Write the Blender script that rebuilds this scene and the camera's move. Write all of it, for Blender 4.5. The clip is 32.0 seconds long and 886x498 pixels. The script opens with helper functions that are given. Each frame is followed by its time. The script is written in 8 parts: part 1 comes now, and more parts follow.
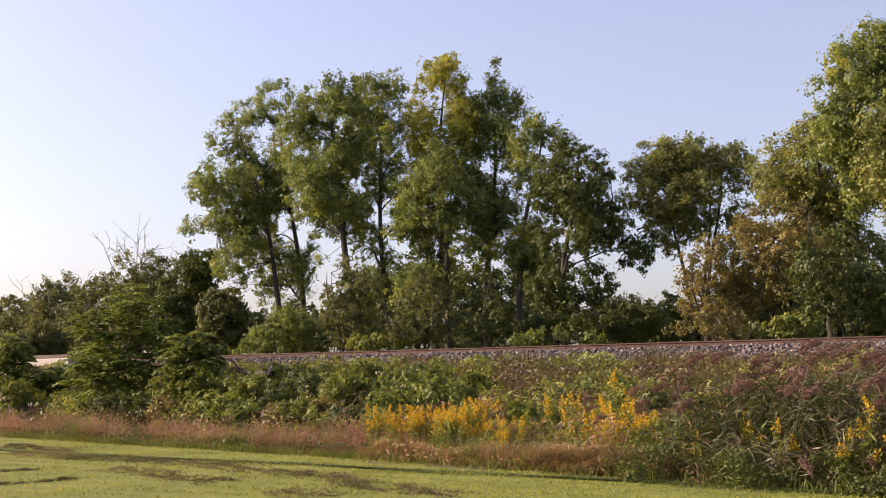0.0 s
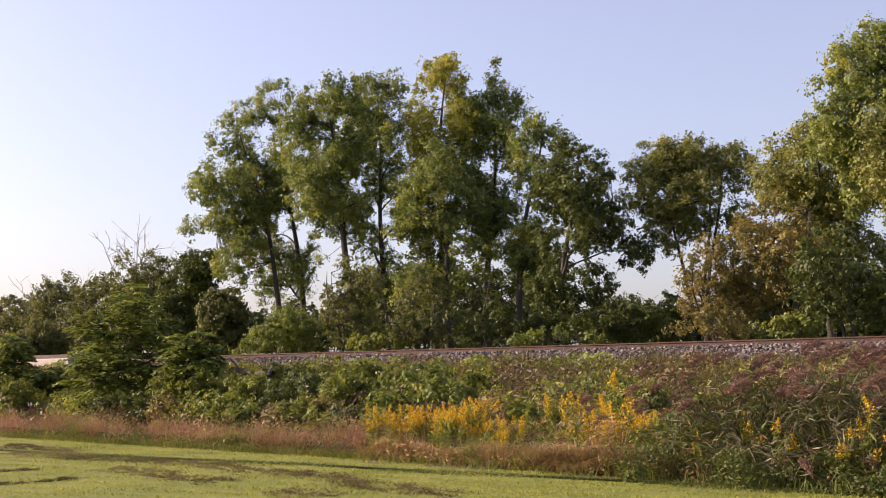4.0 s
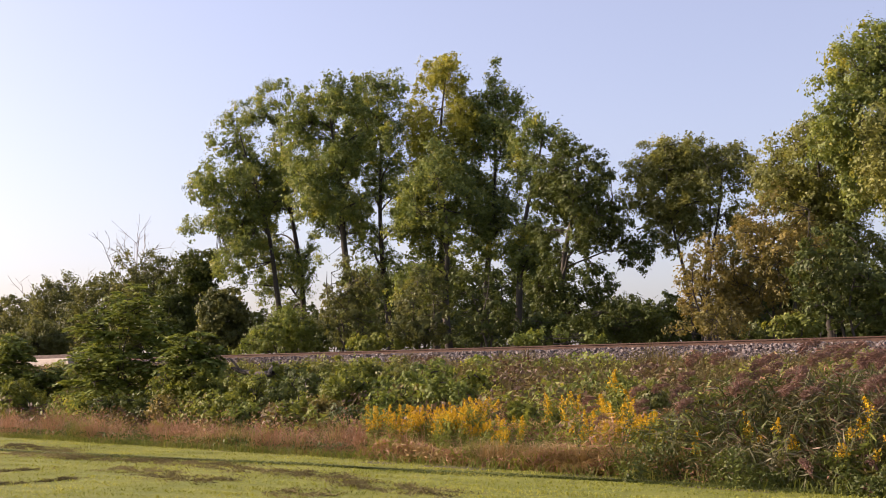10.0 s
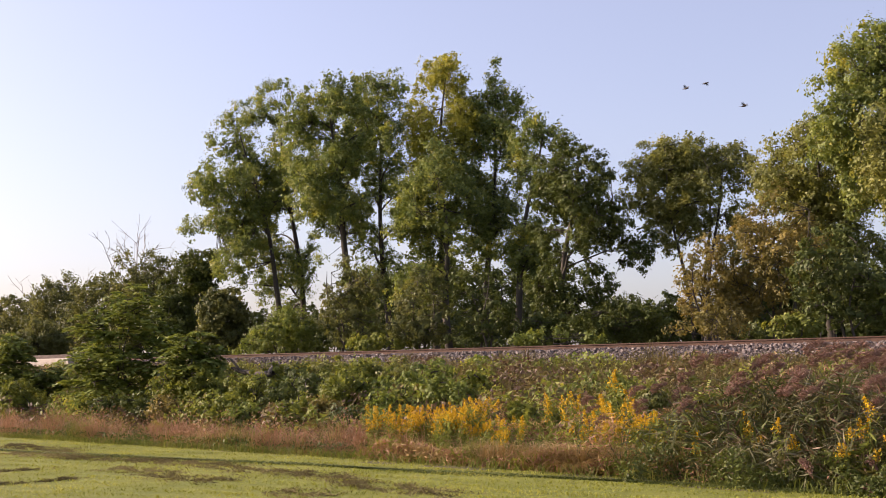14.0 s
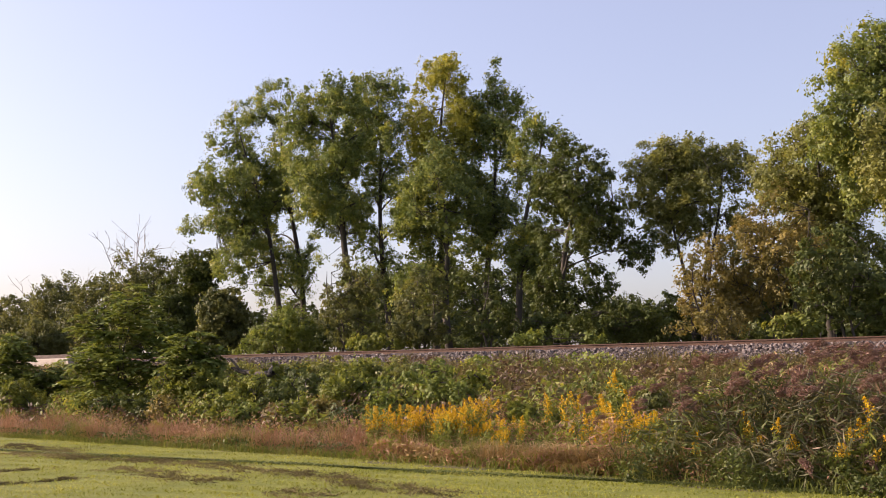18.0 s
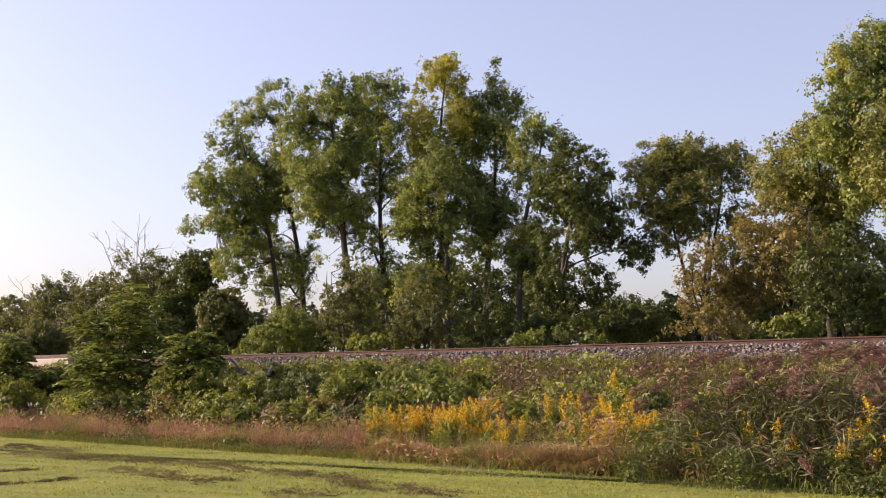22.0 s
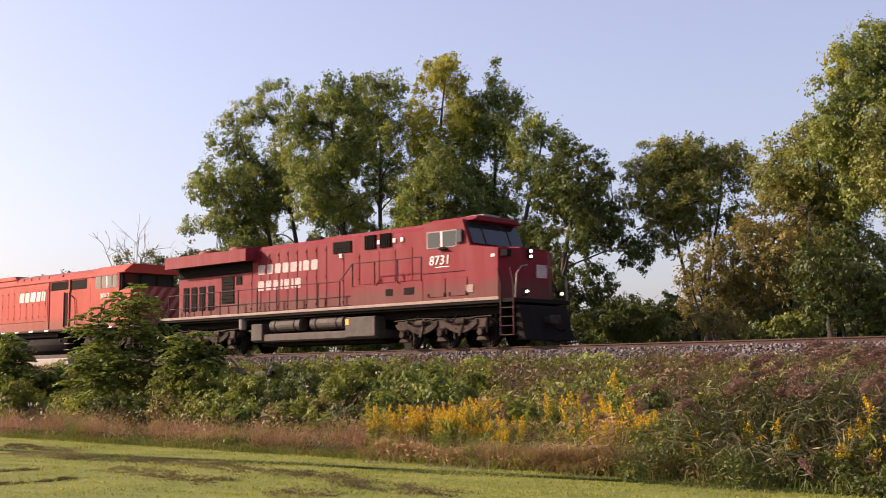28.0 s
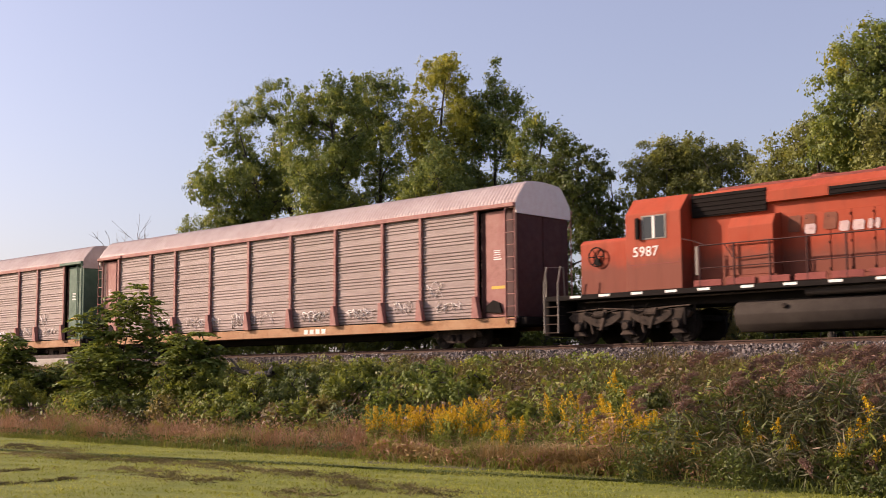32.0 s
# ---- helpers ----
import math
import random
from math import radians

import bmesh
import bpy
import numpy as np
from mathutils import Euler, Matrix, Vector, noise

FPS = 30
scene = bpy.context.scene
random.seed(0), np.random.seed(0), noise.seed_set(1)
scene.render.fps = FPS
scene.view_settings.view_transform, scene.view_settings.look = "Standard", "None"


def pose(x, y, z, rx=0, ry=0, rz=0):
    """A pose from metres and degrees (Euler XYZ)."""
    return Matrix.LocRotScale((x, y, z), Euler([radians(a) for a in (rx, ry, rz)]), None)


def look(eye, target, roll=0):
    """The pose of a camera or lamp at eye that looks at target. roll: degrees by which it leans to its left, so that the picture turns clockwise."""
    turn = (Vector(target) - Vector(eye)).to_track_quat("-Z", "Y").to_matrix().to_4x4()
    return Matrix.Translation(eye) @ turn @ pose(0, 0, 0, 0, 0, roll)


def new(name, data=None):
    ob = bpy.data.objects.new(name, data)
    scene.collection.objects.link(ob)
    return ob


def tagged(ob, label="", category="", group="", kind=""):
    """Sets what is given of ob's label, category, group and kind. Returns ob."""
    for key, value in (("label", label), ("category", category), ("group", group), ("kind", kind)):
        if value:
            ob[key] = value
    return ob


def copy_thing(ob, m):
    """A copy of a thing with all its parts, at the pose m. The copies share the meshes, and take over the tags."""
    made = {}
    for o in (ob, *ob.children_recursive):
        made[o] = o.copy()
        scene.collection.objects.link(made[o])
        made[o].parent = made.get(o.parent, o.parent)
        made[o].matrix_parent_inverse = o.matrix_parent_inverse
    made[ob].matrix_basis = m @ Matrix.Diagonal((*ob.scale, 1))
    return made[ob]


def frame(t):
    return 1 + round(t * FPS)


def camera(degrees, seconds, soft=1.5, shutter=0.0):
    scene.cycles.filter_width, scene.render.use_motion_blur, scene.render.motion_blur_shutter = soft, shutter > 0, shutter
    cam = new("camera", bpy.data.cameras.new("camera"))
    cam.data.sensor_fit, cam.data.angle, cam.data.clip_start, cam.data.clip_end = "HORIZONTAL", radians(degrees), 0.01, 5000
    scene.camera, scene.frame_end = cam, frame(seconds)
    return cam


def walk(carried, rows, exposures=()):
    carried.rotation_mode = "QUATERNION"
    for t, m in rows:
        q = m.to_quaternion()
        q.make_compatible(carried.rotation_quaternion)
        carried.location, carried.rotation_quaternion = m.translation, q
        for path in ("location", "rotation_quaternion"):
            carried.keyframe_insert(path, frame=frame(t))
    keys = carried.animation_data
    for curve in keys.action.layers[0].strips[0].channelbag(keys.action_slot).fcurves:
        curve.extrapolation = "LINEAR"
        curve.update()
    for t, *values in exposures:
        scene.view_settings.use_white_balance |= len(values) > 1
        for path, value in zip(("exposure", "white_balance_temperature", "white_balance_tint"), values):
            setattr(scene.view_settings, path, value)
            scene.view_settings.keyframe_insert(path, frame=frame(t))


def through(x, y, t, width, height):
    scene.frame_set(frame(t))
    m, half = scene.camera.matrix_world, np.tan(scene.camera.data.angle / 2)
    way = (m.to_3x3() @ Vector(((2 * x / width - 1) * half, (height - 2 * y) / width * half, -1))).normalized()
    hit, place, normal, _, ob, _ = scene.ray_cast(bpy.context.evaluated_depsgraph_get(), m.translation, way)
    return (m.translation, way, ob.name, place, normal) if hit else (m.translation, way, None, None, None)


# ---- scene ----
# World: x along the railway (train runs towards +x), y away from the camera across it, z up, metres.
EYE = 1.6
RAIL_Z = 2.596
TRACK_Y = 31.675
SPEED = 15.85
cam = camera(40.93, 32.0, soft=0.75, shutter=0.15)
view = pose(0, 0, EYE, 96.147, 0, 43.07) @ pose(0, 0, 0, 0, 0, -0.41)
walk(cam, [(0, view), (32, view)], exposures=[(0, 0.92, 7050, 25), (26.0, 0.92, 7050, 25), (28.5, 0.8, 7050, 25), (30.0, 0.68, 7050, 25), (32, 0.58, 7050, 25)])

# ---- light: low afternoon sun from the far left, clear hazy sky ----
SUN_FROM = Vector((-1.95, -1.1, 1.02)).normalized()
world = bpy.data.worlds.new("sky")
scene.world = world
world.use_nodes = True
wn = world.node_tree
sky = wn.nodes.new("ShaderNodeTexSky")
sky.sky_type = "NISHITA"
sky.sun_disc = False
sky.sun_elevation = math.asin(SUN_FROM.z)
sky.sun_rotation = math.atan2(SUN_FROM.x, SUN_FROM.y)
sky.air_density, sky.dust_density, sky.ozone_density = 1.0, 2.8, 3.2
haze = wn.nodes.new("ShaderNodeMix")  # thin pale haze over the whole sky
haze.data_type = "RGBA"
haze.inputs[0].default_value = 0.24
haze.inputs[7].default_value = (3.35, 3.25, 3.7, 1)
wn.links.new(sky.outputs[0], haze.inputs[6])
wn.links.new(haze.outputs[2], wn.nodes["Background"].inputs[0])
wn.nodes["Background"].inputs[1].default_value = 0.135
sun = new("sun", bpy.data.lights.new("sun", "SUN"))
sun.data.energy, sun.data.angle, sun.data.color = 5.0, radians(0.53), (1.0, 0.86, 0.68)
sun.matrix_world = look(SUN_FROM * 100, (0, 0, 0))


# ---- materials ----
def nodes_of(name):
    m = bpy.data.materials.new(name)
    m.use_nodes = True
    nt = m.node_tree
    return m, nt, nt.nodes["Principled BSDF"]


def ramp(nt, fac, stops):
    r = nt.nodes.new("ShaderNodeValToRGB")
    els = r.color_ramp.elements
    while len(els) < len(stops):
        els.new(0.5)
    for e, (p, c) in zip(els, stops):
        e.position, e.color = p, (*c, 1)
    nt.links.new(fac, r.inputs[0])
    return r.outputs[0]


def noise_out(nt, scale, detail=4.0, rough=0.6, stretch=None):
    n = nt.nodes.new("ShaderNodeTexNoise")
    n.inputs["Scale"].default_value, n.inputs["Detail"].default_value, n.inputs["Roughness"].default_value = scale, detail, rough
    tc = nt.nodes.new("ShaderNodeTexCoord")
    src = tc.outputs["Object"]
    if stretch:
        mp = nt.nodes.new("ShaderNodeMapping")
        mp.inputs["Scale"].default_value = stretch
        nt.links.new(src, mp.inputs[0])
        src = mp.outputs[0]
    nt.links.new(src, n.inputs["Vector"])
    return n.outputs["Fac"]


def mixed(nt, fac, a, b, kind="MIX"):
    m = nt.nodes.new("ShaderNodeMix")
    m.data_type, m.blend_type = "RGBA", kind
    for sock, v in ((m.inputs[0], fac), (m.inputs[6], a), (m.inputs[7], b)):
        if isinstance(v, bpy.types.NodeSocket):
            nt.links.new(v, sock)
        elif isinstance(v, (int, float)):
            sock.default_value = v
        else:
            sock.default_value = (*v, 1)
    return m.outputs[2]


def surface(name, base, worn, dirt, rough=0.6, metal=0.0, grain=40.0, patch=1.5, bump=0.15, dirt_amount=0.5, streak=None, vary=0.0, shine=0.25):
    """Paint or mineral: base colour with worn patches at one scale, dirt at another, and fine relief."""
    m, nt, bsdf = nodes_of(name)
    big = noise_out(nt, patch, 5, 0.65, streak)
    fine = noise_out(nt, grain, 4, 0.7)
    c = mixed(nt, ramp(nt, big, [(0.38, (0, 0, 0)), (0.68, (1, 1, 1))]), base, worn)
    spots = noise_out(nt, patch * 3.1, 6, 0.75, streak)
    d = ramp(nt, spots, [(0.5, (0, 0, 0)), (0.78, (dirt_amount,) * 3)])
    c = mixed(nt, d, c, dirt)
    c = mixed(nt, 0.35, c, mixed(nt, fine, dirt, worn))
    if vary:
        oi = nt.nodes.new("ShaderNodeObjectInfo")
        c = mixed(nt, vary, c, ramp(nt, oi.outputs["Random"], [(0, dirt), (0.5, base), (1, worn)]))
    nt.links.new(c, bsdf.inputs["Base Color"])
    bsdf.inputs["Metallic"].default_value = metal
    bsdf.inputs["Specular IOR Level"].default_value = shine
    r = ramp(nt, spots, [(0.3, (max(rough - 0.12, 0.05),) * 3), (0.75, (min(rough + 0.2, 1),) * 3)])
    nt.links.new(r, bsdf.inputs["Roughness"])
    if bump:
        b = nt.nodes.new("ShaderNodeBump")
        b.inputs["Strength"].default_value, b.inputs["Distance"].default_value = bump, 0.02
        nt.links.new(fine, b.inputs["Height"])
        nt.links.new(b.outputs[0], bsdf.inputs["Normal"])
    return m


def foliage(name, stops, rough=0.5, through=0.35, patch=0.35, gloss=0.18):
    """Leaves: a colour for each leaf, drifting from bough to bough, with light passing through."""
    m, nt, bsdf = nodes_of(name)
    geo = nt.nodes.new("ShaderNodeNewGeometry")
    drift = noise_out(nt, patch, 3, 0.6)
    mth = nt.nodes.new("ShaderNodeMath")
    mth.operation = "MULTIPLY_ADD"
    mth.inputs[1].default_value = 0.26
    nt.links.new(geo.outputs["Random Per Island"], mth.inputs[0])
    m2 = nt.nodes.new("ShaderNodeMapRange")
    m2.inputs[1].default_value, m2.inputs[2].default_value = 0.3, 0.7
    m2.inputs[3].default_value, m2.inputs[4].default_value = 0.0, 0.74
    nt.links.new(drift, m2.inputs[0])
    nt.links.new(m2.outputs[0], mth.inputs[2])
    c = ramp(nt, mth.outputs[0], [(p, tuple(0.92 * v for v in col)) for p, col in stops])
    nt.links.new(c, bsdf.inputs["Base Color"])
    bsdf.inputs["Roughness"].default_value = rough
    bsdf.inputs["Specular IOR Level"].default_value = gloss
    tr = nt.nodes.new("ShaderNodeBsdfTranslucent")
    nt.links.new(mixed(nt, 1.0, c, (1.25, 1.15, 0.7), "MULTIPLY"), tr.inputs[0])
    mx = nt.nodes.new("ShaderNodeMixShader")
    mx.inputs[0].default_value = through * 0.75
    nt.links.new(bsdf.outputs[0], mx.inputs[1])
    nt.links.new(tr.outputs[0], mx.inputs[2])
    nt.links.new(mx.outputs[0], nt.nodes["Material Output"].inputs[0])
    return m


G = {
    "cottonwood": foliage("cottonwood_leaf", [(0.0, (0.068, 0.098, 0.038)), (0.35, (0.133, 0.180, 0.053)), (0.7, (0.239, 0.281, 0.068)), (1.0, (0.477, 0.424, 0.064))], 0.55, 0.5, 0.75, 0.3),
    "yellowing": foliage("yellowing_leaf", [(0.0, (0.12, 0.14, 0.035)), (0.4, (0.26, 0.27, 0.05)), (0.8, (0.36, 0.35, 0.055)), (1.0, (0.52, 0.42, 0.055))], 0.45, 0.5, 0.5),
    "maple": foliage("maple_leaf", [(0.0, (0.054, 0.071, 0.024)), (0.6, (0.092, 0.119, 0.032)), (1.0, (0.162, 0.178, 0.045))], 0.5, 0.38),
    "olive": foliage("olive_leaf", [(0.0, (0.105, 0.117, 0.042)), (0.5, (0.193, 0.211, 0.061)), (0.85, (0.304, 0.304, 0.082)), (1.0, (0.421, 0.351, 0.082))], 0.55, 0.5, 0.75, 0.3),
    "ochre": foliage("ochre_leaf", [(0.0, (0.105, 0.103, 0.037)), (0.5, (0.199, 0.170, 0.058)), (0.85, (0.339, 0.257, 0.070)), (1.0, (0.538, 0.363, 0.064))], 0.5, 0.45, 0.6),
    "bush": foliage("bush_leaf", [(0.0, (0.08, 0.105, 0.026)), (0.5, (0.17, 0.2, 0.042)), (0.85, (0.29, 0.3, 0.065)), (1.0, (0.4, 0.34, 0.08))], 0.6, 0.48, 0.8),
    "sumac": foliage("sumac_leaf", [(0.0, (0.08, 0.108, 0.03)), (0.55, (0.165, 0.21, 0.05)), (0.9, (0.27, 0.3, 0.07)), (1.0, (0.38, 0.2, 0.07))], 0.55, 0.45, 0.8),
    "distant": foliage("distant_leaf", [(0.0, (0.07, 0.085, 0.035)), (0.5, (0.125, 0.14, 0.05)), (0.85, (0.2, 0.2, 0.07)), (1.0, (0.3, 0.24, 0.08))], 0.6, 0.45, 0.5, 0.2),
    "purple": foliage("purplish_leaf", [(0.0, (0.07, 0.045, 0.035)), (0.5, (0.14, 0.09, 0.06)), (1.0, (0.24, 0.16, 0.1))], 0.5, 0.3, 0.8),
}
BARK = surface("bark", (0.05, 0.042, 0.034), (0.1, 0.088, 0.072), (0.024, 0.021, 0.018), 0.9, grain=25, patch=2, bump=0.5, streak=(1, 1, 0.25))
DEADWOOD = surface("dead_wood", (0.24, 0.2, 0.17), (0.34, 0.3, 0.26), (0.12, 0.1, 0.08), 0.85, grain=30, patch=2, bump=0.3)
RUST = surface("rail_rust", (0.065, 0.037, 0.028), (0.1, 0.058, 0.042), (0.035, 0.022, 0.018), 0.85, 0.0, grain=60, patch=1.2, bump=0.15)
TIEWOOD = surface("tie_wood", (0.1, 0.075, 0.055), (0.17, 0.13, 0.1), (0.05, 0.04, 0.03), 0.9, grain=30, patch=3, bump=0.4, vary=0.4)
CONCRETE = surface("concrete", (0.33, 0.29, 0.26), (0.4, 0.36, 0.32), (0.18, 0.15, 0.13), 0.85, grain=30, patch=1.5, bump=0.2)

# ---- mesh helpers ----
def raw_mesh(name, verts, faces, materials, smooth=False, slots=None):
    """A mesh from computed arrays; faces all have one number of corners."""
    verts, faces = np.asarray(verts, np.float32), np.asarray(faces, np.int32)
    me = bpy.data.meshes.new(name)
    n, k = faces.shape
    me.vertices.add(len(verts))
    me.vertices.foreach_set("co", verts.ravel())
    me.loops.add(n * k)
    me.loops.foreach_set("vertex_index", faces.ravel())
    me.polygons.add(n)
    me.polygons.foreach_set("loop_start", np.arange(0, n * k, k, dtype=np.int32))
    for m in materials:
        me.materials.append(m)
    if slots is not None:
        me.polygons.foreach_set("material_index", np.asarray(slots, np.int32))
    me.polygons.foreach_set("use_smooth", np.full(n, smooth))
    me.update(calc_edges=True)
    me.validate()
    return me


def under(ob, parent):
    ob.parent = parent
    return ob


def part(name, bm, material, parent, label="", smooth=False):
    """Links a bmesh as one mesh object under a thing or a part."""
    me = bpy.data.meshes.new(name)
    bm.to_mesh(me)
    bm.free()
    me.materials.append(material)
    if smooth:
        me.polygons.foreach_set("use_smooth", [True] * len(me.polygons))
    ob = new(name, me)
    if parent is not None:
        ob.parent = parent
    return tagged(ob, label) if label else ob


def tubes(paths, sides=6):
    """Verts and quads of tapered tubes along paths of (points, radii)."""
    V, F, base = [], [], 0
    ang = np.linspace(0, 2 * np.pi, sides, endpoint=False)
    for pts, rad in paths:
        pts = np.asarray(pts, float)
        n = len(pts)
        tan = np.gradient(pts, axis=0)
        tan /= np.linalg.norm(tan, axis=1)[:, None] + 1e-9
        ref = np.where(np.abs(tan[:, 2:3]) > 0.9, [[1.0, 0, 0]], [[0, 0, 1.0]])
        a = np.cross(tan, ref)
        a /= np.linalg.norm(a, axis=1)[:, None] + 1e-9
        b = np.cross(tan, a)
        ring = pts[:, None, :] + np.asarray(rad)[:, None, None] * (np.cos(ang)[None, :, None] * a[:, None, :] + np.sin(ang)[None, :, None] * b[:, None, :])
        V.append(ring.reshape(-1, 3))
        i = np.arange(n - 1)[:, None] * sides
        j = np.arange(sides)[None, :]
        k = (j + 1) % sides
        F.append(base + np.stack([i + j, i + k, i + sides + k, i + sides + j], -1).reshape(-1, 4))
        base += n * sides
    return np.concatenate(V), np.concatenate(F)


def leaf_quads(centres, size, rng, aspect=0.6, droop=None, upright=0.0):
    """One diamond leaf at each centre, turned at random."""
    n = len(centres)
    u = rng.normal(size=(n, 3))
    if droop is not None:
        u = u * 0.6 + np.asarray(droop)
    u[:, 2] += upright
    u /= np.linalg.norm(u, axis=1)[:, None] + 1e-9
    v = np.cross(u, rng.normal(size=(n, 3)))
    v /= np.linalg.norm(v, axis=1)[:, None] + 1e-9
    L = (size * rng.uniform(0.65, 1.3, n))[:, None]
    q = np.stack([centres - u * L * 0.5, centres + v * L * aspect * 0.5, centres + u * L * 0.5, centres - v * L * aspect * 0.5], 1)
    return q.reshape(-1, 3), np.arange(n * 4).reshape(-1, 4)


def leaf_tris(pts, facing, size, rng, turn=0.8, wide=0.8):
    """One pointed leaf at each place, its face turned outwards from its clump, more or less."""
    n = len(pts)
    nrm = facing + rng.normal(scale=turn * 0.58, size=(n, 3))
    nrm /= np.linalg.norm(nrm, axis=1)[:, None] + 1e-9
    u = np.cross(nrm, rng.normal(size=(n, 3)))
    u /= np.linalg.norm(u, axis=1)[:, None] + 1e-9
    v = np.cross(nrm, u)
    L = (size * rng.uniform(0.65, 1.35, n))[:, None]
    q = np.stack([pts - u * L * 0.4 - v * L * wide * 0.5, pts - u * L * 0.4 + v * L * wide * 0.5, pts + u * L * 0.6], 1)
    return q.reshape(-1, 3), np.arange(n * 3).reshape(-1, 3)


# ---- ground: one sheet, lawn in front, railway bank, woodland floor behind ----
def bank_z(y):
    return np.interp(y, [-900, 16, 17.2, 19, 22, 26, 28.4, 29.2, 34.2, 36.5, 41, 70, 4000], [0, 0, -0.08, 0.12, 0.6, 1.3, 1.78, 1.88, 1.88, 1.3, 0.95, 0.9, 0.9])


def build_ground():
    xs = np.unique(np.concatenate([[-4000, -1500, -600, -300, -180, -140], np.arange(-120, 31, 0.8), [60, 120, 300, 900, 3000]]))
    ys = np.unique(np.concatenate([[-900, -200, -60, -20, 0], np.arange(4, 46, 0.5), [50, 56, 63, 70, 90, 140, 300, 800, 2000, 4000]]))
    X, Y = np.meshgrid(xs, ys, indexing="ij")
    Z = bank_z(Y)
    rough = np.where((Y > 17) & (Y < 28), 0.12, np.where(Y < 17, 0.02, 0.1)) * ((X > -120) & (X < 30) & (Y > 3) & (Y < 50))
    wob = np.array([[noise.noise((float(x) * 0.5, float(y) * 0.5, 3.0)) for y in ys] for x in xs])
    Z = Z + rough * wob * ((Y < 28.6) | (Y > 35))
    V = np.stack([X, Y, Z], -1).reshape(-1, 3)
    nx, ny = len(xs), len(ys)
    i = (np.arange(nx - 1)[:, None] * ny + np.arange(ny - 1)[None, :]).reshape(-1)
    F = np.stack([i, i + ny, i + ny + 1, i + 1], -1)
    mid = V[F].mean(1)
    edge = 15.4 + 1.1 * np.clip((-mid[:, 0] - 8) / 18, 0, 1) + 0.25 * np.sin(mid[:, 0] * 0.9) + 0.15 * np.sin(mid[:, 0] * 2.3)
    slots = np.where(mid[:, 1] < edge, 0, 1)
    lawn = surface("mown_grass", (0.125, 0.15, 0.02), (0.2, 0.21, 0.035), (0.06, 0.07, 0.014), 0.9, grain=45, patch=0.7, bump=0.6, dirt_amount=0.7)
    earth = surface("leafy_earth", (0.075, 0.07, 0.035), (0.12, 0.1, 0.05), (0.035, 0.035, 0.02), 0.95, grain=12, patch=0.8, bump=0.5)
    tagged(new("ground", raw_mesh("ground", V, F, [lawn, earth], True, slots)), "mown green lawn rising to an overgrown railway bank", "ground", kind="structure")


build_ground()


# ---- railway: ballast bed, loose stones, ties, rails ----
def rail_section(bm, x0, x1, y, z):
    """One flat-bottomed rail with its head at z."""
    prof = [(-0.07, -0.175), (0.07, -0.175), (0.07, -0.16), (0.012, -0.145), (0.01, -0.045), (0.036, -0.035), (0.036, -0.006), (0.028, 0), (-0.028, 0), (-0.036, -0.006), (-0.036, -0.035), (-0.01, -0.045), (-0.012, -0.145), (-0.07, -0.16)]
    a = [bm.verts.new((x0, y + p, z + q)) for p, q in prof]
    b = [bm.verts.new((x1, y + p, z + q)) for p, q in prof]
    n = len(prof)
    for i in range(n):
        bm.faces.new((a[i], b[i], b[(i + 1) % n], a[(i + 1) % n]))
    bm.faces.new(a)
    bm.faces.new(b[::-1])


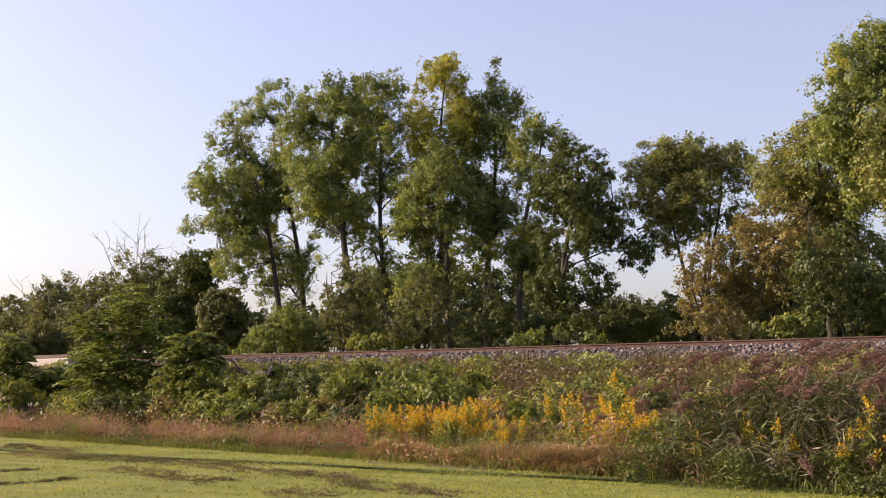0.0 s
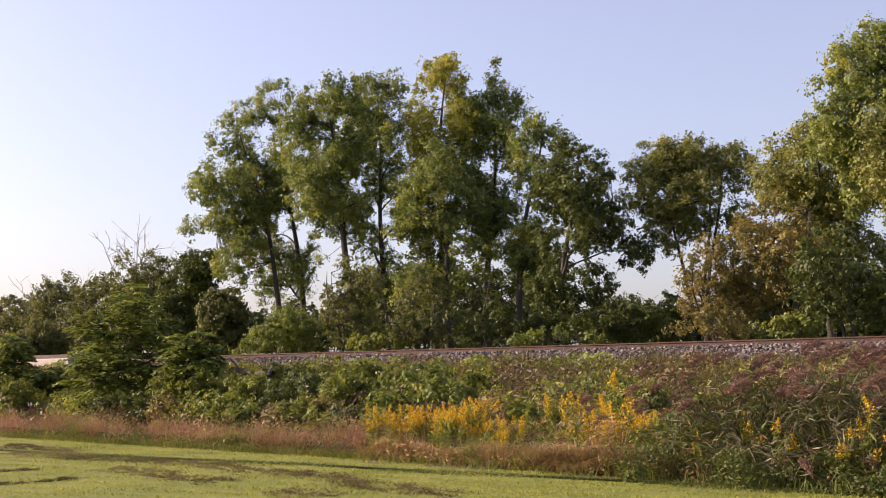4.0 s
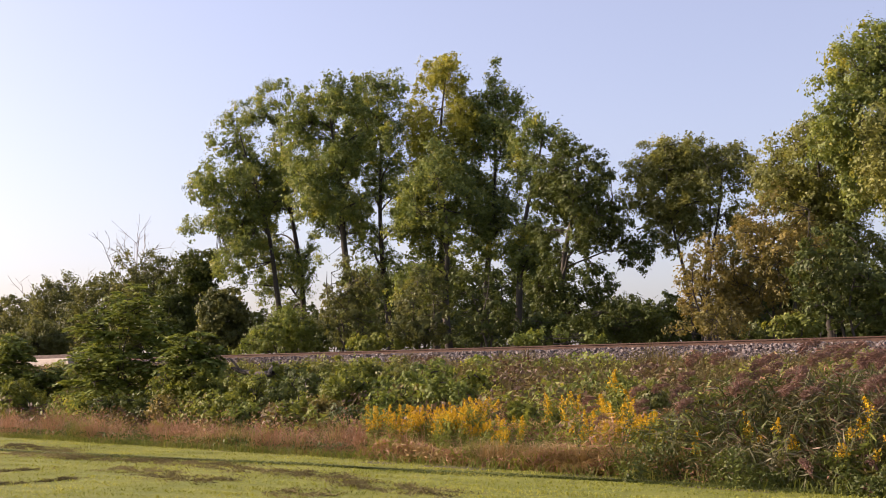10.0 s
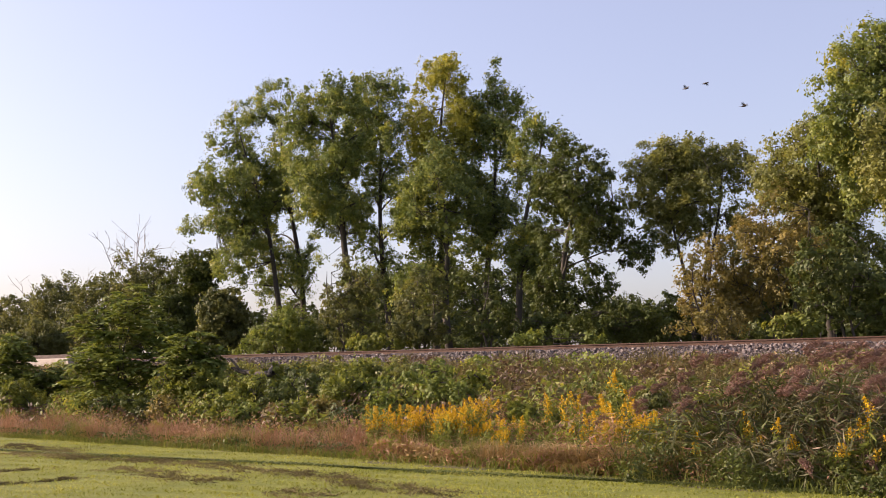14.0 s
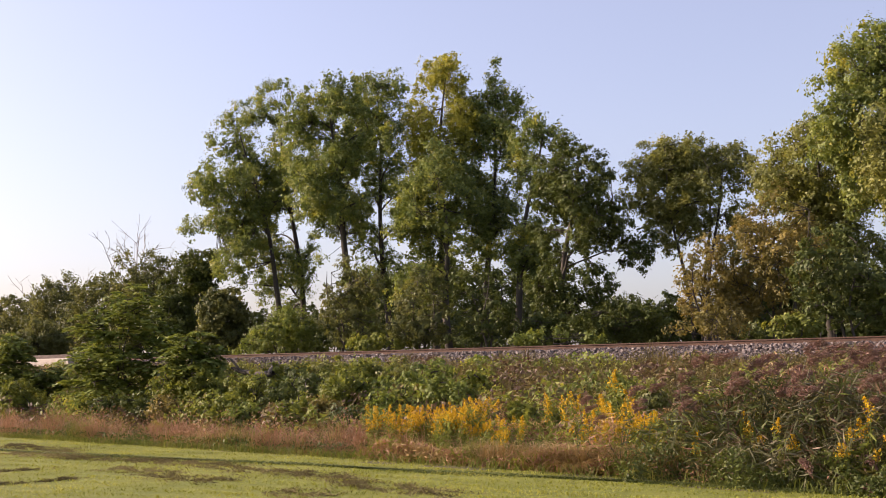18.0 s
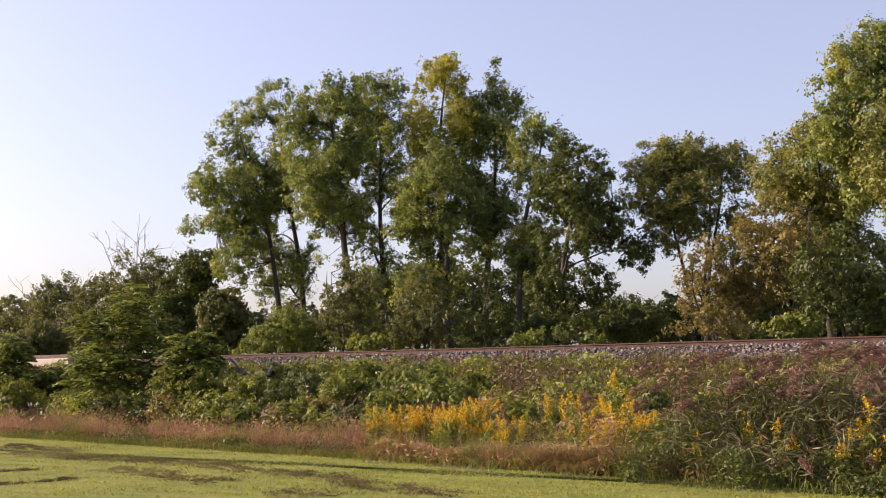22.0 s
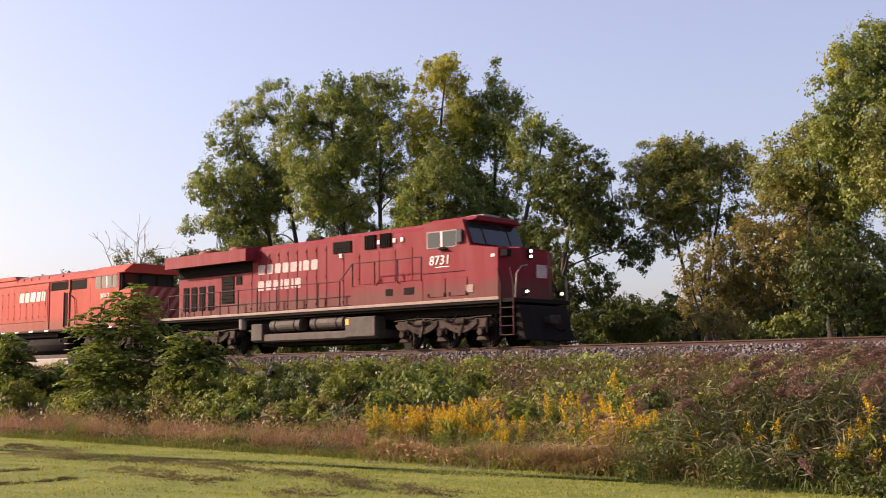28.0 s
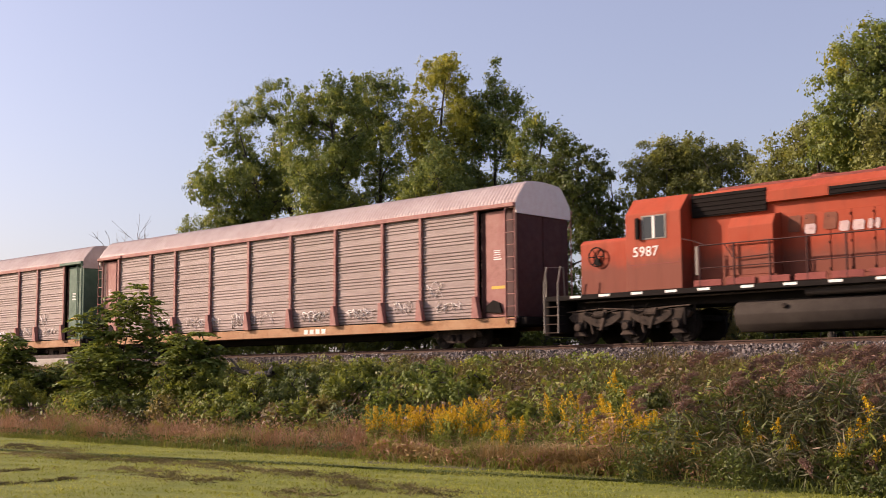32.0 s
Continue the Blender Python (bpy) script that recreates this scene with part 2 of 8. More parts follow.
def build_track():
    top = RAIL_Z - 0.2
    ball = surface("ballast_bed", (0.08, 0.067, 0.06), (0.12, 0.1, 0.09), (0.05, 0.042, 0.038), 0.95, grain=18, patch=2, bump=1.0)
    xs = np.arange(-640, 141, 2.0)
    prof = np.array([(-3.1, 1.8), (-1.75, top - 0.03), (1.75, top - 0.03), (3.1, 1.8)])
    V = np.concatenate([np.stack([np.full(4, x), TRACK_Y + prof[:, 0], prof[:, 1]], -1) for x in xs])
    i = (np.arange(len(xs) - 1)[:, None] * 4 + np.arange(3)[None, :]).reshape(-1)
    F = np.stack([i, i + 1, i + 5, i + 4], -1)[:, ::-1]
    tagged(new("ballast_bed", raw_mesh("ballast_bed", V, F, [ball])), "grey-pink crushed stone railway ballast shoulder", "ballast", kind="structure")
    # loose stones over the shoulder that faces the lawn
    rng = np.random.default_rng(3)
    n = 17000
    x = -62 + 54 * rng.random(n) ** 0.8
    t = rng.random(n)
    y = TRACK_Y - 3.15 + t * 1.75
    z = np.interp(y - TRACK_Y, prof[:, 0], prof[:, 1]) + rng.uniform(-0.01, 0.05, n)
    cube = np.array([(-1, -1, -1), (1, -1, -1), (1, 1, -1), (-1, 1, -1), (-1, -1, 1), (1, -1, 1), (1, 1, 1), (-1, 1, 1)], float) * 0.5
    cf = np.array([(0, 3, 2, 1), (4, 5, 6, 7), (0, 1, 5, 4), (1, 2, 6, 5), (2, 3, 7, 6), (3, 0, 4, 7)])
    sz = rng.uniform(0.035, 0.085, n)
    R = np.linalg.qr(rng.normal(size=(n, 3, 3)))[0]
    loc = cube[None] * (1 + rng.uniform(-0.3, 0.3, (n, 8, 3))) * sz[:, None, None] * rng.uniform(0.6, 1.2, (n, 1, 3))
    P = np.einsum("nij,nkj->nki", R, loc) + np.stack([x, y, z], -1)[:, None, :]
    F = (np.arange(n)[:, None, None] * 8 + cf[None]).reshape(-1, 4)
    m, nt, b = nodes_of("ballast_stone")
    g = nt.nodes.new("ShaderNodeNewGeometry")
    c = ramp(nt, g.outputs["Random Per Island"], [(0.0, (0.035, 0.029, 0.027)), (0.45, (0.1, 0.085, 0.08)), (0.8, (0.17, 0.148, 0.142)), (1.0, (0.29, 0.255, 0.245))])
    c = mixed(nt, 0.4, c, mixed(nt, noise_out(nt, 30), c, (0.16, 0.1, 0.08)))
    nt.links.new(c, b.inputs["Base Color"])
    b.inputs["Roughness"].default_value = 0.9
    tagged(new("ballast_stones", raw_mesh("ballast_stones", P.reshape(-1, 3), F, [m])), "loose grey and pink crushed ballast stones", "stones", kind="stuff")
    # track: ties and rails
    track = tagged(new("railway_track"), "rusty steel rails on weathered wooden ties", "railway track", kind="structure")
    bm = bmesh.new()
    bmesh.ops.create_cube(bm, size=1, matrix=Matrix.Diagonal((0.23, 2.6, 0.18, 1)))
    bmesh.ops.bevel(bm, geom=bm.edges[:], offset=0.012, segments=1, affect="EDGES")
    me = bpy.data.meshes.new("tie")
    bm.to_mesh(me)
    bm.free()
    me.materials.append(TIEWOOD)
    for k in range(180):
        tie = under(new("tie", me), track)
        tie.matrix_basis = pose(-88 + 0.53 * k, TRACK_Y + 0.02 * math.sin(k * 2.3), top - 0.075, 0, 0, 0.6 * math.sin(k * 1.7))
    for side in (-1, 1):
        bm = bmesh.new()
        rail_section(bm, -640, 140, TRACK_Y + side * 0.755, RAIL_Z)
        part("rail", bm, RUST, track, "brown rusty steel rail")


build_track()

# ---- trees ----
def fronds(C, length, leaflet, rng):
    """Rosettes of arching compound leaves, two rows of leaflets each."""
    pts, dirs = [], []
    for c in C:
        n = rng.integers(5, 8)
        for k in range(n):
            a = 6.283 * (k + rng.random()) / n
            el = rng.uniform(0.0, 1.2)
            out = np.array([math.cos(a) * math.cos(el), math.sin(a) * math.cos(el), math.sin(el)])
            side = np.array([-math.sin(a), math.cos(a), 0.0])
            for t in np.linspace(0.18, 1, 9):
                p = c + out * length * t + np.array([0, 0, -0.55 * length * t * t])
                for s in (-1, 1):
                    d = side * s * 0.9 + out * 0.45 + np.array([0, 0, -0.35])
                    pts.append(p + d * leaflet * 0.5)
                    dirs.append(d)
    pts, u = np.array(pts), np.array(dirs)
    u = u + rng.normal(scale=0.22, size=u.shape)
    u /= np.linalg.norm(u, axis=1)[:, None]
    v = np.cross(u, rng.normal(scale=0.45, size=u.shape) + [0, 0, 1.0])
    v /= np.linalg.norm(v, axis=1)[:, None]
    L = (leaflet * rng.uniform(0.8, 1.2, len(pts)))[:, None]
    q = np.stack([pts - u * L * 0.5, pts + v * L * 0.24, pts + u * L * 0.5, pts - v * L * 0.24], 1)
    return q.reshape(-1, 3), np.arange(len(pts) * 4).reshape(-1, 4)


def grow(name, x, y, height, crown, leaf, lean=(0, 0), stems=1, clumps=260, leaves=52, leaf_size=0.2, clump_r=0.6, trunk_r=0.24, seed=1, ground=None, label="", category="tree", gap=0.1, extra=(), flat=0.75, shell=0.45, bark=None, frond=0, apart=1.15):
    """A tree: trunk with limbs, and a crown of leaf clumps inside ellipsoids (dx, dy, z, rx, ry, rz), each clump borne by a bough."""
    rng = np.random.default_rng(seed)
    z0 = float(bank_z(y)) if ground is None else ground
    root = tagged(new(name), label, category)
    root.matrix_basis = pose(x, y, z0 - 0.05)
    vols = np.array([e[3] * e[4] * e[5] for e in crown])
    off = rng.uniform(0, 50, 3)
    C = np.zeros((0, 3))
    tries = clumps * 24
    which = rng.choice(len(crown), tries, p=vols / vols.sum())
    heads = rng.normal(size=(tries, 3))
    heads /= np.linalg.norm(heads, axis=1)[:, None]
    for k in range(tries):
        if len(C) == clumps:
            break
        e, d = crown[which[k]], heads[k]
        wob = 1 + 0.36 * noise.noise(Vector(d * 2.6 + off))
        c = np.array(e[:3]) + d * rng.random() ** shell * np.maximum(np.array(e[3:]) - clump_r * 0.25, 0.15) * wob
        if (k < clumps * 8 or len(C) > clumps * 0.3) and noise.noise(Vector(c * (0.26 / clump_r) + off)) < -0.22 + gap:
            continue
        if len(C) and (k < clumps * 8 or len(C) > clumps * 0.3) and ((C - c) ** 2).sum(1).min() < (clump_r * apart) ** 2:
            continue
        C = np.vstack([C, c])
    C[:, 2] = np.maximum(C[:, 2], 0.3)
    # trunks
    paths, nodes = [], []
    cc = np.array(crown[0][:3])
    for k in range(stems):
        a = rng.uniform(0, 6.28)
        sp = 0.0 if stems == 1 else crown[0][3] * 0.6
        tip = np.array([cc[0] + sp * math.cos(a), cc[1] + sp * math.sin(a), cc[2] + crown[0][5] * 0.7])
        t = np.linspace(0, 1, 11)
        foot = np.array([0.25 * math.cos(a), 0.25 * math.sin(a), 0]) * (stems > 1)
        bend = np.stack([lean[0] * np.sin(t * np.pi) + 0.12 * np.sin(t * 9 + a), lean[1] * np.sin(t * np.pi) + 0.12 * np.cos(t * 7 + a), 0 * t], -1)
        P = foot + (tip - foot) * t[:, None] ** np.array([1.25, 1.25, 1.0]) + bend * (t[:, None] > 0)
        r = trunk_r * (1 - 0.86 * t) * (0.7 if stems > 1 else 1)
        r[0] *= 1.35
        paths.append((P, r))
        nodes += [(P[i], r[i]) for i in range(3, 11)]
    for one in paths:
        v, f = tubes([one], 8 if trunk_r > 0.06 else 5)
        under(new("trunk", raw_mesh("trunk", v, f, [bark or BARK], True)), root)
    # limbs towards far clumps, then twigs to the others
    limb_paths = []
    order = rng.permutation(len(C))
    for i in order[: max(6, len(C) // 14)]:
        best = min(nodes, key=lambda q: np.linalg.norm(q[0] - C[i]) + 1.6 * max(0.0, q[0][2] - C[i][2] + 0.6))
        a, b = best[0], C[i]
        t = np.linspace(0, 1, 5)[:, None]
        P = a + (b - a) * t
        P[:, 2] += np.sin(t[:, 0] * np.pi) * 0.12 * np.linalg.norm(b - a)
        P[1:4] += rng.normal(scale=0.05 * np.linalg.norm(b - a) * 0.5, size=(3, 3))
        r = np.linspace(min(best[1] * 0.6, 0.09), 0.018, 5)
        limb_paths.append((P, r))
        nodes += [(P[j], r[j]) for j in (1, 2, 3, 4)]
    N = np.array([q[0] for q in nodes])
    for c in C:
        j = np.argmin(((N - c) ** 2).sum(1))
        limb_paths.append((np.array([N[j], (N[j] + c) / 2 + rng.normal(scale=0.06, size=3), c]), [0.02, 0.013, 0.006]))
    v, f = tubes(limb_paths, 4)
    tagged(under(new("branchwork", raw_mesh("branchwork", v, f, [bark or BARK], True)), root), kind="stuff")
    if frond:
        v, f = fronds(C, frond, leaf_size, rng)
        under(new("crown", raw_mesh("crown", v, f, [leaf])), root)
        return root
    # leaves: each clump is a handful of loose sprays along its twigs
    sprays = max(3, leaves // 16)
    big = clump_r * rng.uniform(0.55, 1.3, len(C))
    out = C - cc
    out /= np.linalg.norm(out, axis=1)[:, None] + 1e-9
    S = np.repeat(C, sprays, 0) + rng.normal(size=(len(C) * sprays, 3)) * np.repeat(big, sprays)[:, None] * [0.47, 0.47, 0.47 * flat]
    S += np.repeat(out, sprays, 0) * rng.uniform(-0.5, 0.35, len(S))[:, None] * clump_r * 0.6
    per = max(1, leaves // sprays)
    cen = np.repeat(S, per, 0)
    d = rng.normal(size=cen.shape)
    pts = cen + d * clump_r * 0.2 * np.repeat(rng.uniform(0.6, 1.5, len(S)), per)[:, None]
    face = (pts - np.repeat(C, sprays * per, 0)) / clump_r * 1.25 + [0, 0, 0.45]
    v, f = leaf_tris(pts, face, leaf_size, rng)
    under(new("crown", raw_mesh("crown", v, f, [leaf])), root)
    return root


def bare(name, x, y, height, seed, label, spread=0.42, r0=0.1, stems=1):
    """A leafless dead tree or shrub that forks again and again."""
    rng = np.random.default_rng(seed)
    root = tagged(new(name), label, "dead tree")
    root.matrix_basis = pose(x, y, float(bank_z(y)) - 0.05)
    paths = []

    def fork(p, d, L, r, depth):
        d = d / np.linalg.norm(d)
        mid = p + d * L * 0.5 + rng.normal(scale=0.05 * L, size=3)
        q = p + d * L
        paths.append((np.array([p, mid, q]), [r, r * 0.85, r * 0.7]))
        if depth:
            for _ in range(3 if depth > 2 else 2):
                fork(q if rng.random() < 0.6 else mid, d + rng.normal(scale=spread, size=3) + [0, 0, 0.2], L * rng.uniform(0.5, 0.78), r * 0.62, depth - 1)

    for _ in range(stems):
        fork(np.zeros(3), np.array([0, 0, 1.0]) + rng.normal(scale=0.12 if stems == 1 else 0.5, size=3), height * (0.36 if stems == 1 else 0.3), r0, 5 if stems == 1 else 4)
    v, f = tubes(paths, 4)
    under(new("branchwork", raw_mesh("branchwork", v, f, [DEADWOOD], True)), root)


# tall cottonwoods behind the track
grow("cottonwood_tree", -55.30, 46.00, 17.3, [(-2.36, -2.2, 11.48, 2.69, 2.69, 5.72), (-3.35, -3.13, 12.42, 1.8, 1.8, 3.29), (-3.85, -3.6, 9.52, 1.65, 1.65, 1.43)], G["cottonwood"], clumps=255, leaves=144, leaf_size=0.125, clump_r=0.5, seed=11, gap=0.34, trunk_r=0.22, apart=0.95, shell=0.36, label="tall cottonwood tree with glossy green leaves behind the railway")
grow("cottonwood_tree", -56.35, 48.00, 19.8, [(-1.41, -1.32, 13.5, 2.99, 2.99, 6.17), (-2.05, -1.91, 15.69, 2.2, 2.2, 3.12), (-1.15, -1.08, 6.71, 2.13, 2.13, 3.29)], G["cottonwood"], clumps=302, leaves=144, leaf_size=0.125, clump_r=0.5, seed=12, gap=0.32, apart=0.95, shell=0.36, label="tall cottonwood tree with glossy green leaves behind the railway")
grow("cottonwood_tree", -45.97, 44.00, 17.3, [(-1.83, -1.71, 12.27, 2.58, 2.58, 4.95), (-2.39, -2.23, 13.86, 1.91, 1.91, 2.91), (-0.62, -0.58, 6.19, 1.53, 1.53, 3.14)], G["cottonwood"], clumps=315, leaves=144, leaf_size=0.125, clump_r=0.5, seed=13, lean=(-0.6, -0.5), gap=0.30, trunk_r=0.28, apart=0.95, shell=0.36, label="tall cottonwood tree with glossy green leaves behind the railway")
grow("cottonwood_tree", -50.14, 49.00, 19.4, [(-0.61, -0.57, 13.33, 2.71, 2.71, 5.97), (0.24, 0.23, 8.27, 2.11, 2.11, 4.62)], G["cottonwood"], clumps=322, leaves=144, leaf_size=0.125, clump_r=0.5, seed=14, gap=0.29, apart=0.95, shell=0.36, label="tall cottonwood tree with glossy green leaves behind the railway")
grow("cottonwood_tree", -43.54, 46.00, 18.4, [(0.4, 0.37, 13.57, 2.02, 2.02, 4.75), (0.07, 0.06, 14.43, 1.78, 1.78, 2.61)], G["yellowing"], clumps=200, leaves=144, leaf_size=0.125, clump_r=0.5, seed=15, gap=0.23, apart=0.95, shell=0.36, label="tall cottonwood tree turning yellow at its top")
grow("cottonwood_tree", -40.55, 44.00, 12.6, [(-0.42, -0.39, 8.73, 2.31, 2.31, 3.8), (-1.25, -1.17, 6.87, 1.44, 1.44, 3.39)], G["cottonwood"], clumps=221, leaves=144, leaf_size=0.125, clump_r=0.5, seed=16, gap=0.27, apart=0.95, shell=0.36, label="tall cottonwood tree with glossy green leaves behind the railway")
grow("cottonwood_tree", -41.70, 48.00, 17.3, [(0.4, 0.37, 12.0, 2.03, 2.03, 4.86), (0.4, 0.37, 8.78, 1.72, 1.72, 2.76)], G["cottonwood"], clumps=221, leaves=144, leaf_size=0.125, clump_r=0.5, seed=17, gap=0.27, apart=0.95, shell=0.36, label="tall cottonwood tree with glossy green leaves behind the railway")
grow("cottonwood_tree", -38.45, 46.00, 14.3, [(1.25, 1.17, 10.74, 1.8, 1.8, 3.52), (0.79, 0.74, 7.88, 1.56, 1.56, 2.4)], G["cottonwood"], clumps=174, leaves=144, leaf_size=0.125, clump_r=0.5, seed=18, gap=0.31, apart=0.95, shell=0.36, label="tall cottonwood tree with glossy green leaves behind the railway")
grow("maple_tree", -33.08, 43.00, 11.5, [(0.69, 0.65, 8.22, 2.19, 2.19, 3.2), (1.35, 1.26, 7.68, 1.56, 1.56, 1.91), (2.57, 2.41, 6.32, 1.17, 1.17, 1.09), (0.41, 0.39, 4.58, 1.96, 1.96, 1.65)], G["maple"], clumps=315, leaves=125, leaf_size=0.125, clump_r=0.4, seed=31, gap=0.16, apart=1.1, shell=0.36, label="dense dark green maple tree behind the railway")
grow("cottonwood_tree", -31.10, 52.00, 12.9, [(-0.31, -0.29, 10.27, 2.87, 2.87, 2.57), (1.24, 1.16, 10.43, 1.37, 1.37, 2.17), (-1.85, -1.73, 9.44, 1.29, 1.29, 2.3), (-1.2, -1.1, 7.6, 0.85, 0.85, 1.43), (1.3, 1.2, 7.7, 0.85, 0.85, 1.34)], G["olive"], clumps=281, leaves=144, leaf_size=0.125, clump_r=0.5, seed=33, stems=5, gap=0.24, shell=0.4, trunk_r=0.2, apart=0.95, label="multi-stemmed olive green tree with an open airy crown")
grow("cottonwood_tree", -21.93, 47.00, 11.4, [(-0.34, -0.32, 8.37, 2.15, 2.15, 3.03), (-1.23, -1.15, 8.82, 1.26, 1.26, 1.37), (0.3, 0.28, 5.2, 1.5, 1.5, 1.72)], G["olive"], clumps=331, leaves=144, leaf_size=0.125, clump_r=0.5, seed=35, gap=0.02, apart=0.95, shell=0.36, label="tall cottonwood tree beside the railway with olive leaves")
grow("cottonwood_tree", -18.33, 45.00, 14.6, [(0.0, 0.0, 10.31, 2.08, 2.08, 4.23), (-0.95, -0.89, 10.84, 1.49, 1.49, 2.83), (-1.74, -1.62, 10.36, 0.87, 0.87, 1.72)], G["cottonwood"], clumps=281, leaves=144, leaf_size=0.125, clump_r=0.5, seed=36, gap=0.17, trunk_r=0.3, apart=0.95, shell=0.36, label="tallest cottonwood tree with olive and yellow leaves")
grow("cottonwood_tree", -16.90, 42.00, 11.1, [(0.0, 0.0, 8.57, 1.27, 1.27, 2.48)], G["olive"], clumps=134, leaves=144, leaf_size=0.125, clump_r=0.5, seed=37, gap=0.23, apart=0.95, shell=0.36, label="tall cottonwood with olive and yellow-green leaves")
# smaller trees under and beside them; some leaf colours are darkened for the wood's shade
grow("understory_tree", -20.42, 40.00, 7.2, [(-0.08, -0.07, 5.0, 1.81, 1.81, 2.22), (-0.9, -0.84, 4.43, 1.23, 1.23, 1.65)], G["ochre"], clumps=172, leaves=95, leaf_size=0.104, clump_r=0.36, trunk_r=0.1, seed=75, stems=4, gap=0.2, label="small tree with ochre and yellow autumn leaves")
grow("willow_tree", -22.51, 38.50, 5.5, [(-0.11, -0.1, 3.67, 1.08, 1.08, 1.82), (0.42, 0.4, 3.08, 1.04, 1.04, 1.27)], G["ochre"], clumps=142, leaves=95, leaf_size=0.104, clump_r=0.36, trunk_r=0.1, seed=76, stems=5, gap=0.1, label="feathery olive-brown willow beside the track")
grow("understory_tree", -17.40, 38.50, 5.4, [(-0.28, -0.26, 3.65, 1.43, 1.43, 1.72), (0.77, 0.72, 3.08, 1.33, 1.33, 1.15)], G["maple"], clumps=172, leaves=95, leaf_size=0.120, clump_r=0.36, trunk_r=0.1, seed=77, stems=3, gap=0.1, label="small olive tree with leaves darkened for the shade")
grow("shrub", -20.89, 36.60, 2.6, [(-0.21, -0.2, 2.09, 1.07, 1.07, 0.55), (-0.93, -0.87, 1.96, 0.68, 0.68, 0.45)], G["ochre"], clumps=67, leaves=95, leaf_size=0.088, clump_r=0.35, trunk_r=0.04, seed=78, stems=4, label="pale yellow-green shrub beside the track")
grow("understory_tree", -27.69, 41.00, 3.9, [(0.0, 0.0, 2.92, 1.63, 1.63, 0.94), (-1.02, -0.95, 2.66, 1.54, 1.54, 0.72)], G["maple"], clumps=165, leaves=95, leaf_size=0.120, clump_r=0.36, trunk_r=0.1, seed=79, stems=3, gap=0, label="thicket tree with leaves darkened as deep shade")
grow("understory_tree", -32.41, 41.00, 3.4, [(0.0, 0.0, 2.72, 1.64, 1.64, 0.7)], G["maple"], clumps=127, leaves=95, leaf_size=0.120, clump_r=0.36, trunk_r=0.1, seed=80, stems=3, gap=0, label="thicket tree with leaves darkened as deep shade")
grow("understory_tree", -36.90, 38.00, 5.2, [(0.0, 0.0, 3.48, 1.21, 1.21, 1.67), (-0.09, -0.09, 2.48, 1.39, 1.39, 0.77)], G["distant"], clumps=90, leaves=95, leaf_size=0.120, clump_r=0.36, trunk_r=0.1, seed=81, stems=2, gap=0.05, label="leafy green sapling at the edge of the wood")
grow("understory_tree", -42.18, 38.50, 6.2, [(-0.06, -0.06, 4.09, 1.68, 1.68, 2.14)], G["distant"], clumps=82, leaves=95, leaf_size=0.120, clump_r=0.36, trunk_r=0.1, seed=82, stems=3, gap=0.2, label="grey-green small tree at the edge of the wood")
grow("understory_tree", -46.56, 38.00, 4.0, [(0.1, 0.1, 2.84, 1.64, 1.64, 1.2), (-1.04, -0.97, 2.07, 0.99, 0.99, 0.54)], G["sumac"], clumps=112, leaves=95, leaf_size=0.120, clump_r=0.36, trunk_r=0.1, seed=83, stems=3, gap=0.05, label="bright green bush at the edge of the wood")
grow("understory_tree", -33.94, 39.00, 5.4, [(-0.18, -0.17, 3.76, 1.48, 1.48, 1.61)], G["maple"], clumps=60, leaves=95, leaf_size=0.120, clump_r=0.36, trunk_r=0.1, seed=84, stems=3, gap=0.25, label="thin young tree among the trunks")
grow("shrub", -27.79, 36.20, 2.2, [(-0.55, -0.52, 1.68, 0.86, 0.86, 0.26), (0.24, 0.22, 1.8, 0.69, 0.69, 0.36), (0.87, 0.81, 1.67, 0.61, 0.61, 0.23)], G["sumac"], clumps=60, leaves=95, leaf_size=0.120, clump_r=0.3, trunk_r=0.03, seed=86, stems=3, label="low bright green sumac shrub behind the rails")
grow("shrub", -38.53, 36.60, 2.3, [(0.0, 0.0, 1.86, 1.14, 1.14, 0.41), (0.74, 0.69, 1.78, 0.76, 0.76, 0.33)], G["bush"], clumps=52, leaves=95, leaf_size=0.120, clump_r=0.32, trunk_r=0.03, seed=87, stems=3, label="low green shrub behind the rails")
grow("shrub", -17.99, 36.40, 2.3, [(-0.27, -0.25, 1.86, 0.65, 0.65, 0.41), (0.41, 0.38, 1.73, 0.56, 0.56, 0.25)], G["bush"], clumps=45, leaves=95, leaf_size=0.120, clump_r=0.32, trunk_r=0.03, seed=88, stems=3, label="low green shrub behind the rails")
# thickets deep in the wood: the dark leaf colour carries the woodland shade
grow("thicket_tree", -69.40, 54.00, 5.7, [(0.0, 0.0, 4.22, 2.31, 2.31, 1.43)], G["maple"], clumps=43, leaves=70, leaf_size=0.22, clump_r=0.62, trunk_r=0.1, seed=89, stems=3, gap=-0.1, apart=0.7, label="thicket tree deep in the wood with shade-darkened leaves")
grow("thicket_tree", -64.92, 54.00, 6.3, [(0.0, 0.0, 4.5, 2.23, 2.23, 1.78)], G["maple"], clumps=43, leaves=70, leaf_size=0.22, clump_r=0.62, trunk_r=0.1, seed=90, stems=3, gap=-0.1, apart=0.7, label="thicket tree deep in the wood with shade-darkened leaves")
grow("thicket_tree", -60.75, 54.00, 5.6, [(0.0, 0.0, 4.1, 2.16, 2.16, 1.45)], G["maple"], clumps=43, leaves=70, leaf_size=0.22, clump_r=0.62, trunk_r=0.1, seed=91, stems=3, gap=-0.1, apart=0.7, label="thicket tree deep in the wood with shade-darkened leaves")
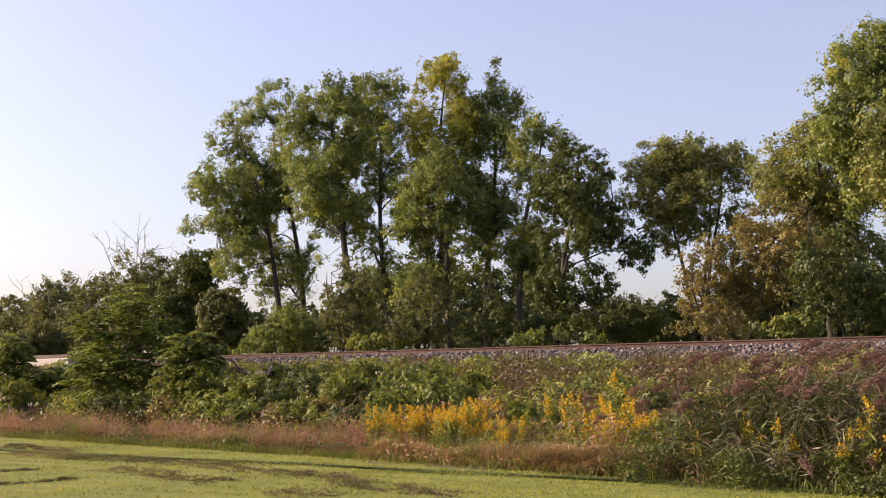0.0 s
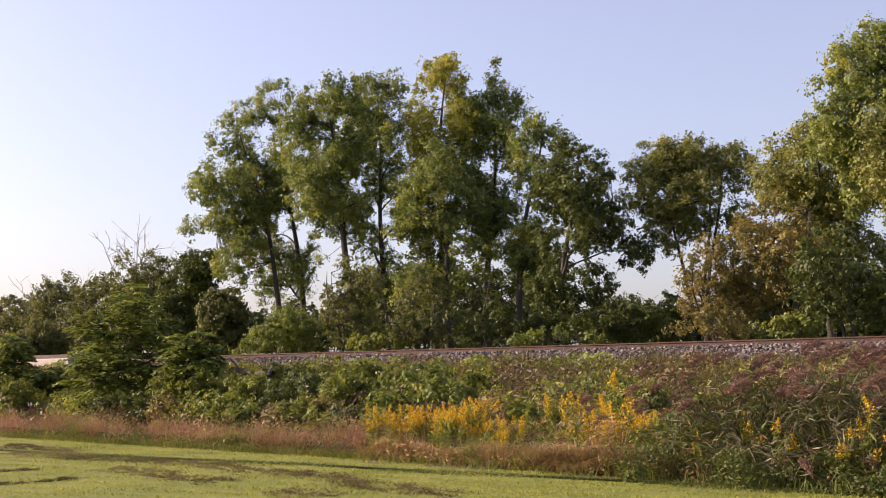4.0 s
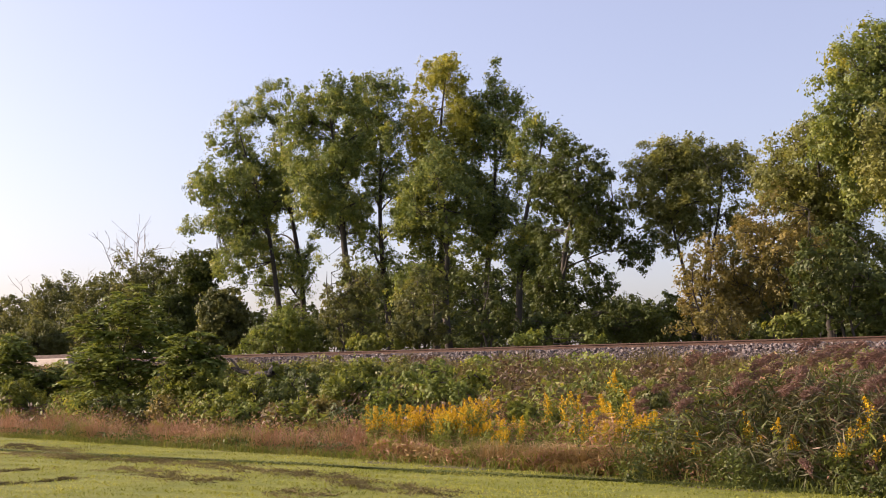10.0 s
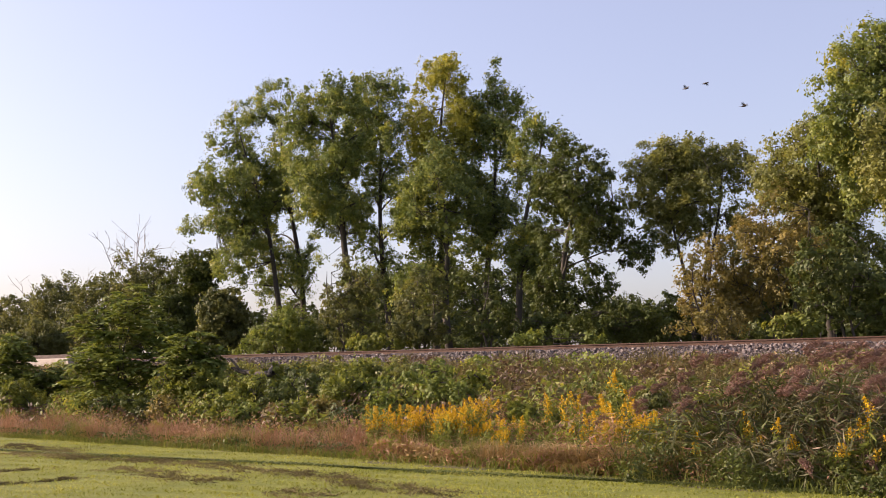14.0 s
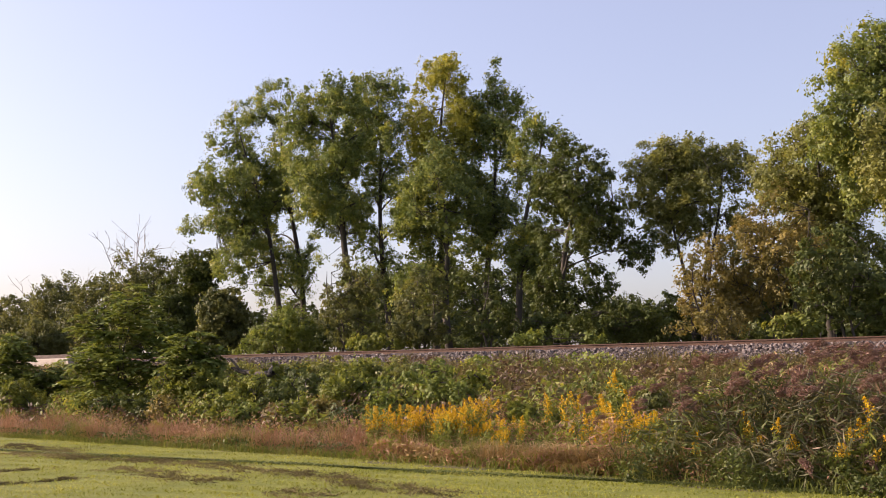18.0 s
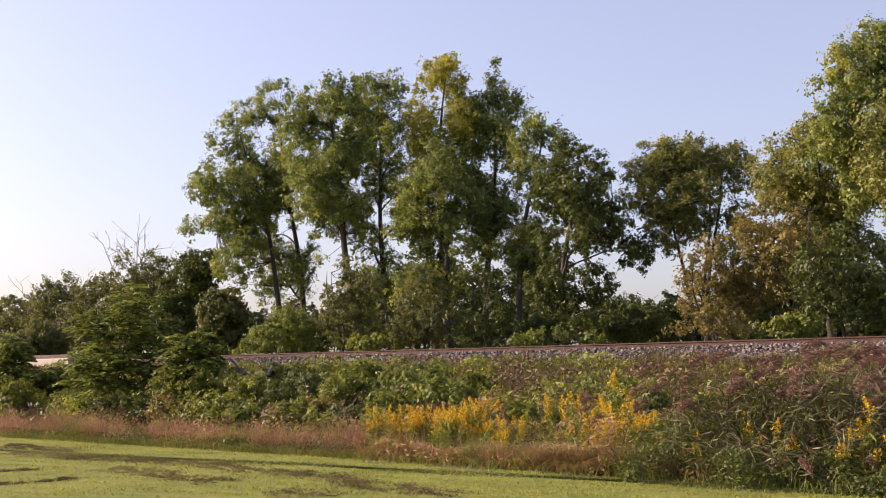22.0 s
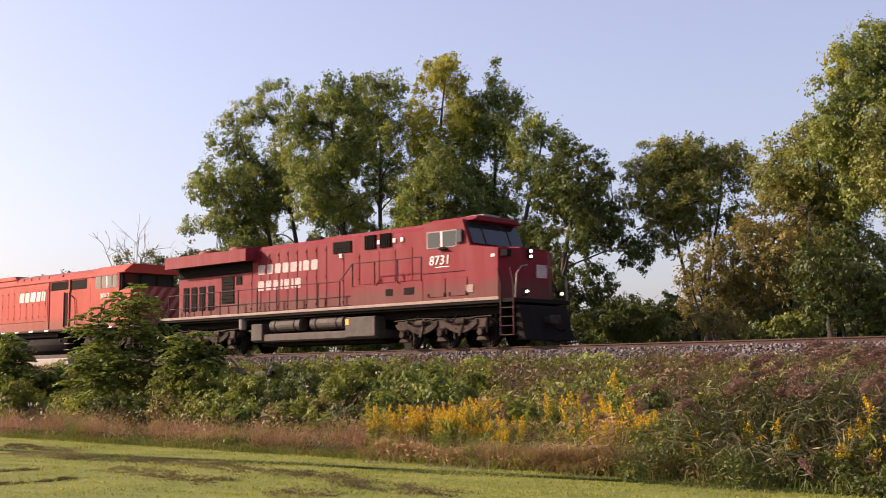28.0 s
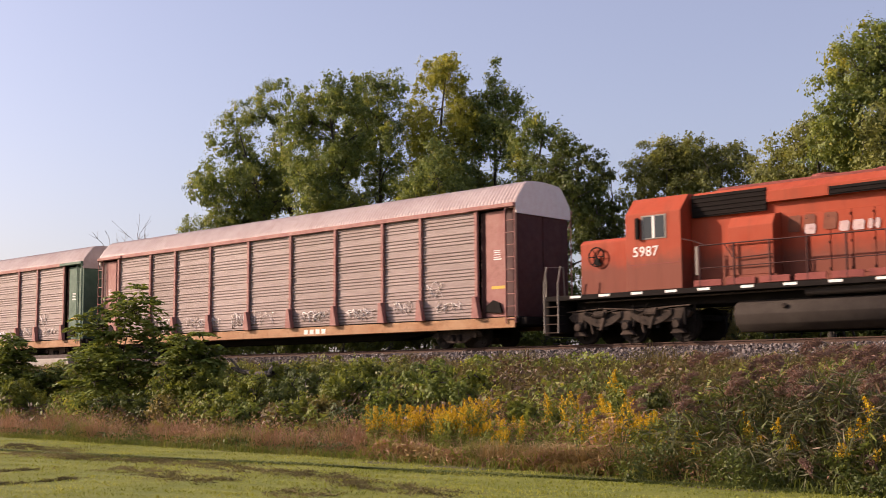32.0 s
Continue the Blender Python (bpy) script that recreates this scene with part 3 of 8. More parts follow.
grow("thicket_tree", -61.64, 58.00, 5.3, [(0.0, 0.0, 4.01, 2.25, 2.25, 1.27)], G["maple"], clumps=43, leaves=70, leaf_size=0.22, clump_r=0.62, trunk_r=0.1, seed=92, stems=3, gap=-0.1, apart=0.7, label="thicket tree deep in the wood with shade-darkened leaves")
grow("thicket_tree", -52.70, 52.00, 5.6, [(0.0, 0.0, 4.01, 1.97, 1.97, 1.54)], G["maple"], clumps=43, leaves=70, leaf_size=0.22, clump_r=0.62, trunk_r=0.1, seed=93, stems=3, gap=-0.1, apart=0.7, label="thicket tree deep in the wood with shade-darkened leaves")
grow("thicket_tree", -49.32, 52.00, 4.9, [(0.0, 0.0, 3.67, 1.91, 1.91, 1.25)], G["maple"], clumps=43, leaves=70, leaf_size=0.22, clump_r=0.62, trunk_r=0.1, seed=94, stems=3, gap=-0.1, apart=0.7, label="thicket tree deep in the wood with shade-darkened leaves")
grow("thicket_tree", -46.13, 52.00, 4.3, [(0.0, 0.0, 3.35, 1.85, 1.85, 0.98)], G["maple"], clumps=43, leaves=70, leaf_size=0.22, clump_r=0.62, trunk_r=0.1, seed=95, stems=3, gap=-0.1, apart=0.7, label="thicket tree deep in the wood with shade-darkened leaves")
grow("thicket_tree", -47.06, 57.00, 5.2, [(0.0, 0.0, 3.85, 1.97, 1.97, 1.38)], G["maple"], clumps=43, leaves=70, leaf_size=0.22, clump_r=0.62, trunk_r=0.1, seed=96, stems=3, gap=-0.1, apart=0.7, label="thicket tree deep in the wood with shade-darkened leaves")
grow("thicket_tree", -43.97, 57.00, 4.6, [(0.0, 0.0, 3.52, 1.91, 1.91, 1.1)], G["maple"], clumps=43, leaves=70, leaf_size=0.22, clump_r=0.62, trunk_r=0.1, seed=97, stems=3, gap=-0.1, apart=0.7, label="thicket tree deep in the wood with shade-darkened leaves")
grow("thicket_tree", -39.43, 55.00, 5.0, [(0.0, 0.0, 3.64, 1.79, 1.79, 1.33)], G["maple"], clumps=43, leaves=70, leaf_size=0.22, clump_r=0.62, trunk_r=0.1, seed=98, stems=3, gap=-0.1, apart=0.7, label="thicket tree deep in the wood with shade-darkened leaves")
grow("thicket_tree", -36.78, 55.00, 4.4, [(0.0, 0.0, 3.34, 1.74, 1.74, 1.08)], G["maple"], clumps=43, leaves=70, leaf_size=0.22, clump_r=0.62, trunk_r=0.1, seed=99, stems=3, gap=-0.1, apart=0.7, label="thicket tree deep in the wood with shade-darkened leaves")
grow("thicket_tree", -34.27, 55.00, 4.9, [(0.0, 0.0, 3.58, 1.69, 1.69, 1.35)], G["maple"], clumps=43, leaves=70, leaf_size=0.22, clump_r=0.62, trunk_r=0.1, seed=100, stems=3, gap=-0.1, apart=0.7, label="thicket tree deep in the wood with shade-darkened leaves")
grow("thicket_tree", -33.22, 57.00, 4.6, [(0.0, 0.0, 3.42, 1.71, 1.71, 1.17)], G["maple"], clumps=43, leaves=70, leaf_size=0.22, clump_r=0.62, trunk_r=0.1, seed=101, stems=3, gap=-0.1, apart=0.7, label="thicket tree deep in the wood with shade-darkened leaves")
grow("thicket_tree", -28.31, 52.00, 3.8, [(0.0, 0.0, 2.93, 1.53, 1.53, 0.86)], G["maple"], clumps=43, leaves=70, leaf_size=0.22, clump_r=0.62, trunk_r=0.1, seed=102, stems=3, gap=-0.1, apart=0.7, label="thicket tree deep in the wood with shade-darkened leaves")
grow("thicket_tree", -28.59, 56.00, 4.6, [(0.0, 0.0, 3.38, 1.61, 1.61, 1.23)], G["maple"], clumps=43, leaves=70, leaf_size=0.22, clump_r=0.62, trunk_r=0.1, seed=103, stems=3, gap=-0.1, apart=0.7, label="thicket tree deep in the wood with shade-darkened leaves")
grow("thicket_tree", -25.34, 53.00, 4.0, [(0.0, 0.0, 3.02, 1.49, 1.49, 0.98)], G["maple"], clumps=43, leaves=70, leaf_size=0.22, clump_r=0.62, trunk_r=0.1, seed=104, stems=3, gap=-0.1, apart=0.7, label="thicket tree deep in the wood with shade-darkened leaves")
grow("thicket_tree", -24.41, 54.00, 3.7, [(0.0, 0.0, 2.89, 1.5, 1.5, 0.85)], G["maple"], clumps=43, leaves=70, leaf_size=0.22, clump_r=0.62, trunk_r=0.1, seed=105, stems=3, gap=-0.1, apart=0.7, label="thicket tree deep in the wood with shade-darkened leaves")
grow("thicket_tree", -22.49, 53.00, 4.2, [(0.0, 0.0, 3.1, 1.44, 1.44, 1.11)], G["maple"], clumps=43, leaves=70, leaf_size=0.22, clump_r=0.62, trunk_r=0.1, seed=106, stems=3, gap=-0.1, apart=0.7, label="thicket tree deep in the wood with shade-darkened leaves")
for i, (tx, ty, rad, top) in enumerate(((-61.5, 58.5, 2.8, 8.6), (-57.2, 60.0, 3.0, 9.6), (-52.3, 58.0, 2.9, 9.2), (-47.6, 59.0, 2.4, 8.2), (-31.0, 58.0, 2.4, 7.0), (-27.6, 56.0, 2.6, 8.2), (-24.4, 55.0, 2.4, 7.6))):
    grow("thicket_tree", tx, ty, top, [(0.0, 0.0, top * 0.56, rad, rad, top * 0.42)], G["maple"], clumps=120, leaves=80, leaf_size=0.2, clump_r=0.7, trunk_r=0.14, seed=300 + i, stems=2, gap=0.05, apart=0.8, label="thicket tree deep in the wood with shade-darkened leaves")
# edge shrubs: dark leaves stand in for shade under the crowns
grow("shrub", -58.65, 43.50, 3.3, [(0.0, 0.0, 2.81, 1.37, 1.37, 0.41), (0.62, 0.59, 2.61, 1.03, 1.03, 0.37)], G["maple"], clumps=46, leaves=95, leaf_size=0.112, clump_r=0.36, trunk_r=0.1, seed=107, stems=3, gap=-0.05, label="shrub along the edge of the wood with shade-darkened green")
grow("shrub", -53.06, 42.40, 2.5, [(0.0, 0.0, 2.34, 1.28, 1.28, 0.15), (0.59, 0.54, 2.14, 0.96, 0.96, 0.11)], G["maple"], clumps=46, leaves=95, leaf_size=0.112, clump_r=0.36, trunk_r=0.1, seed=109, stems=3, gap=-0.05, label="shrub along the edge of the wood with shade-darkened green")
grow("shrub", -50.37, 42.30, 2.8, [(0.0, 0.0, 2.47, 1.25, 1.25, 0.34), (0.57, 0.53, 2.29, 0.93, 0.93, 0.32)], G["maple"], clumps=46, leaves=95, leaf_size=0.112, clump_r=0.36, trunk_r=0.1, seed=110, stems=3, gap=-0.05, label="shrub along the edge of the wood with shade-darkened green")
grow("shrub", -57.55, 45.00, 3.8, [(0.0, 0.0, 3.18, 1.37, 1.37, 0.64), (0.63, 0.58, 2.97, 1.04, 1.04, 0.61)], G["maple"], clumps=46, leaves=95, leaf_size=0.112, clump_r=0.36, trunk_r=0.1, seed=112, stems=3, gap=-0.05, label="shrub along the edge of the wood with shade-darkened green")
grow("shrub", -51.51, 44.50, 3.7, [(0.0, 0.0, 3.06, 1.28, 1.28, 0.68), (0.59, 0.55, 2.87, 0.97, 0.97, 0.64)], G["maple"], clumps=46, leaves=95, leaf_size=0.112, clump_r=0.36, trunk_r=0.1, seed=113, stems=3, gap=-0.05, label="shrub along the edge of the wood with shade-darkened green")
grow("shrub", -48.27, 45.00, 4.0, [(0.0, 0.0, 3.19, 1.25, 1.25, 0.82), (0.57, 0.54, 3.0, 0.94, 0.94, 0.79)], G["maple"], clumps=46, leaves=95, leaf_size=0.112, clump_r=0.36, trunk_r=0.1, seed=114, stems=3, gap=-0.05, label="shrub along the edge of the wood with shade-darkened green")
grow("shrub", -41.02, 44.50, 3.3, [(0.0, 0.0, 2.73, 1.15, 1.15, 0.54), (0.53, 0.5, 2.56, 0.87, 0.87, 0.51)], G["maple"], clumps=46, leaves=95, leaf_size=0.112, clump_r=0.36, trunk_r=0.1, seed=116, stems=3, gap=-0.05, label="shrub along the edge of the wood with shade-darkened green")
grow("shrub", -38.22, 43.50, 2.6, [(0.0, 0.0, 2.32, 1.11, 1.11, 0.28), (0.51, 0.47, 2.15, 0.82, 0.82, 0.25)], G["maple"], clumps=46, leaves=95, leaf_size=0.112, clump_r=0.36, trunk_r=0.1, seed=117, stems=3, gap=-0.05, label="shrub along the edge of the wood with shade-darkened green")
grow("shrub", -30.62, 44.00, 3.0, [(0.0, 0.0, 2.48, 1.02, 1.02, 0.53), (0.46, 0.43, 2.34, 0.76, 0.76, 0.51)], G["maple"], clumps=46, leaves=95, leaf_size=0.112, clump_r=0.36, trunk_r=0.1, seed=119, stems=3, gap=-0.05, label="shrub along the edge of the wood with shade-darkened green")
grow("shrub", -28.26, 44.00, 3.3, [(0.0, 0.0, 2.59, 0.98, 0.98, 0.69), (0.45, 0.42, 2.45, 0.73, 0.73, 0.67)], G["maple"], clumps=46, leaves=95, leaf_size=0.112, clump_r=0.36, trunk_r=0.1, seed=120, stems=3, gap=-0.05, label="shrub along the edge of the wood with shade-darkened green")
grow("shrub", -23.31, 43.50, 2.7, [(0.0, 0.0, 2.25, 0.9, 0.9, 0.47), (0.42, 0.38, 2.11, 0.68, 0.68, 0.45)], G["maple"], clumps=46, leaves=95, leaf_size=0.112, clump_r=0.36, trunk_r=0.1, seed=122, stems=3, gap=-0.05, label="shrub along the edge of the wood with shade-darkened green")
# rounded trees far along the railway
grow("rounded_tree", -77.82, 50.00, 10.6, [(0.0, 0.0, 6.22, 3.16, 3.16, 4.09)], G["distant"], clumps=250, leaves=96, leaf_size=0.16, clump_r=0.55, trunk_r=0.16, seed=153, gap=-0.1, shell=0.3, apart=0.8, label="rounded bushy green tree far along the railway")
grow("rounded_tree", -86.91, 52.00, 9.7, [(-0.07, -0.06, 5.79, 3.08, 3.08, 3.59)], G["distant"], clumps=212, leaves=96, leaf_size=0.16, clump_r=0.55, trunk_r=0.16, seed=154, gap=-0.1, shell=0.3, apart=0.8, label="rounded bushy green tree far along the railway")
grow("rounded_tree", -93.71, 52.00, 9.9, [(0.0, 0.0, 5.94, 3.13, 3.13, 3.67)], G["distant"], clumps=212, leaves=96, leaf_size=0.16, clump_r=0.55, trunk_r=0.16, seed=155, gap=-0.1, shell=0.3, apart=0.8, label="rounded bushy green tree far along the railway")
grow("rounded_tree", -100.36, 52.00, 8.7, [(0.0, 0.0, 5.36, 2.98, 2.98, 3.08)], G["distant"], clumps=212, leaves=96, leaf_size=0.16, clump_r=0.55, trunk_r=0.16, seed=156, gap=-0.1, shell=0.3, apart=0.8, label="rounded bushy green tree far along the railway")
grow("rounded_tree", -107.74, 52.00, 8.2, [(0.39, 0.36, 5.18, 3.13, 3.13, 2.86)], G["distant"], clumps=212, leaves=96, leaf_size=0.16, clump_r=0.55, trunk_r=0.16, seed=157, gap=-0.1, shell=0.3, apart=0.8, label="rounded bushy green tree far along the railway")
grow("rounded_tree", -65.40, 46.00, 9.7, [(0.14, 0.13, 7.94, 1.6, 1.6, 1.66), (-0.41, -0.38, 4.85, 2.13, 2.13, 2.96)], G["maple"], clumps=275, leaves=96, leaf_size=0.16, clump_r=0.55, trunk_r=0.16, seed=158, gap=0.1, shell=0.3, apart=0.8, label="rounded bushy green tree far along the railway")
grow("rounded_tree", -56.74, 42.00, 6.0, [(-0.07, -0.07, 3.96, 1.42, 1.42, 1.93)], G["distant"], clumps=200, leaves=96, leaf_size=0.16, clump_r=0.39, trunk_r=0.16, seed=159, gap=-0.1, shell=0.3, apart=0.8, label="rounded bushy green tree far along the railway")
grow("rounded_tree", -65.34, 44.00, 6.6, [(0.0, 0.0, 4.13, 1.74, 1.74, 2.31)], G["maple"], clumps=200, leaves=96, leaf_size=0.16, clump_r=0.47, trunk_r=0.16, seed=160, gap=-0.1, shell=0.3, apart=0.8, label="rounded bushy green tree far along the railway")
grow("rounded_tree", -80.30, 43.00, 5.1, [(0.0, 0.0, 3.42, 2.34, 2.34, 1.53)], G["distant"], clumps=162, leaves=96, leaf_size=0.16, clump_r=0.47, trunk_r=0.16, seed=161, gap=-0.1, shell=0.3, apart=0.8, label="rounded bushy green tree far along the railway")

# sumac saplings at the foot of the bank
grow("sumac_sapling", -32.77, 20.50, 4.4, [(-0.26, -0.24, 3.06, 0.6, 0.6, 0.98), (0.19, 0.18, 3.42, 0.64, 0.64, 0.98), (-0.78, -0.73, 2.48, 0.64, 0.64, 0.94), (0.65, 0.61, 2.26, 0.6, 0.6, 0.89), (-0.13, -0.12, 1.54, 1.17, 1.17, 0.89), (-1.23, -1.15, 1.72, 0.5, 0.5, 0.71)], G["sumac"], clumps=74, leaves=55, leaf_size=0.21, clump_r=0.27, trunk_r=0.05, stems=4, seed=201, gap=0.0, category='shrub', apart=1.7, frond=0.6, label="sumac sapling with long drooping compound leaves")
grow("sumac_sapling", -29.14, 20.50, 2.8, [(-0.12, -0.11, 1.82, 0.63, 0.63, 0.96), (0.36, 0.34, 1.94, 0.33, 0.33, 0.42)], G["sumac"], clumps=38, leaves=55, leaf_size=0.20, clump_r=0.27, trunk_r=0.04, stems=2, seed=202, gap=0.0, category='shrub', apart=1.2, frond=0.5, label="sumac sapling with long drooping compound leaves")
grow("sumac_sapling", -40.48, 20.80, 3.0, [(-0.07, -0.07, 1.75, 0.61, 0.61, 1.23), (-0.3, -0.28, 1.64, 0.51, 0.51, 0.92)], G["sumac"], clumps=38, leaves=55, leaf_size=0.20, clump_r=0.27, trunk_r=0.04, stems=2, seed=203, gap=0.0, category='shrub', apart=1.2, frond=0.5, label="sumac sapling with long drooping compound leaves")
grow("sumac_sapling", -39.14, 21.50, 1.6, [(0.0, 0.0, 0.82, 0.81, 0.81, 0.81)], G["sumac"], clumps=34, leaves=55, leaf_size=0.18, clump_r=0.27, trunk_r=0.03, stems=2, seed=204, gap=0.0, category='shrub', apart=1.2, frond=0.45, label="sumac sapling with long drooping compound leaves")
grow("sumac_sapling", -35.38, 21.00, 2.4, [(-0.03, -0.03, 1.29, 0.75, 0.75, 1.13)], G["sumac"], clumps=38, leaves=55, leaf_size=0.18, clump_r=0.27, trunk_r=0.03, stems=2, seed=205, gap=0.0, category='shrub', apart=1.2, frond=0.45, label="sumac sapling with long drooping compound leaves")
# leafy shrubs and creepers on the bank; the darkest leaves paint shade into hollows
grow("bank_shrub", -38.34, 19.50, 1.5, [(0.0, 0.0, 0.76, 0.87, 0.87, 0.77)], G["bush"], clumps=69, leaves=90, leaf_size=0.085, clump_r=0.27, trunk_r=0.03, stems=3, seed=206, gap=0.0, category='shrub', apart=1.0, flat=0.6, label="tangled green leafy shrub on the railway bank")
grow("bank_shrub", -38.28, 20.50, 0.8, [(0.07, 0.07, 0.2, 0.78, 0.78, 0.59)], G["bush"], clumps=64, leaves=90, leaf_size=0.085, clump_r=0.27, trunk_r=0.03, stems=3, seed=207, gap=0.0, category='shrub', apart=1.0, flat=0.6, label="tangled green leafy shrub on the railway bank")
grow("bank_shrub", -34.79, 19.60, 1.0, [(0.07, 0.06, 0.37, 0.72, 0.72, 0.59)], G["sumac"], clumps=64, leaves=90, leaf_size=0.085, clump_r=0.27, trunk_r=0.03, stems=3, seed=208, gap=0.0, category='shrub', apart=1.0, flat=0.6, label="tangled green leafy shrub on the railway bank")
grow("bank_shrub", -31.62, 19.30, 1.0, [(-0.12, -0.12, 0.44, 0.76, 0.76, 0.6)], G["maple"], clumps=69, leaves=90, leaf_size=0.085, clump_r=0.27, trunk_r=0.03, stems=3, seed=209, gap=0.0, category='shrub', apart=1.0, flat=0.6, label="green bank shrub darkened as the shade of a hollow")
grow("bank_shrub", -30.41, 19.50, 1.0, [(0.06, 0.06, 0.47, 0.75, 0.75, 0.54)], G["maple"], clumps=69, leaves=90, leaf_size=0.085, clump_r=0.27, trunk_r=0.03, stems=3, seed=210, gap=0.0, category='shrub', apart=1.0, flat=0.6, label="green bank shrub darkened as the shade of a hollow")
grow("bank_shrub", -29.41, 20.00, 1.6, [(0.0, 0.0, 0.81, 0.69, 0.69, 0.79)], G["bush"], clumps=66, leaves=90, leaf_size=0.085, clump_r=0.27, trunk_r=0.03, stems=3, seed=211, gap=0.0, category='shrub', apart=1.0, flat=0.6, label="tangled green leafy shrub on the railway bank")
grow("bank_shrub", -27.92, 18.80, 1.1, [(-0.06, -0.05, 0.71, 0.47, 0.47, 0.43)], G["ochre"], clumps=53, leaves=90, leaf_size=0.085, clump_r=0.27, trunk_r=0.03, stems=3, seed=212, gap=0.0, category='shrub', apart=1.0, flat=0.6, label="shrub with reddish brown autumn leaves on the bank")
grow("bank_shrub", -28.31, 20.30, 1.7, [(0.0, 0.0, 0.9, 0.73, 0.73, 0.82)], G["bush"], clumps=69, leaves=90, leaf_size=0.085, clump_r=0.27, trunk_r=0.03, stems=3, seed=213, gap=0.0, category='shrub', apart=1.0, flat=0.6, label="tangled green leafy shrub on the railway bank")
grow("bank_shrub", -26.02, 19.30, 1.1, [(0.06, 0.05, 0.59, 0.53, 0.53, 0.5)], G["bush"], clumps=58, leaves=90, leaf_size=0.085, clump_r=0.27, trunk_r=0.03, stems=3, seed=214, gap=0.0, category='shrub', apart=1.0, flat=0.6, label="tangled green leafy shrub on the railway bank")
grow("bank_shrub", -26.60, 20.50, 1.5, [(0.0, 0.0, 0.8, 0.66, 0.66, 0.71)], G["bush"], clumps=66, leaves=90, leaf_size=0.085, clump_r=0.27, trunk_r=0.03, stems=3, seed=215, gap=0.0, category='shrub', apart=1.0, flat=0.6, label="tangled green leafy shrub on the railway bank")
grow("bank_shrub", -24.89, 19.00, 1.0, [(0.05, 0.05, 0.59, 0.47, 0.47, 0.41)], G["sumac"], clumps=55, leaves=90, leaf_size=0.085, clump_r=0.27, trunk_r=0.03, stems=3, seed=216, gap=0.0, category='shrub', apart=1.0, flat=0.6, label="bright green creeper mound covering the bank")
grow("bank_shrub", -25.12, 20.50, 1.2, [(0.0, 0.0, 0.63, 0.58, 0.58, 0.59)], G["maple"], clumps=61, leaves=90, leaf_size=0.085, clump_r=0.27, trunk_r=0.03, stems=3, seed=217, gap=0.0, category='shrub', apart=1.0, flat=0.6, label="green bank shrub darkened as the shade of a hollow")
grow("bank_shrub", -24.65, 21.00, 1.4, [(0.0, 0.0, 0.73, 0.58, 0.58, 0.69)], G["maple"], clumps=61, leaves=90, leaf_size=0.085, clump_r=0.27, trunk_r=0.03, stems=3, seed=218, gap=0.0, category='shrub', apart=1.0, flat=0.6, label="green bank shrub darkened as the shade of a hollow")
grow("bank_shrub", -23.08, 19.20, 1.1, [(0.05, 0.05, 0.66, 0.5, 0.5, 0.46)], G["bush"], clumps=58, leaves=90, leaf_size=0.085, clump_r=0.27, trunk_r=0.03, stems=3, seed=219, gap=0.0, category='shrub', apart=1.0, flat=0.6, label="tangled green leafy shrub on the railway bank")
grow("bank_shrub", -22.36, 19.50, 0.9, [(0.05, 0.05, 0.51, 0.45, 0.45, 0.42)], G["ochre"], clumps=55, leaves=90, leaf_size=0.085, clump_r=0.27, trunk_r=0.03, stems=3, seed=220, gap=0.0, category='shrub', apart=1.0, flat=0.6, label="shrub with reddish brown autumn leaves on the bank")
grow("bank_shrub", -23.18, 21.00, 1.4, [(0.0, 0.0, 0.71, 0.62, 0.62, 0.71)], G["bush"], clumps=66, leaves=90, leaf_size=0.085, clump_r=0.27, trunk_r=0.03, stems=3, seed=221, gap=0.0, category='shrub', apart=1.0, flat=0.6, label="tangled green leafy shrub on the railway bank")
grow("bank_shrub", -21.20, 19.30, 0.8, [(0.05, 0.05, 0.43, 0.44, 0.44, 0.34)], G["maple"], clumps=55, leaves=90, leaf_size=0.085, clump_r=0.27, trunk_r=0.03, stems=3, seed=222, gap=0.0, category='shrub', apart=1.0, flat=0.6, label="green bank shrub darkened as the shade of a hollow")
grow("bank_shrub", -22.63, 21.50, 1.2, [(0.0, 0.0, 0.59, 0.62, 0.62, 0.6)], G["sumac"], clumps=66, leaves=90, leaf_size=0.085, clump_r=0.27, trunk_r=0.03, stems=3, seed=223, gap=0.0, category='shrub', apart=1.0, flat=0.6, label="bright green creeper mound covering the bank")
grow("bank_shrub", -21.59, 21.50, 1.3, [(0.0, 0.0, 0.71, 0.65, 0.65, 0.55)], G["sumac"], clumps=69, leaves=90, leaf_size=0.085, clump_r=0.27, trunk_r=0.03, stems=3, seed=224, gap=0.0, category='shrub', apart=1.0, flat=0.6, label="bright green creeper mound covering the bank")
grow("bank_shrub", -21.44, 22.50, 1.4, [(0.0, 0.0, 0.78, 0.56, 0.56, 0.65)], G["sumac"], clumps=61, leaves=90, leaf_size=0.085, clump_r=0.27, trunk_r=0.03, stems=3, seed=225, gap=0.0, category='shrub', apart=1.0, flat=0.6, label="bright green creeper mound covering the bank")
grow("bank_shrub", -19.36, 21.00, 1.3, [(0.0, 0.0, 0.78, 0.57, 0.57, 0.48)], G["sumac"], clumps=66, leaves=90, leaf_size=0.085, clump_r=0.27, trunk_r=0.03, stems=3, seed=226, gap=0.0, category='shrub', apart=1.0, flat=0.6, label="bright green creeper mound covering the bank")
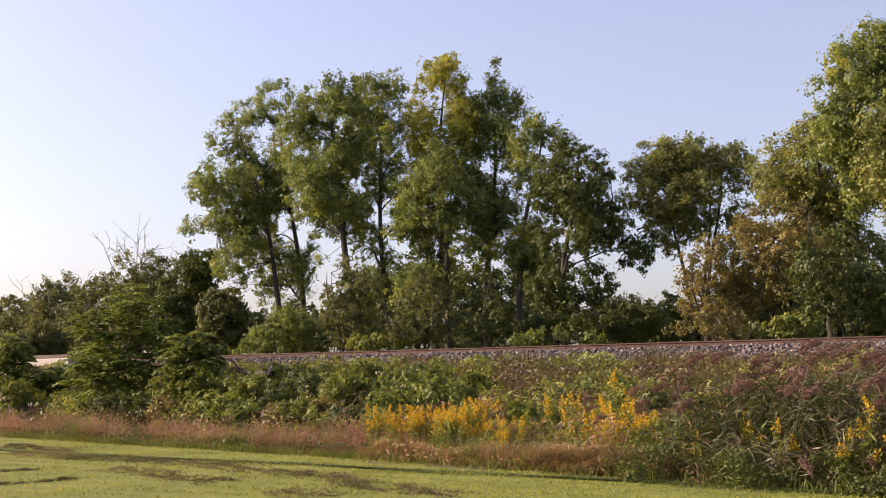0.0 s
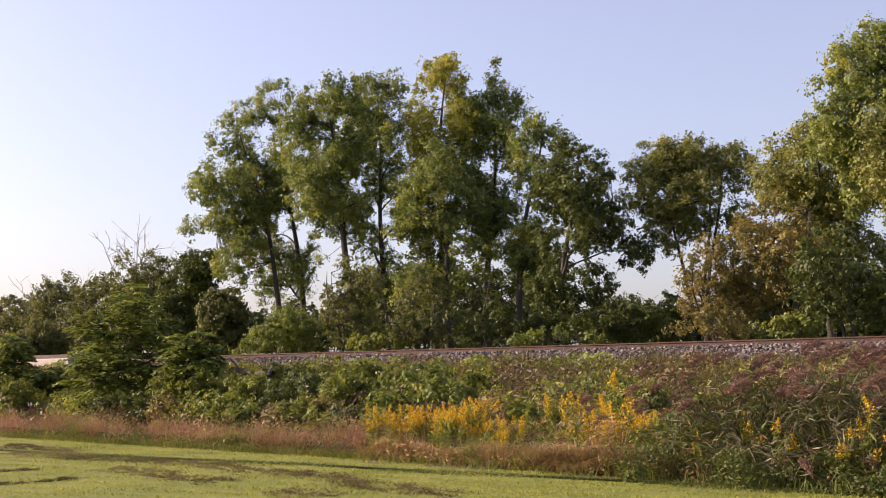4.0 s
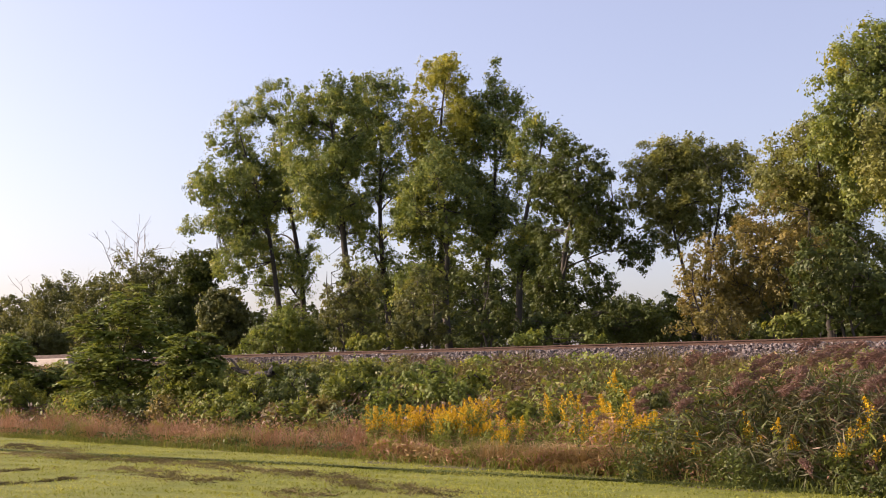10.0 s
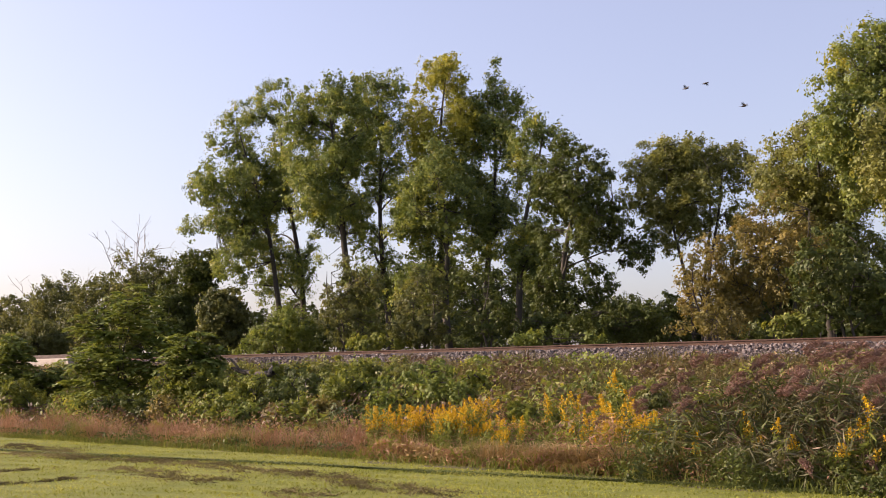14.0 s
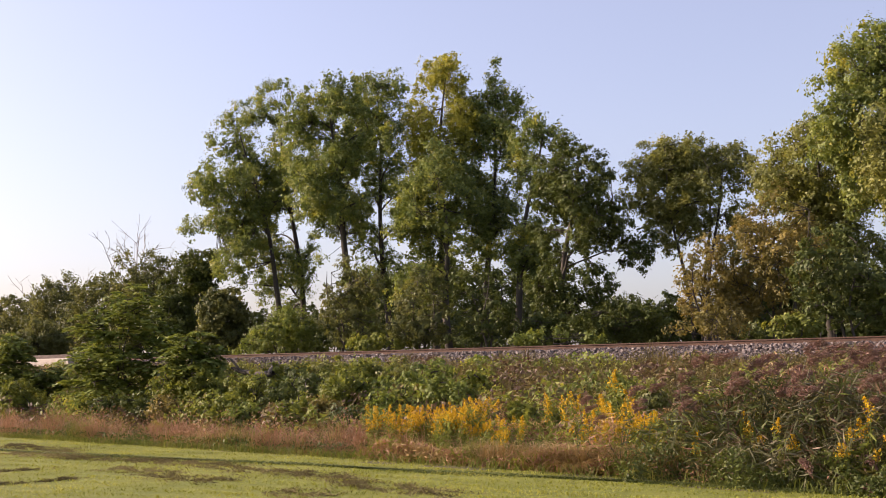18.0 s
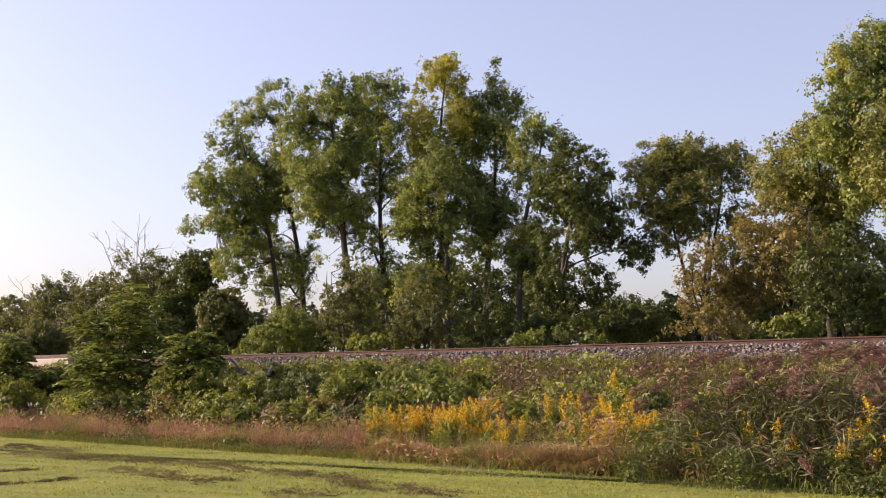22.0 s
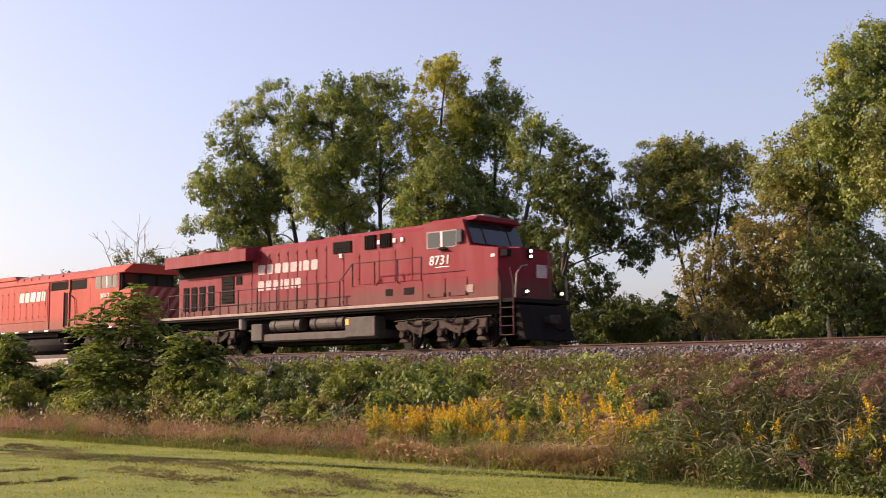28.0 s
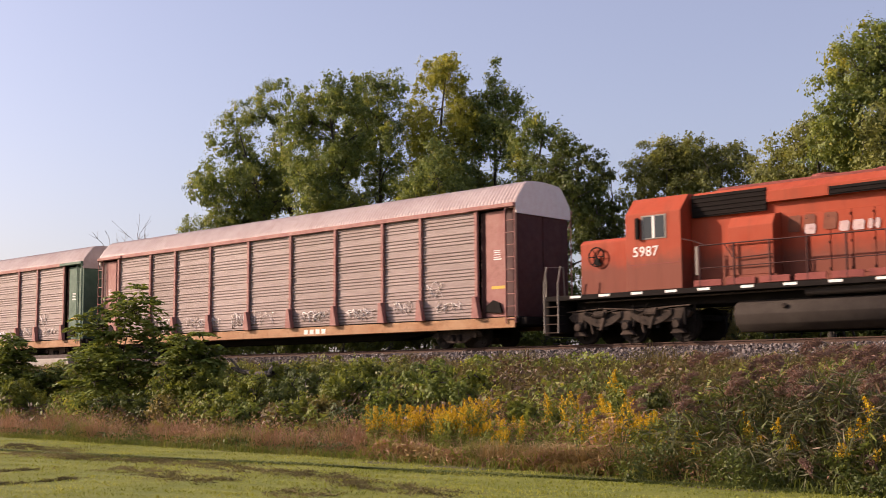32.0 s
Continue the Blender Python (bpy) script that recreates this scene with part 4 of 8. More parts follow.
grow("bank_shrub", -20.46, 20.00, 1.0, [(0.0, 0.0, 0.53, 0.52, 0.52, 0.48)], G["sumac"], clumps=61, leaves=90, leaf_size=0.085, clump_r=0.27, trunk_r=0.03, stems=3, seed=227, gap=0.0, category='shrub', apart=1.0, flat=0.6, label="bright green creeper mound covering the bank")
grow("bank_shrub", -25.21, 23.50, 1.3, [(0.0, 0.0, 0.84, 0.65, 0.65, 0.48)], G["bush"], clumps=64, leaves=90, leaf_size=0.085, clump_r=0.27, trunk_r=0.03, stems=3, seed=228, gap=0.0, category='shrub', apart=1.0, flat=0.6, label="tangled green leafy shrub on the railway bank")
grow("bank_shrub", -26.44, 23.50, 1.3, [(0.0, 0.0, 0.84, 0.6, 0.6, 0.49)], G["olive"], clumps=59, leaves=90, leaf_size=0.085, clump_r=0.27, trunk_r=0.03, stems=3, seed=229, gap=0.0, category='shrub', apart=1.0, flat=0.6, label="tangled green leafy shrub on the railway bank")
grow("bank_shrub", -27.72, 23.50, 1.3, [(0.06, 0.06, 0.84, 0.62, 0.62, 0.5)], G["olive"], clumps=59, leaves=90, leaf_size=0.085, clump_r=0.27, trunk_r=0.03, stems=3, seed=230, gap=0.0, category='shrub', apart=1.0, flat=0.6, label="tangled green leafy shrub on the railway bank")
grow("bank_shrub", -24.33, 24.00, 1.3, [(0.06, 0.06, 0.85, 0.59, 0.59, 0.41)], G["olive"], clumps=59, leaves=90, leaf_size=0.085, clump_r=0.27, trunk_r=0.03, stems=3, seed=231, gap=0.0, category='shrub', apart=1.0, flat=0.6, label="tangled green leafy shrub on the railway bank")
grow("bank_shrub", -19.87, 22.50, 1.3, [(0.0, 0.0, 0.73, 0.49, 0.49, 0.57)], G["bush"], clumps=57, leaves=90, leaf_size=0.085, clump_r=0.27, trunk_r=0.03, stems=3, seed=232, gap=0.0, category='shrub', apart=1.0, flat=0.6, label="tangled green leafy shrub on the railway bank")
grow("bank_shrub", -29.07, 23.50, 1.2, [(0.06, 0.06, 0.77, 0.56, 0.56, 0.44)], G["bush"], clumps=55, leaves=90, leaf_size=0.085, clump_r=0.27, trunk_r=0.03, stems=3, seed=233, gap=0.0, category='shrub', apart=1.0, flat=0.6, label="tangled green leafy shrub on the railway bank")
grow("bank_shrub", -31.08, 23.50, 1.3, [(0.07, 0.06, 0.83, 0.66, 0.66, 0.51)], G["olive"], clumps=59, leaves=90, leaf_size=0.085, clump_r=0.27, trunk_r=0.03, stems=3, seed=234, gap=0.0, category='shrub', apart=1.0, flat=0.6, label="tangled green leafy shrub on the railway bank")
grow("bank_shrub", -32.77, 23.50, 1.4, [(0.07, 0.06, 0.93, 0.64, 0.64, 0.44)], G["bush"], clumps=57, leaves=90, leaf_size=0.085, clump_r=0.27, trunk_r=0.03, stems=3, seed=235, gap=0.0, category='shrub', apart=1.0, flat=0.6, label="tangled green leafy shrub on the railway bank")
grow("bank_shrub", -15.87, 19.50, 0.9, [(-0.04, -0.04, 0.43, 0.43, 0.43, 0.51)], G["bush"], clumps=59, leaves=90, leaf_size=0.085, clump_r=0.27, trunk_r=0.03, stems=3, seed=236, gap=0.0, category='shrub', apart=1.0, flat=0.6, label="tangled green leafy shrub on the railway bank")
grow("bank_shrub", -15.58, 20.00, 0.7, [(0.04, 0.04, 0.29, 0.41, 0.41, 0.45)], G["bush"], clumps=57, leaves=90, leaf_size=0.085, clump_r=0.27, trunk_r=0.03, stems=3, seed=237, gap=0.0, category='shrub', apart=1.0, flat=0.6, label="tangled green leafy shrub on the railway bank")
grow("bank_shrub", -17.50, 20.50, 0.9, [(0.05, 0.04, 0.43, 0.46, 0.46, 0.52)], G["olive"], clumps=59, leaves=90, leaf_size=0.085, clump_r=0.27, trunk_r=0.03, stems=3, seed=238, gap=0.0, category='shrub', apart=1.0, flat=0.6, label="tangled green leafy shrub on the railway bank")
grow("bank_shrub", -11.51, 18.20, 1.0, [(-0.04, -0.03, 0.63, 0.34, 0.34, 0.4)], G["sumac"], clumps=57, leaves=90, leaf_size=0.085, clump_r=0.27, trunk_r=0.03, stems=3, seed=239, gap=0.0, category='shrub', apart=1.0, flat=0.6, label="tangled green leafy shrub on the railway bank")
grow("bank_shrub", -10.58, 17.60, 1.4, [(-0.03, -0.03, 0.89, 0.33, 0.33, 0.53)], G["bush"], clumps=57, leaves=90, leaf_size=0.085, clump_r=0.27, trunk_r=0.03, stems=3, seed=240, gap=0.0, category='shrub', apart=1.0, flat=0.6, label="tangled green leafy shrub on the railway bank")
grow("bank_shrub", -14.33, 21.00, 1.2, [(0.0, 0.0, 0.73, 0.43, 0.43, 0.45)], G["bush"], clumps=59, leaves=90, leaf_size=0.085, clump_r=0.27, trunk_r=0.03, stems=3, seed=241, gap=0.0, category='shrub', apart=1.0, flat=0.6, label="tangled green leafy shrub on the railway bank")
grow("bank_shrub", -49.11, 26.30, 1.0, [(-0.11, -0.1, 0.48, 0.65, 0.65, 0.57)], G["bush"], clumps=48, leaves=90, leaf_size=0.085, clump_r=0.27, trunk_r=0.03, stems=3, seed=242, gap=0.0, category='shrub', apart=1.0, flat=0.6, label="tangled green leafy shrub on the railway bank")
grow("bank_shrub", -47.06, 26.30, 1.0, [(0.0, 0.0, 0.47, 0.68, 0.68, 0.55)], G["olive"], clumps=50, leaves=90, leaf_size=0.085, clump_r=0.27, trunk_r=0.03, stems=3, seed=243, gap=0.0, category='shrub', apart=1.0, flat=0.6, label="tangled green leafy shrub on the railway bank")
grow("bank_shrub", -13.44, 20.50, 1.2, [(0.0, 0.0, 0.74, 0.39, 0.39, 0.46)], G["olive"], clumps=57, leaves=90, leaf_size=0.085, clump_r=0.27, trunk_r=0.03, stems=3, seed=244, gap=0.0, category='shrub', apart=1.0, flat=0.6, label="tangled green leafy shrub on the railway bank")
grow("bank_shrub", -15.56, 21.50, 1.0, [(0.0, 0.0, 0.54, 0.43, 0.43, 0.44)], G["olive"], clumps=57, leaves=90, leaf_size=0.085, clump_r=0.27, trunk_r=0.03, stems=3, seed=245, gap=0.0, category='shrub', apart=1.0, flat=0.6, label="tangled green leafy shrub on the railway bank")
bare("dead_tree", -96.60, 60.0, 15.8, 1, "bare grey dead treetop far along the railway", 0.5, 0.16)
bare("dead_tree", -90.11, 60.0, 14.9, 3, "bare grey dead treetop far along the railway", 0.5, 0.16)
bare("dead_tree", -107.18, 62.0, 14.2, 4, "bare grey dead treetop far along the railway", 0.5, 0.16)
bare("dead_shrub", -16.78, 36.8, 2.5, 9, "bare grey dead shrub behind the rails", 0.4, 0.03, 7)


# ---- grasses, weeds, goldenrod and reeds ----
def blades(n, xy, height, width, lean, rng, z=None, bend=0.35):
    """Grass blades of two bent pieces each."""
    x, y = xy
    base = np.stack([x, y, (bank_z(y) if z is None else z) - 0.02], -1)
    a = rng.uniform(0, 6.283, n)
    h = height * rng.uniform(0.55, 1.25, n)
    out = np.stack([np.cos(a), np.sin(a), 0 * a], -1)
    wd = np.stack([-np.sin(a + rng.uniform(-1.2, 1.2, n)), np.cos(a), 0 * a], -1) * (width * rng.uniform(0.6, 1.3, n))[:, None] / 2
    ln = (lean * rng.uniform(0.2, 1.4, n) * h)[:, None]
    mid = base + out * ln * 0.4 + np.stack([0 * h, 0 * h, h * 0.62], -1)
    tip = base + out * ln * (1 + bend) + np.stack([0 * h, 0 * h, h * (1 - 0.25 * lean)], -1)
    q1 = np.stack([base - wd, base + wd, mid + wd * 0.85, mid - wd * 0.85], 1)
    q2 = np.stack([mid - wd * 0.85, mid + wd * 0.85, tip + wd * 0.12, tip - wd * 0.12], 1)
    V = np.stack([q1, q2], 1).reshape(-1, 3)
    return V, np.arange(len(V)).reshape(-1, 4)


def low(y):
    """How tall plants may stand on the bank and still leave the ballast in view."""
    return np.clip((1.6 + 0.67 * y / 28.75 - bank_z(y)) / 1.15, 0.1, 0.9)


def stuff(name, label, parts_, mats, category="grass"):
    V, F, S, base = [], [], [], 0
    for k, (v, f) in enumerate(parts_):
        V.append(v)
        F.append(f + base)
        S.append(np.full(len(f), k))
        base += len(v)
    return tagged(new(name, raw_mesh(name, np.concatenate(V), np.concatenate(F), mats, False, np.concatenate(S))), label, category, kind="stuff")


STRAW = foliage("straw_grass", [(0.0, (0.2, 0.13, 0.06)), (0.5, (0.36, 0.25, 0.12)), (1.0, (0.52, 0.4, 0.22))], 0.7, 0.35)
RUSSET = foliage("russet_grass", [(0.0, (0.12, 0.075, 0.045)), (0.3, (0.24, 0.125, 0.085)), (0.7, (0.39, 0.225, 0.165)), (1.0, (0.54, 0.37, 0.28))], 0.7, 0.35, 0.8)
FRESH = foliage("fresh_grass", [(0.0, (0.085, 0.11, 0.025)), (0.5, (0.165, 0.195, 0.045)), (1.0, (0.28, 0.27, 0.08))], 0.6, 0.4, 0.6)
LAWNBLADE = foliage("lawn_blade", [(0.0, (0.1, 0.12, 0.022)), (0.4, (0.24, 0.265, 0.045)), (0.8, (0.4, 0.405, 0.085)), (1.0, (0.46, 0.42, 0.16))], 0.6, 0.4, 0.5)
CLIPPINGS = foliage("dry_clippings", [(0.0, (0.07, 0.058, 0.028)), (0.5, (0.15, 0.125, 0.06)), (1.0, (0.3, 0.25, 0.13))], 0.8, 0.2)
WEED = foliage("brown_weed", [(0.0, (0.075, 0.07, 0.028)), (0.5, (0.145, 0.122, 0.048)), (0.85, (0.21, 0.16, 0.075)), (1.0, (0.32, 0.19, 0.1))], 0.7, 0.32, 0.7)
GOLD = foliage("goldenrod_flower", [(0.0, (0.36, 0.22, 0.014)), (0.5, (0.56, 0.36, 0.018)), (1.0, (0.74, 0.51, 0.045))], 0.7, 0.25, 2.0)
PLUME = foliage("reed_plume", [(0.0, (0.12, 0.068, 0.056)), (0.5, (0.23, 0.135, 0.112)), (1.0, (0.38, 0.255, 0.21))], 0.8, 0.3, 2.0)
REEDGREEN = foliage("reed_green", [(0.0, (0.03, 0.036, 0.014)), (0.45, (0.06, 0.068, 0.024)), (0.75, (0.12, 0.112, 0.045)), (1.0, (0.2, 0.12, 0.075))], 0.55, 0.3, 0.8)
REEDLEAF = foliage("reed_leaf", [(0.0, (0.045, 0.05, 0.024)), (0.5, (0.1, 0.104, 0.05)), (0.78, (0.22, 0.2, 0.125)), (1.0, (0.5, 0.43, 0.31))], 0.5, 0.3, 1.5)


def build_grass():
    rng = np.random.default_rng(11)
    # lawn blades over the stretch that lies before the camera
    n = 88000
    x = rng.uniform(-40, -4, n)
    y = rng.uniform(8.0, 16.4, n)
    keep = (y > 0.14 * (x + 40) * 0 + 8) & (np.abs(x + y * 0.935) < 16)
    x, y = x[keep], y[keep]
    lawn = blades(len(x), (x, y), 0.06 * (1 + 0.4 * np.sin(y * 7.3 - x * 1.6) * np.sin(x * 0.8)), 0.013, 1.3, rng)
    # darker blades along the foot of the lawn paint in a long shadow band
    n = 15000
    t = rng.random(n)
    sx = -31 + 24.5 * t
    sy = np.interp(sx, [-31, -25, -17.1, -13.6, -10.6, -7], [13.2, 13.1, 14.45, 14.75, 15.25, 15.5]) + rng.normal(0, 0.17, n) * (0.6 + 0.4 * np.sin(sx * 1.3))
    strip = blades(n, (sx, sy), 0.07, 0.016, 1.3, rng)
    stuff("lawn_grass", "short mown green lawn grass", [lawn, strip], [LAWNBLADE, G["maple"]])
    # dry clippings in rows left by the mower
    rows = ((-25.0, 12.5, -19.0, 13.4), (-18.9, 11.7, -15.2, 11.2), (-18.0, 13.1, -15.0, 12.9), (-15.0, 12.9, -10.9, 11.8), (-20.0, 10.0, -20.0, 10.7), (-17.5, 8.8, -17.6, 10.0), (-13.4, 10.9, -12.3, 10.7), (-20.6, 13.2, -17.9, 13.2), (-28.0, 14.3, -23.9, 13.6))
    P = []
    for x0, y0, x1, y1 in rows:
        length = math.hypot(x1 - x0, y1 - y0)
        n = int(length * 1300)
        t = rng.random(n)
        px = x0 + (x1 - x0) * t + rng.normal(0, 0.06, n)
        py = y0 + (y1 - y0) * t + 0.12 * np.sin(t * 9 + y0) + rng.normal(0, 0.24, n)
        lump = np.array([noise.noise((a * 2.2, b * 5.0, 3.0)) for a, b in zip(px.tolist(), py.tolist())])
        keep = lump > rng.uniform(-0.25, 0.45, n)
        P.append(np.stack([px, py, 0.012 + 0.07 * np.clip(lump, 0, 1) * rng.random(n)], -1)[keep])
    P = np.concatenate(P)
    stuff("grass_clippings", "brown dried grass clippings left in rows", [leaf_quads(P, 0.09, rng, 0.14, droop=(0.3, 0.2, 0))], [CLIPPINGS])
    # russet grass along the lawn's edge
    n = 34000
    x = -40 + 25 * rng.random(n)
    y = 16.6 + 1.7 * rng.random(n) ** 1.2
    tuft = np.sin(x * 2.1) + np.sin(x * 5.3 + 1) + np.sin(y * 4 + x) + 0.8 * np.sin(x * 11 + y * 7)
    patchy = np.array([noise.noise((a * 1.7, b * 1.7, 55.0)) for a, b in zip(x.tolist(), y.tolist())])
    ok = patchy > rng.uniform(-0.5, 0.15, n)
    x, y, tuft, patchy, n = x[ok], y[ok], tuft[ok], patchy[ok], int(ok.sum())
    hgt = np.clip(0.42 + 0.16 * tuft + 0.5 * patchy, 0.1, 0.95)
    red = np.sin(x * 0.9) + np.sin(x * 2.7 + 2) + rng.normal(size=n) * 0.9
    a = blades((red > 0.2).sum(), (x[red > 0.2], y[red > 0.2]), hgt[red > 0.2], 0.009, 0.9, rng)
    mid_ = (red <= 0.2) & (red > -1.1)
    a2 = blades(mid_.sum(), (x[mid_], y[mid_]), hgt[mid_] * 0.9, 0.009, 1.0, rng)
    rest = red <= -1.1
    a3 = blades(rest.sum(), (x[rest], y[rest]), hgt[rest] * 0.85, 0.011, 1.0, rng)
    m = 6000
    x2, y2 = -40 + 27 * rng.random(m), 16.2 + 0.7 * rng.random(m)
    b = blades(m, (x2, y2), 0.22, 0.014, 0.8, rng)
    seeds = rng.random(n) < 0.5
    sp = np.stack([x[seeds], y[seeds], bank_z(y[seeds]) + hgt[seeds] * rng.uniform(0.6, 1.05, seeds.sum())], -1) + rng.normal(scale=0.05, size=(seeds.sum(), 3))
    c = leaf_quads(sp, 0.05, rng, 0.3, droop=(0.2, 0, 0.3))
    m2 = 13000
    gx, gy = -40 + 25 * rng.random(m2), 16.4 + 1.8 * rng.random(m2)
    gp = np.stack([gx, gy, bank_z(gy) + rng.uniform(0.02, 0.28, m2)], -1)
    d = leaf_quads(gp, 0.08, rng, 0.45)
    stuff("russet_grass", "tall russet brown autumn grass along the lawn edge", [a, a2, a3, b, c, d], [RUSSET, STRAW, FRESH, FRESH, RUSSET, G["maple"]])
    # straw tufts farther along the edge
    n = 7500
    tufts = np.concatenate([rng.normal(-12.6, 0.6, 22), rng.normal(-11.0, 0.35, 9), rng.uniform(-17, -8.5, 14)])
    which = rng.integers(0, len(tufts), n)
    depth = rng.uniform(15.85, 16.9, len(tufts))
    size = rng.uniform(0.6, 1.2, len(tufts))
    x = tufts[which] + rng.normal(0, 0.1, n)
    y = depth[which] + 0.05 * (-x - 8) + rng.normal(0, 0.1, n)
    a = blades(n, (x, y), 0.55 * size[which], 0.009, 1.15, rng, bend=0.6)
    m = 1500
    x2 = -18 + 14 * rng.random(m)
    y2 = 15.3 + 1.0 * rng.random(m) + 0.05 * (-x2 - 8)
    b = blades(m, (x2, y2), 0.25, 0.014, 0.8, rng)
    stuff("straw_grass", "drooping straw coloured dry grass tufts", [a, b], [STRAW, FRESH])
    # weeds over the bank
    n = 17000
    x = -48 + 46 * rng.random(n)
    y = 17.6 + 10.6 * rng.random(n)
    a = blades(n, (x, y), np.minimum(low(y), 0.5), 0.016, 0.6, rng)
    m = 15000
    x2 = -26 + 22 * rng.random(m)
    y2 = 20 + 8.2 * rng.random(m)
    b = blades(m, (x2, y2), np.minimum(low(y2), 0.7), 0.011, 0.5, rng)
    c1 = rng.random((42000, 2))
    cx, cy = -27 + 23 * c1[:, 0], 20.5 + 7.6 * c1[:, 1]
    pts = np.stack([cx, cy, bank_z(cy) + rng.uniform(0.1, 1.05, 42000) * np.minimum(low(cy), 0.8) * (0.8 + 0.35 * np.sin(cx * 1.9) * np.sin(cy * 2.3 + cx))], -1)
    c = leaf_quads(pts, 0.065, rng, 0.4)
    stuff("bank_weeds", "mixed green and brown weeds on the railway bank", [a, b, c], [WEED, WEED, WEED], "weeds")
    # tangled leaves of many kinds, in patches
    n = 90000
    x = -60 + 56 * rng.random(n)
    y = 18.0 + 10.4 * rng.random(n)
    lump = np.array([noise.noise((a * 0.75, b * 0.75, 7.0)) for a, b in zip(x.tolist(), y.tolist())])
    z = bank_z(y) + low(y) * np.clip(0.5 + 1.5 * lump, 0.02, 1.2) * rng.random(n) ** 0.35
    kind = np.array([noise.noise((a * 0.33, b * 0.45, 21.0)) for a, b in zip(x.tolist(), y.tolist())]) + 0.12 * rng.normal(size=n)
    dry = np.clip((x + 30) / 20, 0, 1) * 0.22
    pts = np.stack([x, y, z], -1)
    groups = [kind > 0.16 + dry, (kind <= 0.16 + dry) & (kind > -0.08 + dry), (kind <= -0.08 + dry) & (kind > -0.3 + dry), kind <= -0.3 + dry]
    stuff("bank_foliage", "tangled green, olive and russet foliage over the bank", [leaf_tris(pts[g], np.array([-0.1, -0.3, 0.7]), 0.13, rng, 1.2, 0.6) for g in groups], [G["sumac"], G["bush"], WEED, G["purple"]], "undergrowth")
    n = 52000
    x = -17.5 + 12.5 * rng.random(n)
    y = 15.6 + 0.05 * (-x - 8) + 4.6 * rng.random(n) ** 1.3
    lump = np.array([noise.noise((a * 1.1, b * 1.1, 17.0)) for a, b in zip(x.tolist(), y.tolist())])
    z = bank_z(y) + np.clip(0.15 + (0.32 + 0.35 * np.clip((x + 13) / 4, 0, 1)) * (y - 15.5), 0.05, 0.8 + 0.8 * np.clip((x + 13) / 4, 0, 1)) * np.clip(0.7 + 0.9 * lump, 0.1, 1.3) * rng.random(n) ** 0.6
    kind = np.array([noise.noise((a * 0.6, b * 0.8, 41.0)) for a, b in zip(x.tolist(), y.tolist())]) + 0.16 * rng.normal(size=n)
    pts = np.stack([x, y, z], -1)
    groups = [kind > 0.2, (kind <= 0.2) & (kind > 0.0), (kind <= 0.0) & (kind > -0.22), kind <= -0.22]
    ok = x < -9.3 + rng.normal(0, 0.8, n)
    pts, kind = pts[ok], kind[ok]
    groups = [g[ok] for g in groups]
    stuff("edge_foliage", "tangled green, straw and russet foliage at the lawn edge", [leaf_quads(pts[g], 0.13, rng, 0.2, droop=(0.2, 0.1, 0.1)) for g in groups], [FRESH, G["bush"], RUSSET, STRAW], "undergrowth")
    # low greenery among the ballast's foot
    n = 9000
    x = -62 + 56 * rng.random(n)
    y = 27.6 + 1.3 * rng.random(n)
    stuff("bank_top_grass", "brownish grass at the top of the bank", [blades(n, (x, y), low(y) * np.clip(1.0 + 0.5 * np.sin(x * 1.3) + 0.4 * np.sin(x * 3.7), 0.4, 1.7), 0.02, 0.6, rng)], [WEED])


build_grass()


def goldenrod(seed, count=10):
    """A clump of leafy stems, each ending in a nodding golden flower head."""
    rng = np.random.default_rng(seed)
    root = tagged(new("goldenrod_plant"), "goldenrod clump with golden yellow flower heads", "wildflower", "goldenrod on the bank")
    stems, leaf_pts, flower = [], [], []
    for k in range(count):
        a, r = rng.uniform(0, 6.283), 0.024 * count * rng.random() ** 0.5
        b = np.array([r * math.cos(a), r * math.sin(a), 0])
        h = rng.uniform(0.68, 1.0)
        tip = b * 1.5 + np.array([rng.normal(0, 0.05), rng.normal(0, 0.05), h])
        P = np.array([b, b * 1.15 + [0, 0, h * 0.45], tip])
        stems.append((P, [0.008, 0.007, 0.004]))
        for t in np.linspace(0.04, 0.9, 44):
            p = b + (tip - b) * t
            leaf_pts.append(p + rng.normal(scale=0.055, size=3))
        nod = rng.normal(size=2)
        nod /= np.linalg.norm(nod)
        for j in range(120 if rng.random() < 0.85 else 0):
            t = rng.random()
            sp = 0.05 * (1 - t) + 0.006
            off = rng.normal(scale=sp, size=2)
            flower.append(tip + np.array([off[0] + nod[0] * 0.07 * t * t, off[1] + nod[1] * 0.07 * t * t, -0.12 + 0.3 * t - 0.06 * t * t]))
    v, f = tubes(stems, 4)
    tagged(under(new("stem", raw_mesh("stem", v, f, [FRESH])), root), kind="stuff")
    v, f = leaf_quads(np.array(leaf_pts), 0.12, rng, 0.24, droop=(0, 0, 0.15))
    under(new("foliage", raw_mesh("foliage", v, f, [G["bush"]])), root)
    v, f = leaf_quads(np.array(flower), 0.03, rng, 0.6)
    tagged(under(new("flower_head", raw_mesh("flower_head", v, f, [GOLD])), root), "golden yellow flower heads", kind="stuff")
    return root


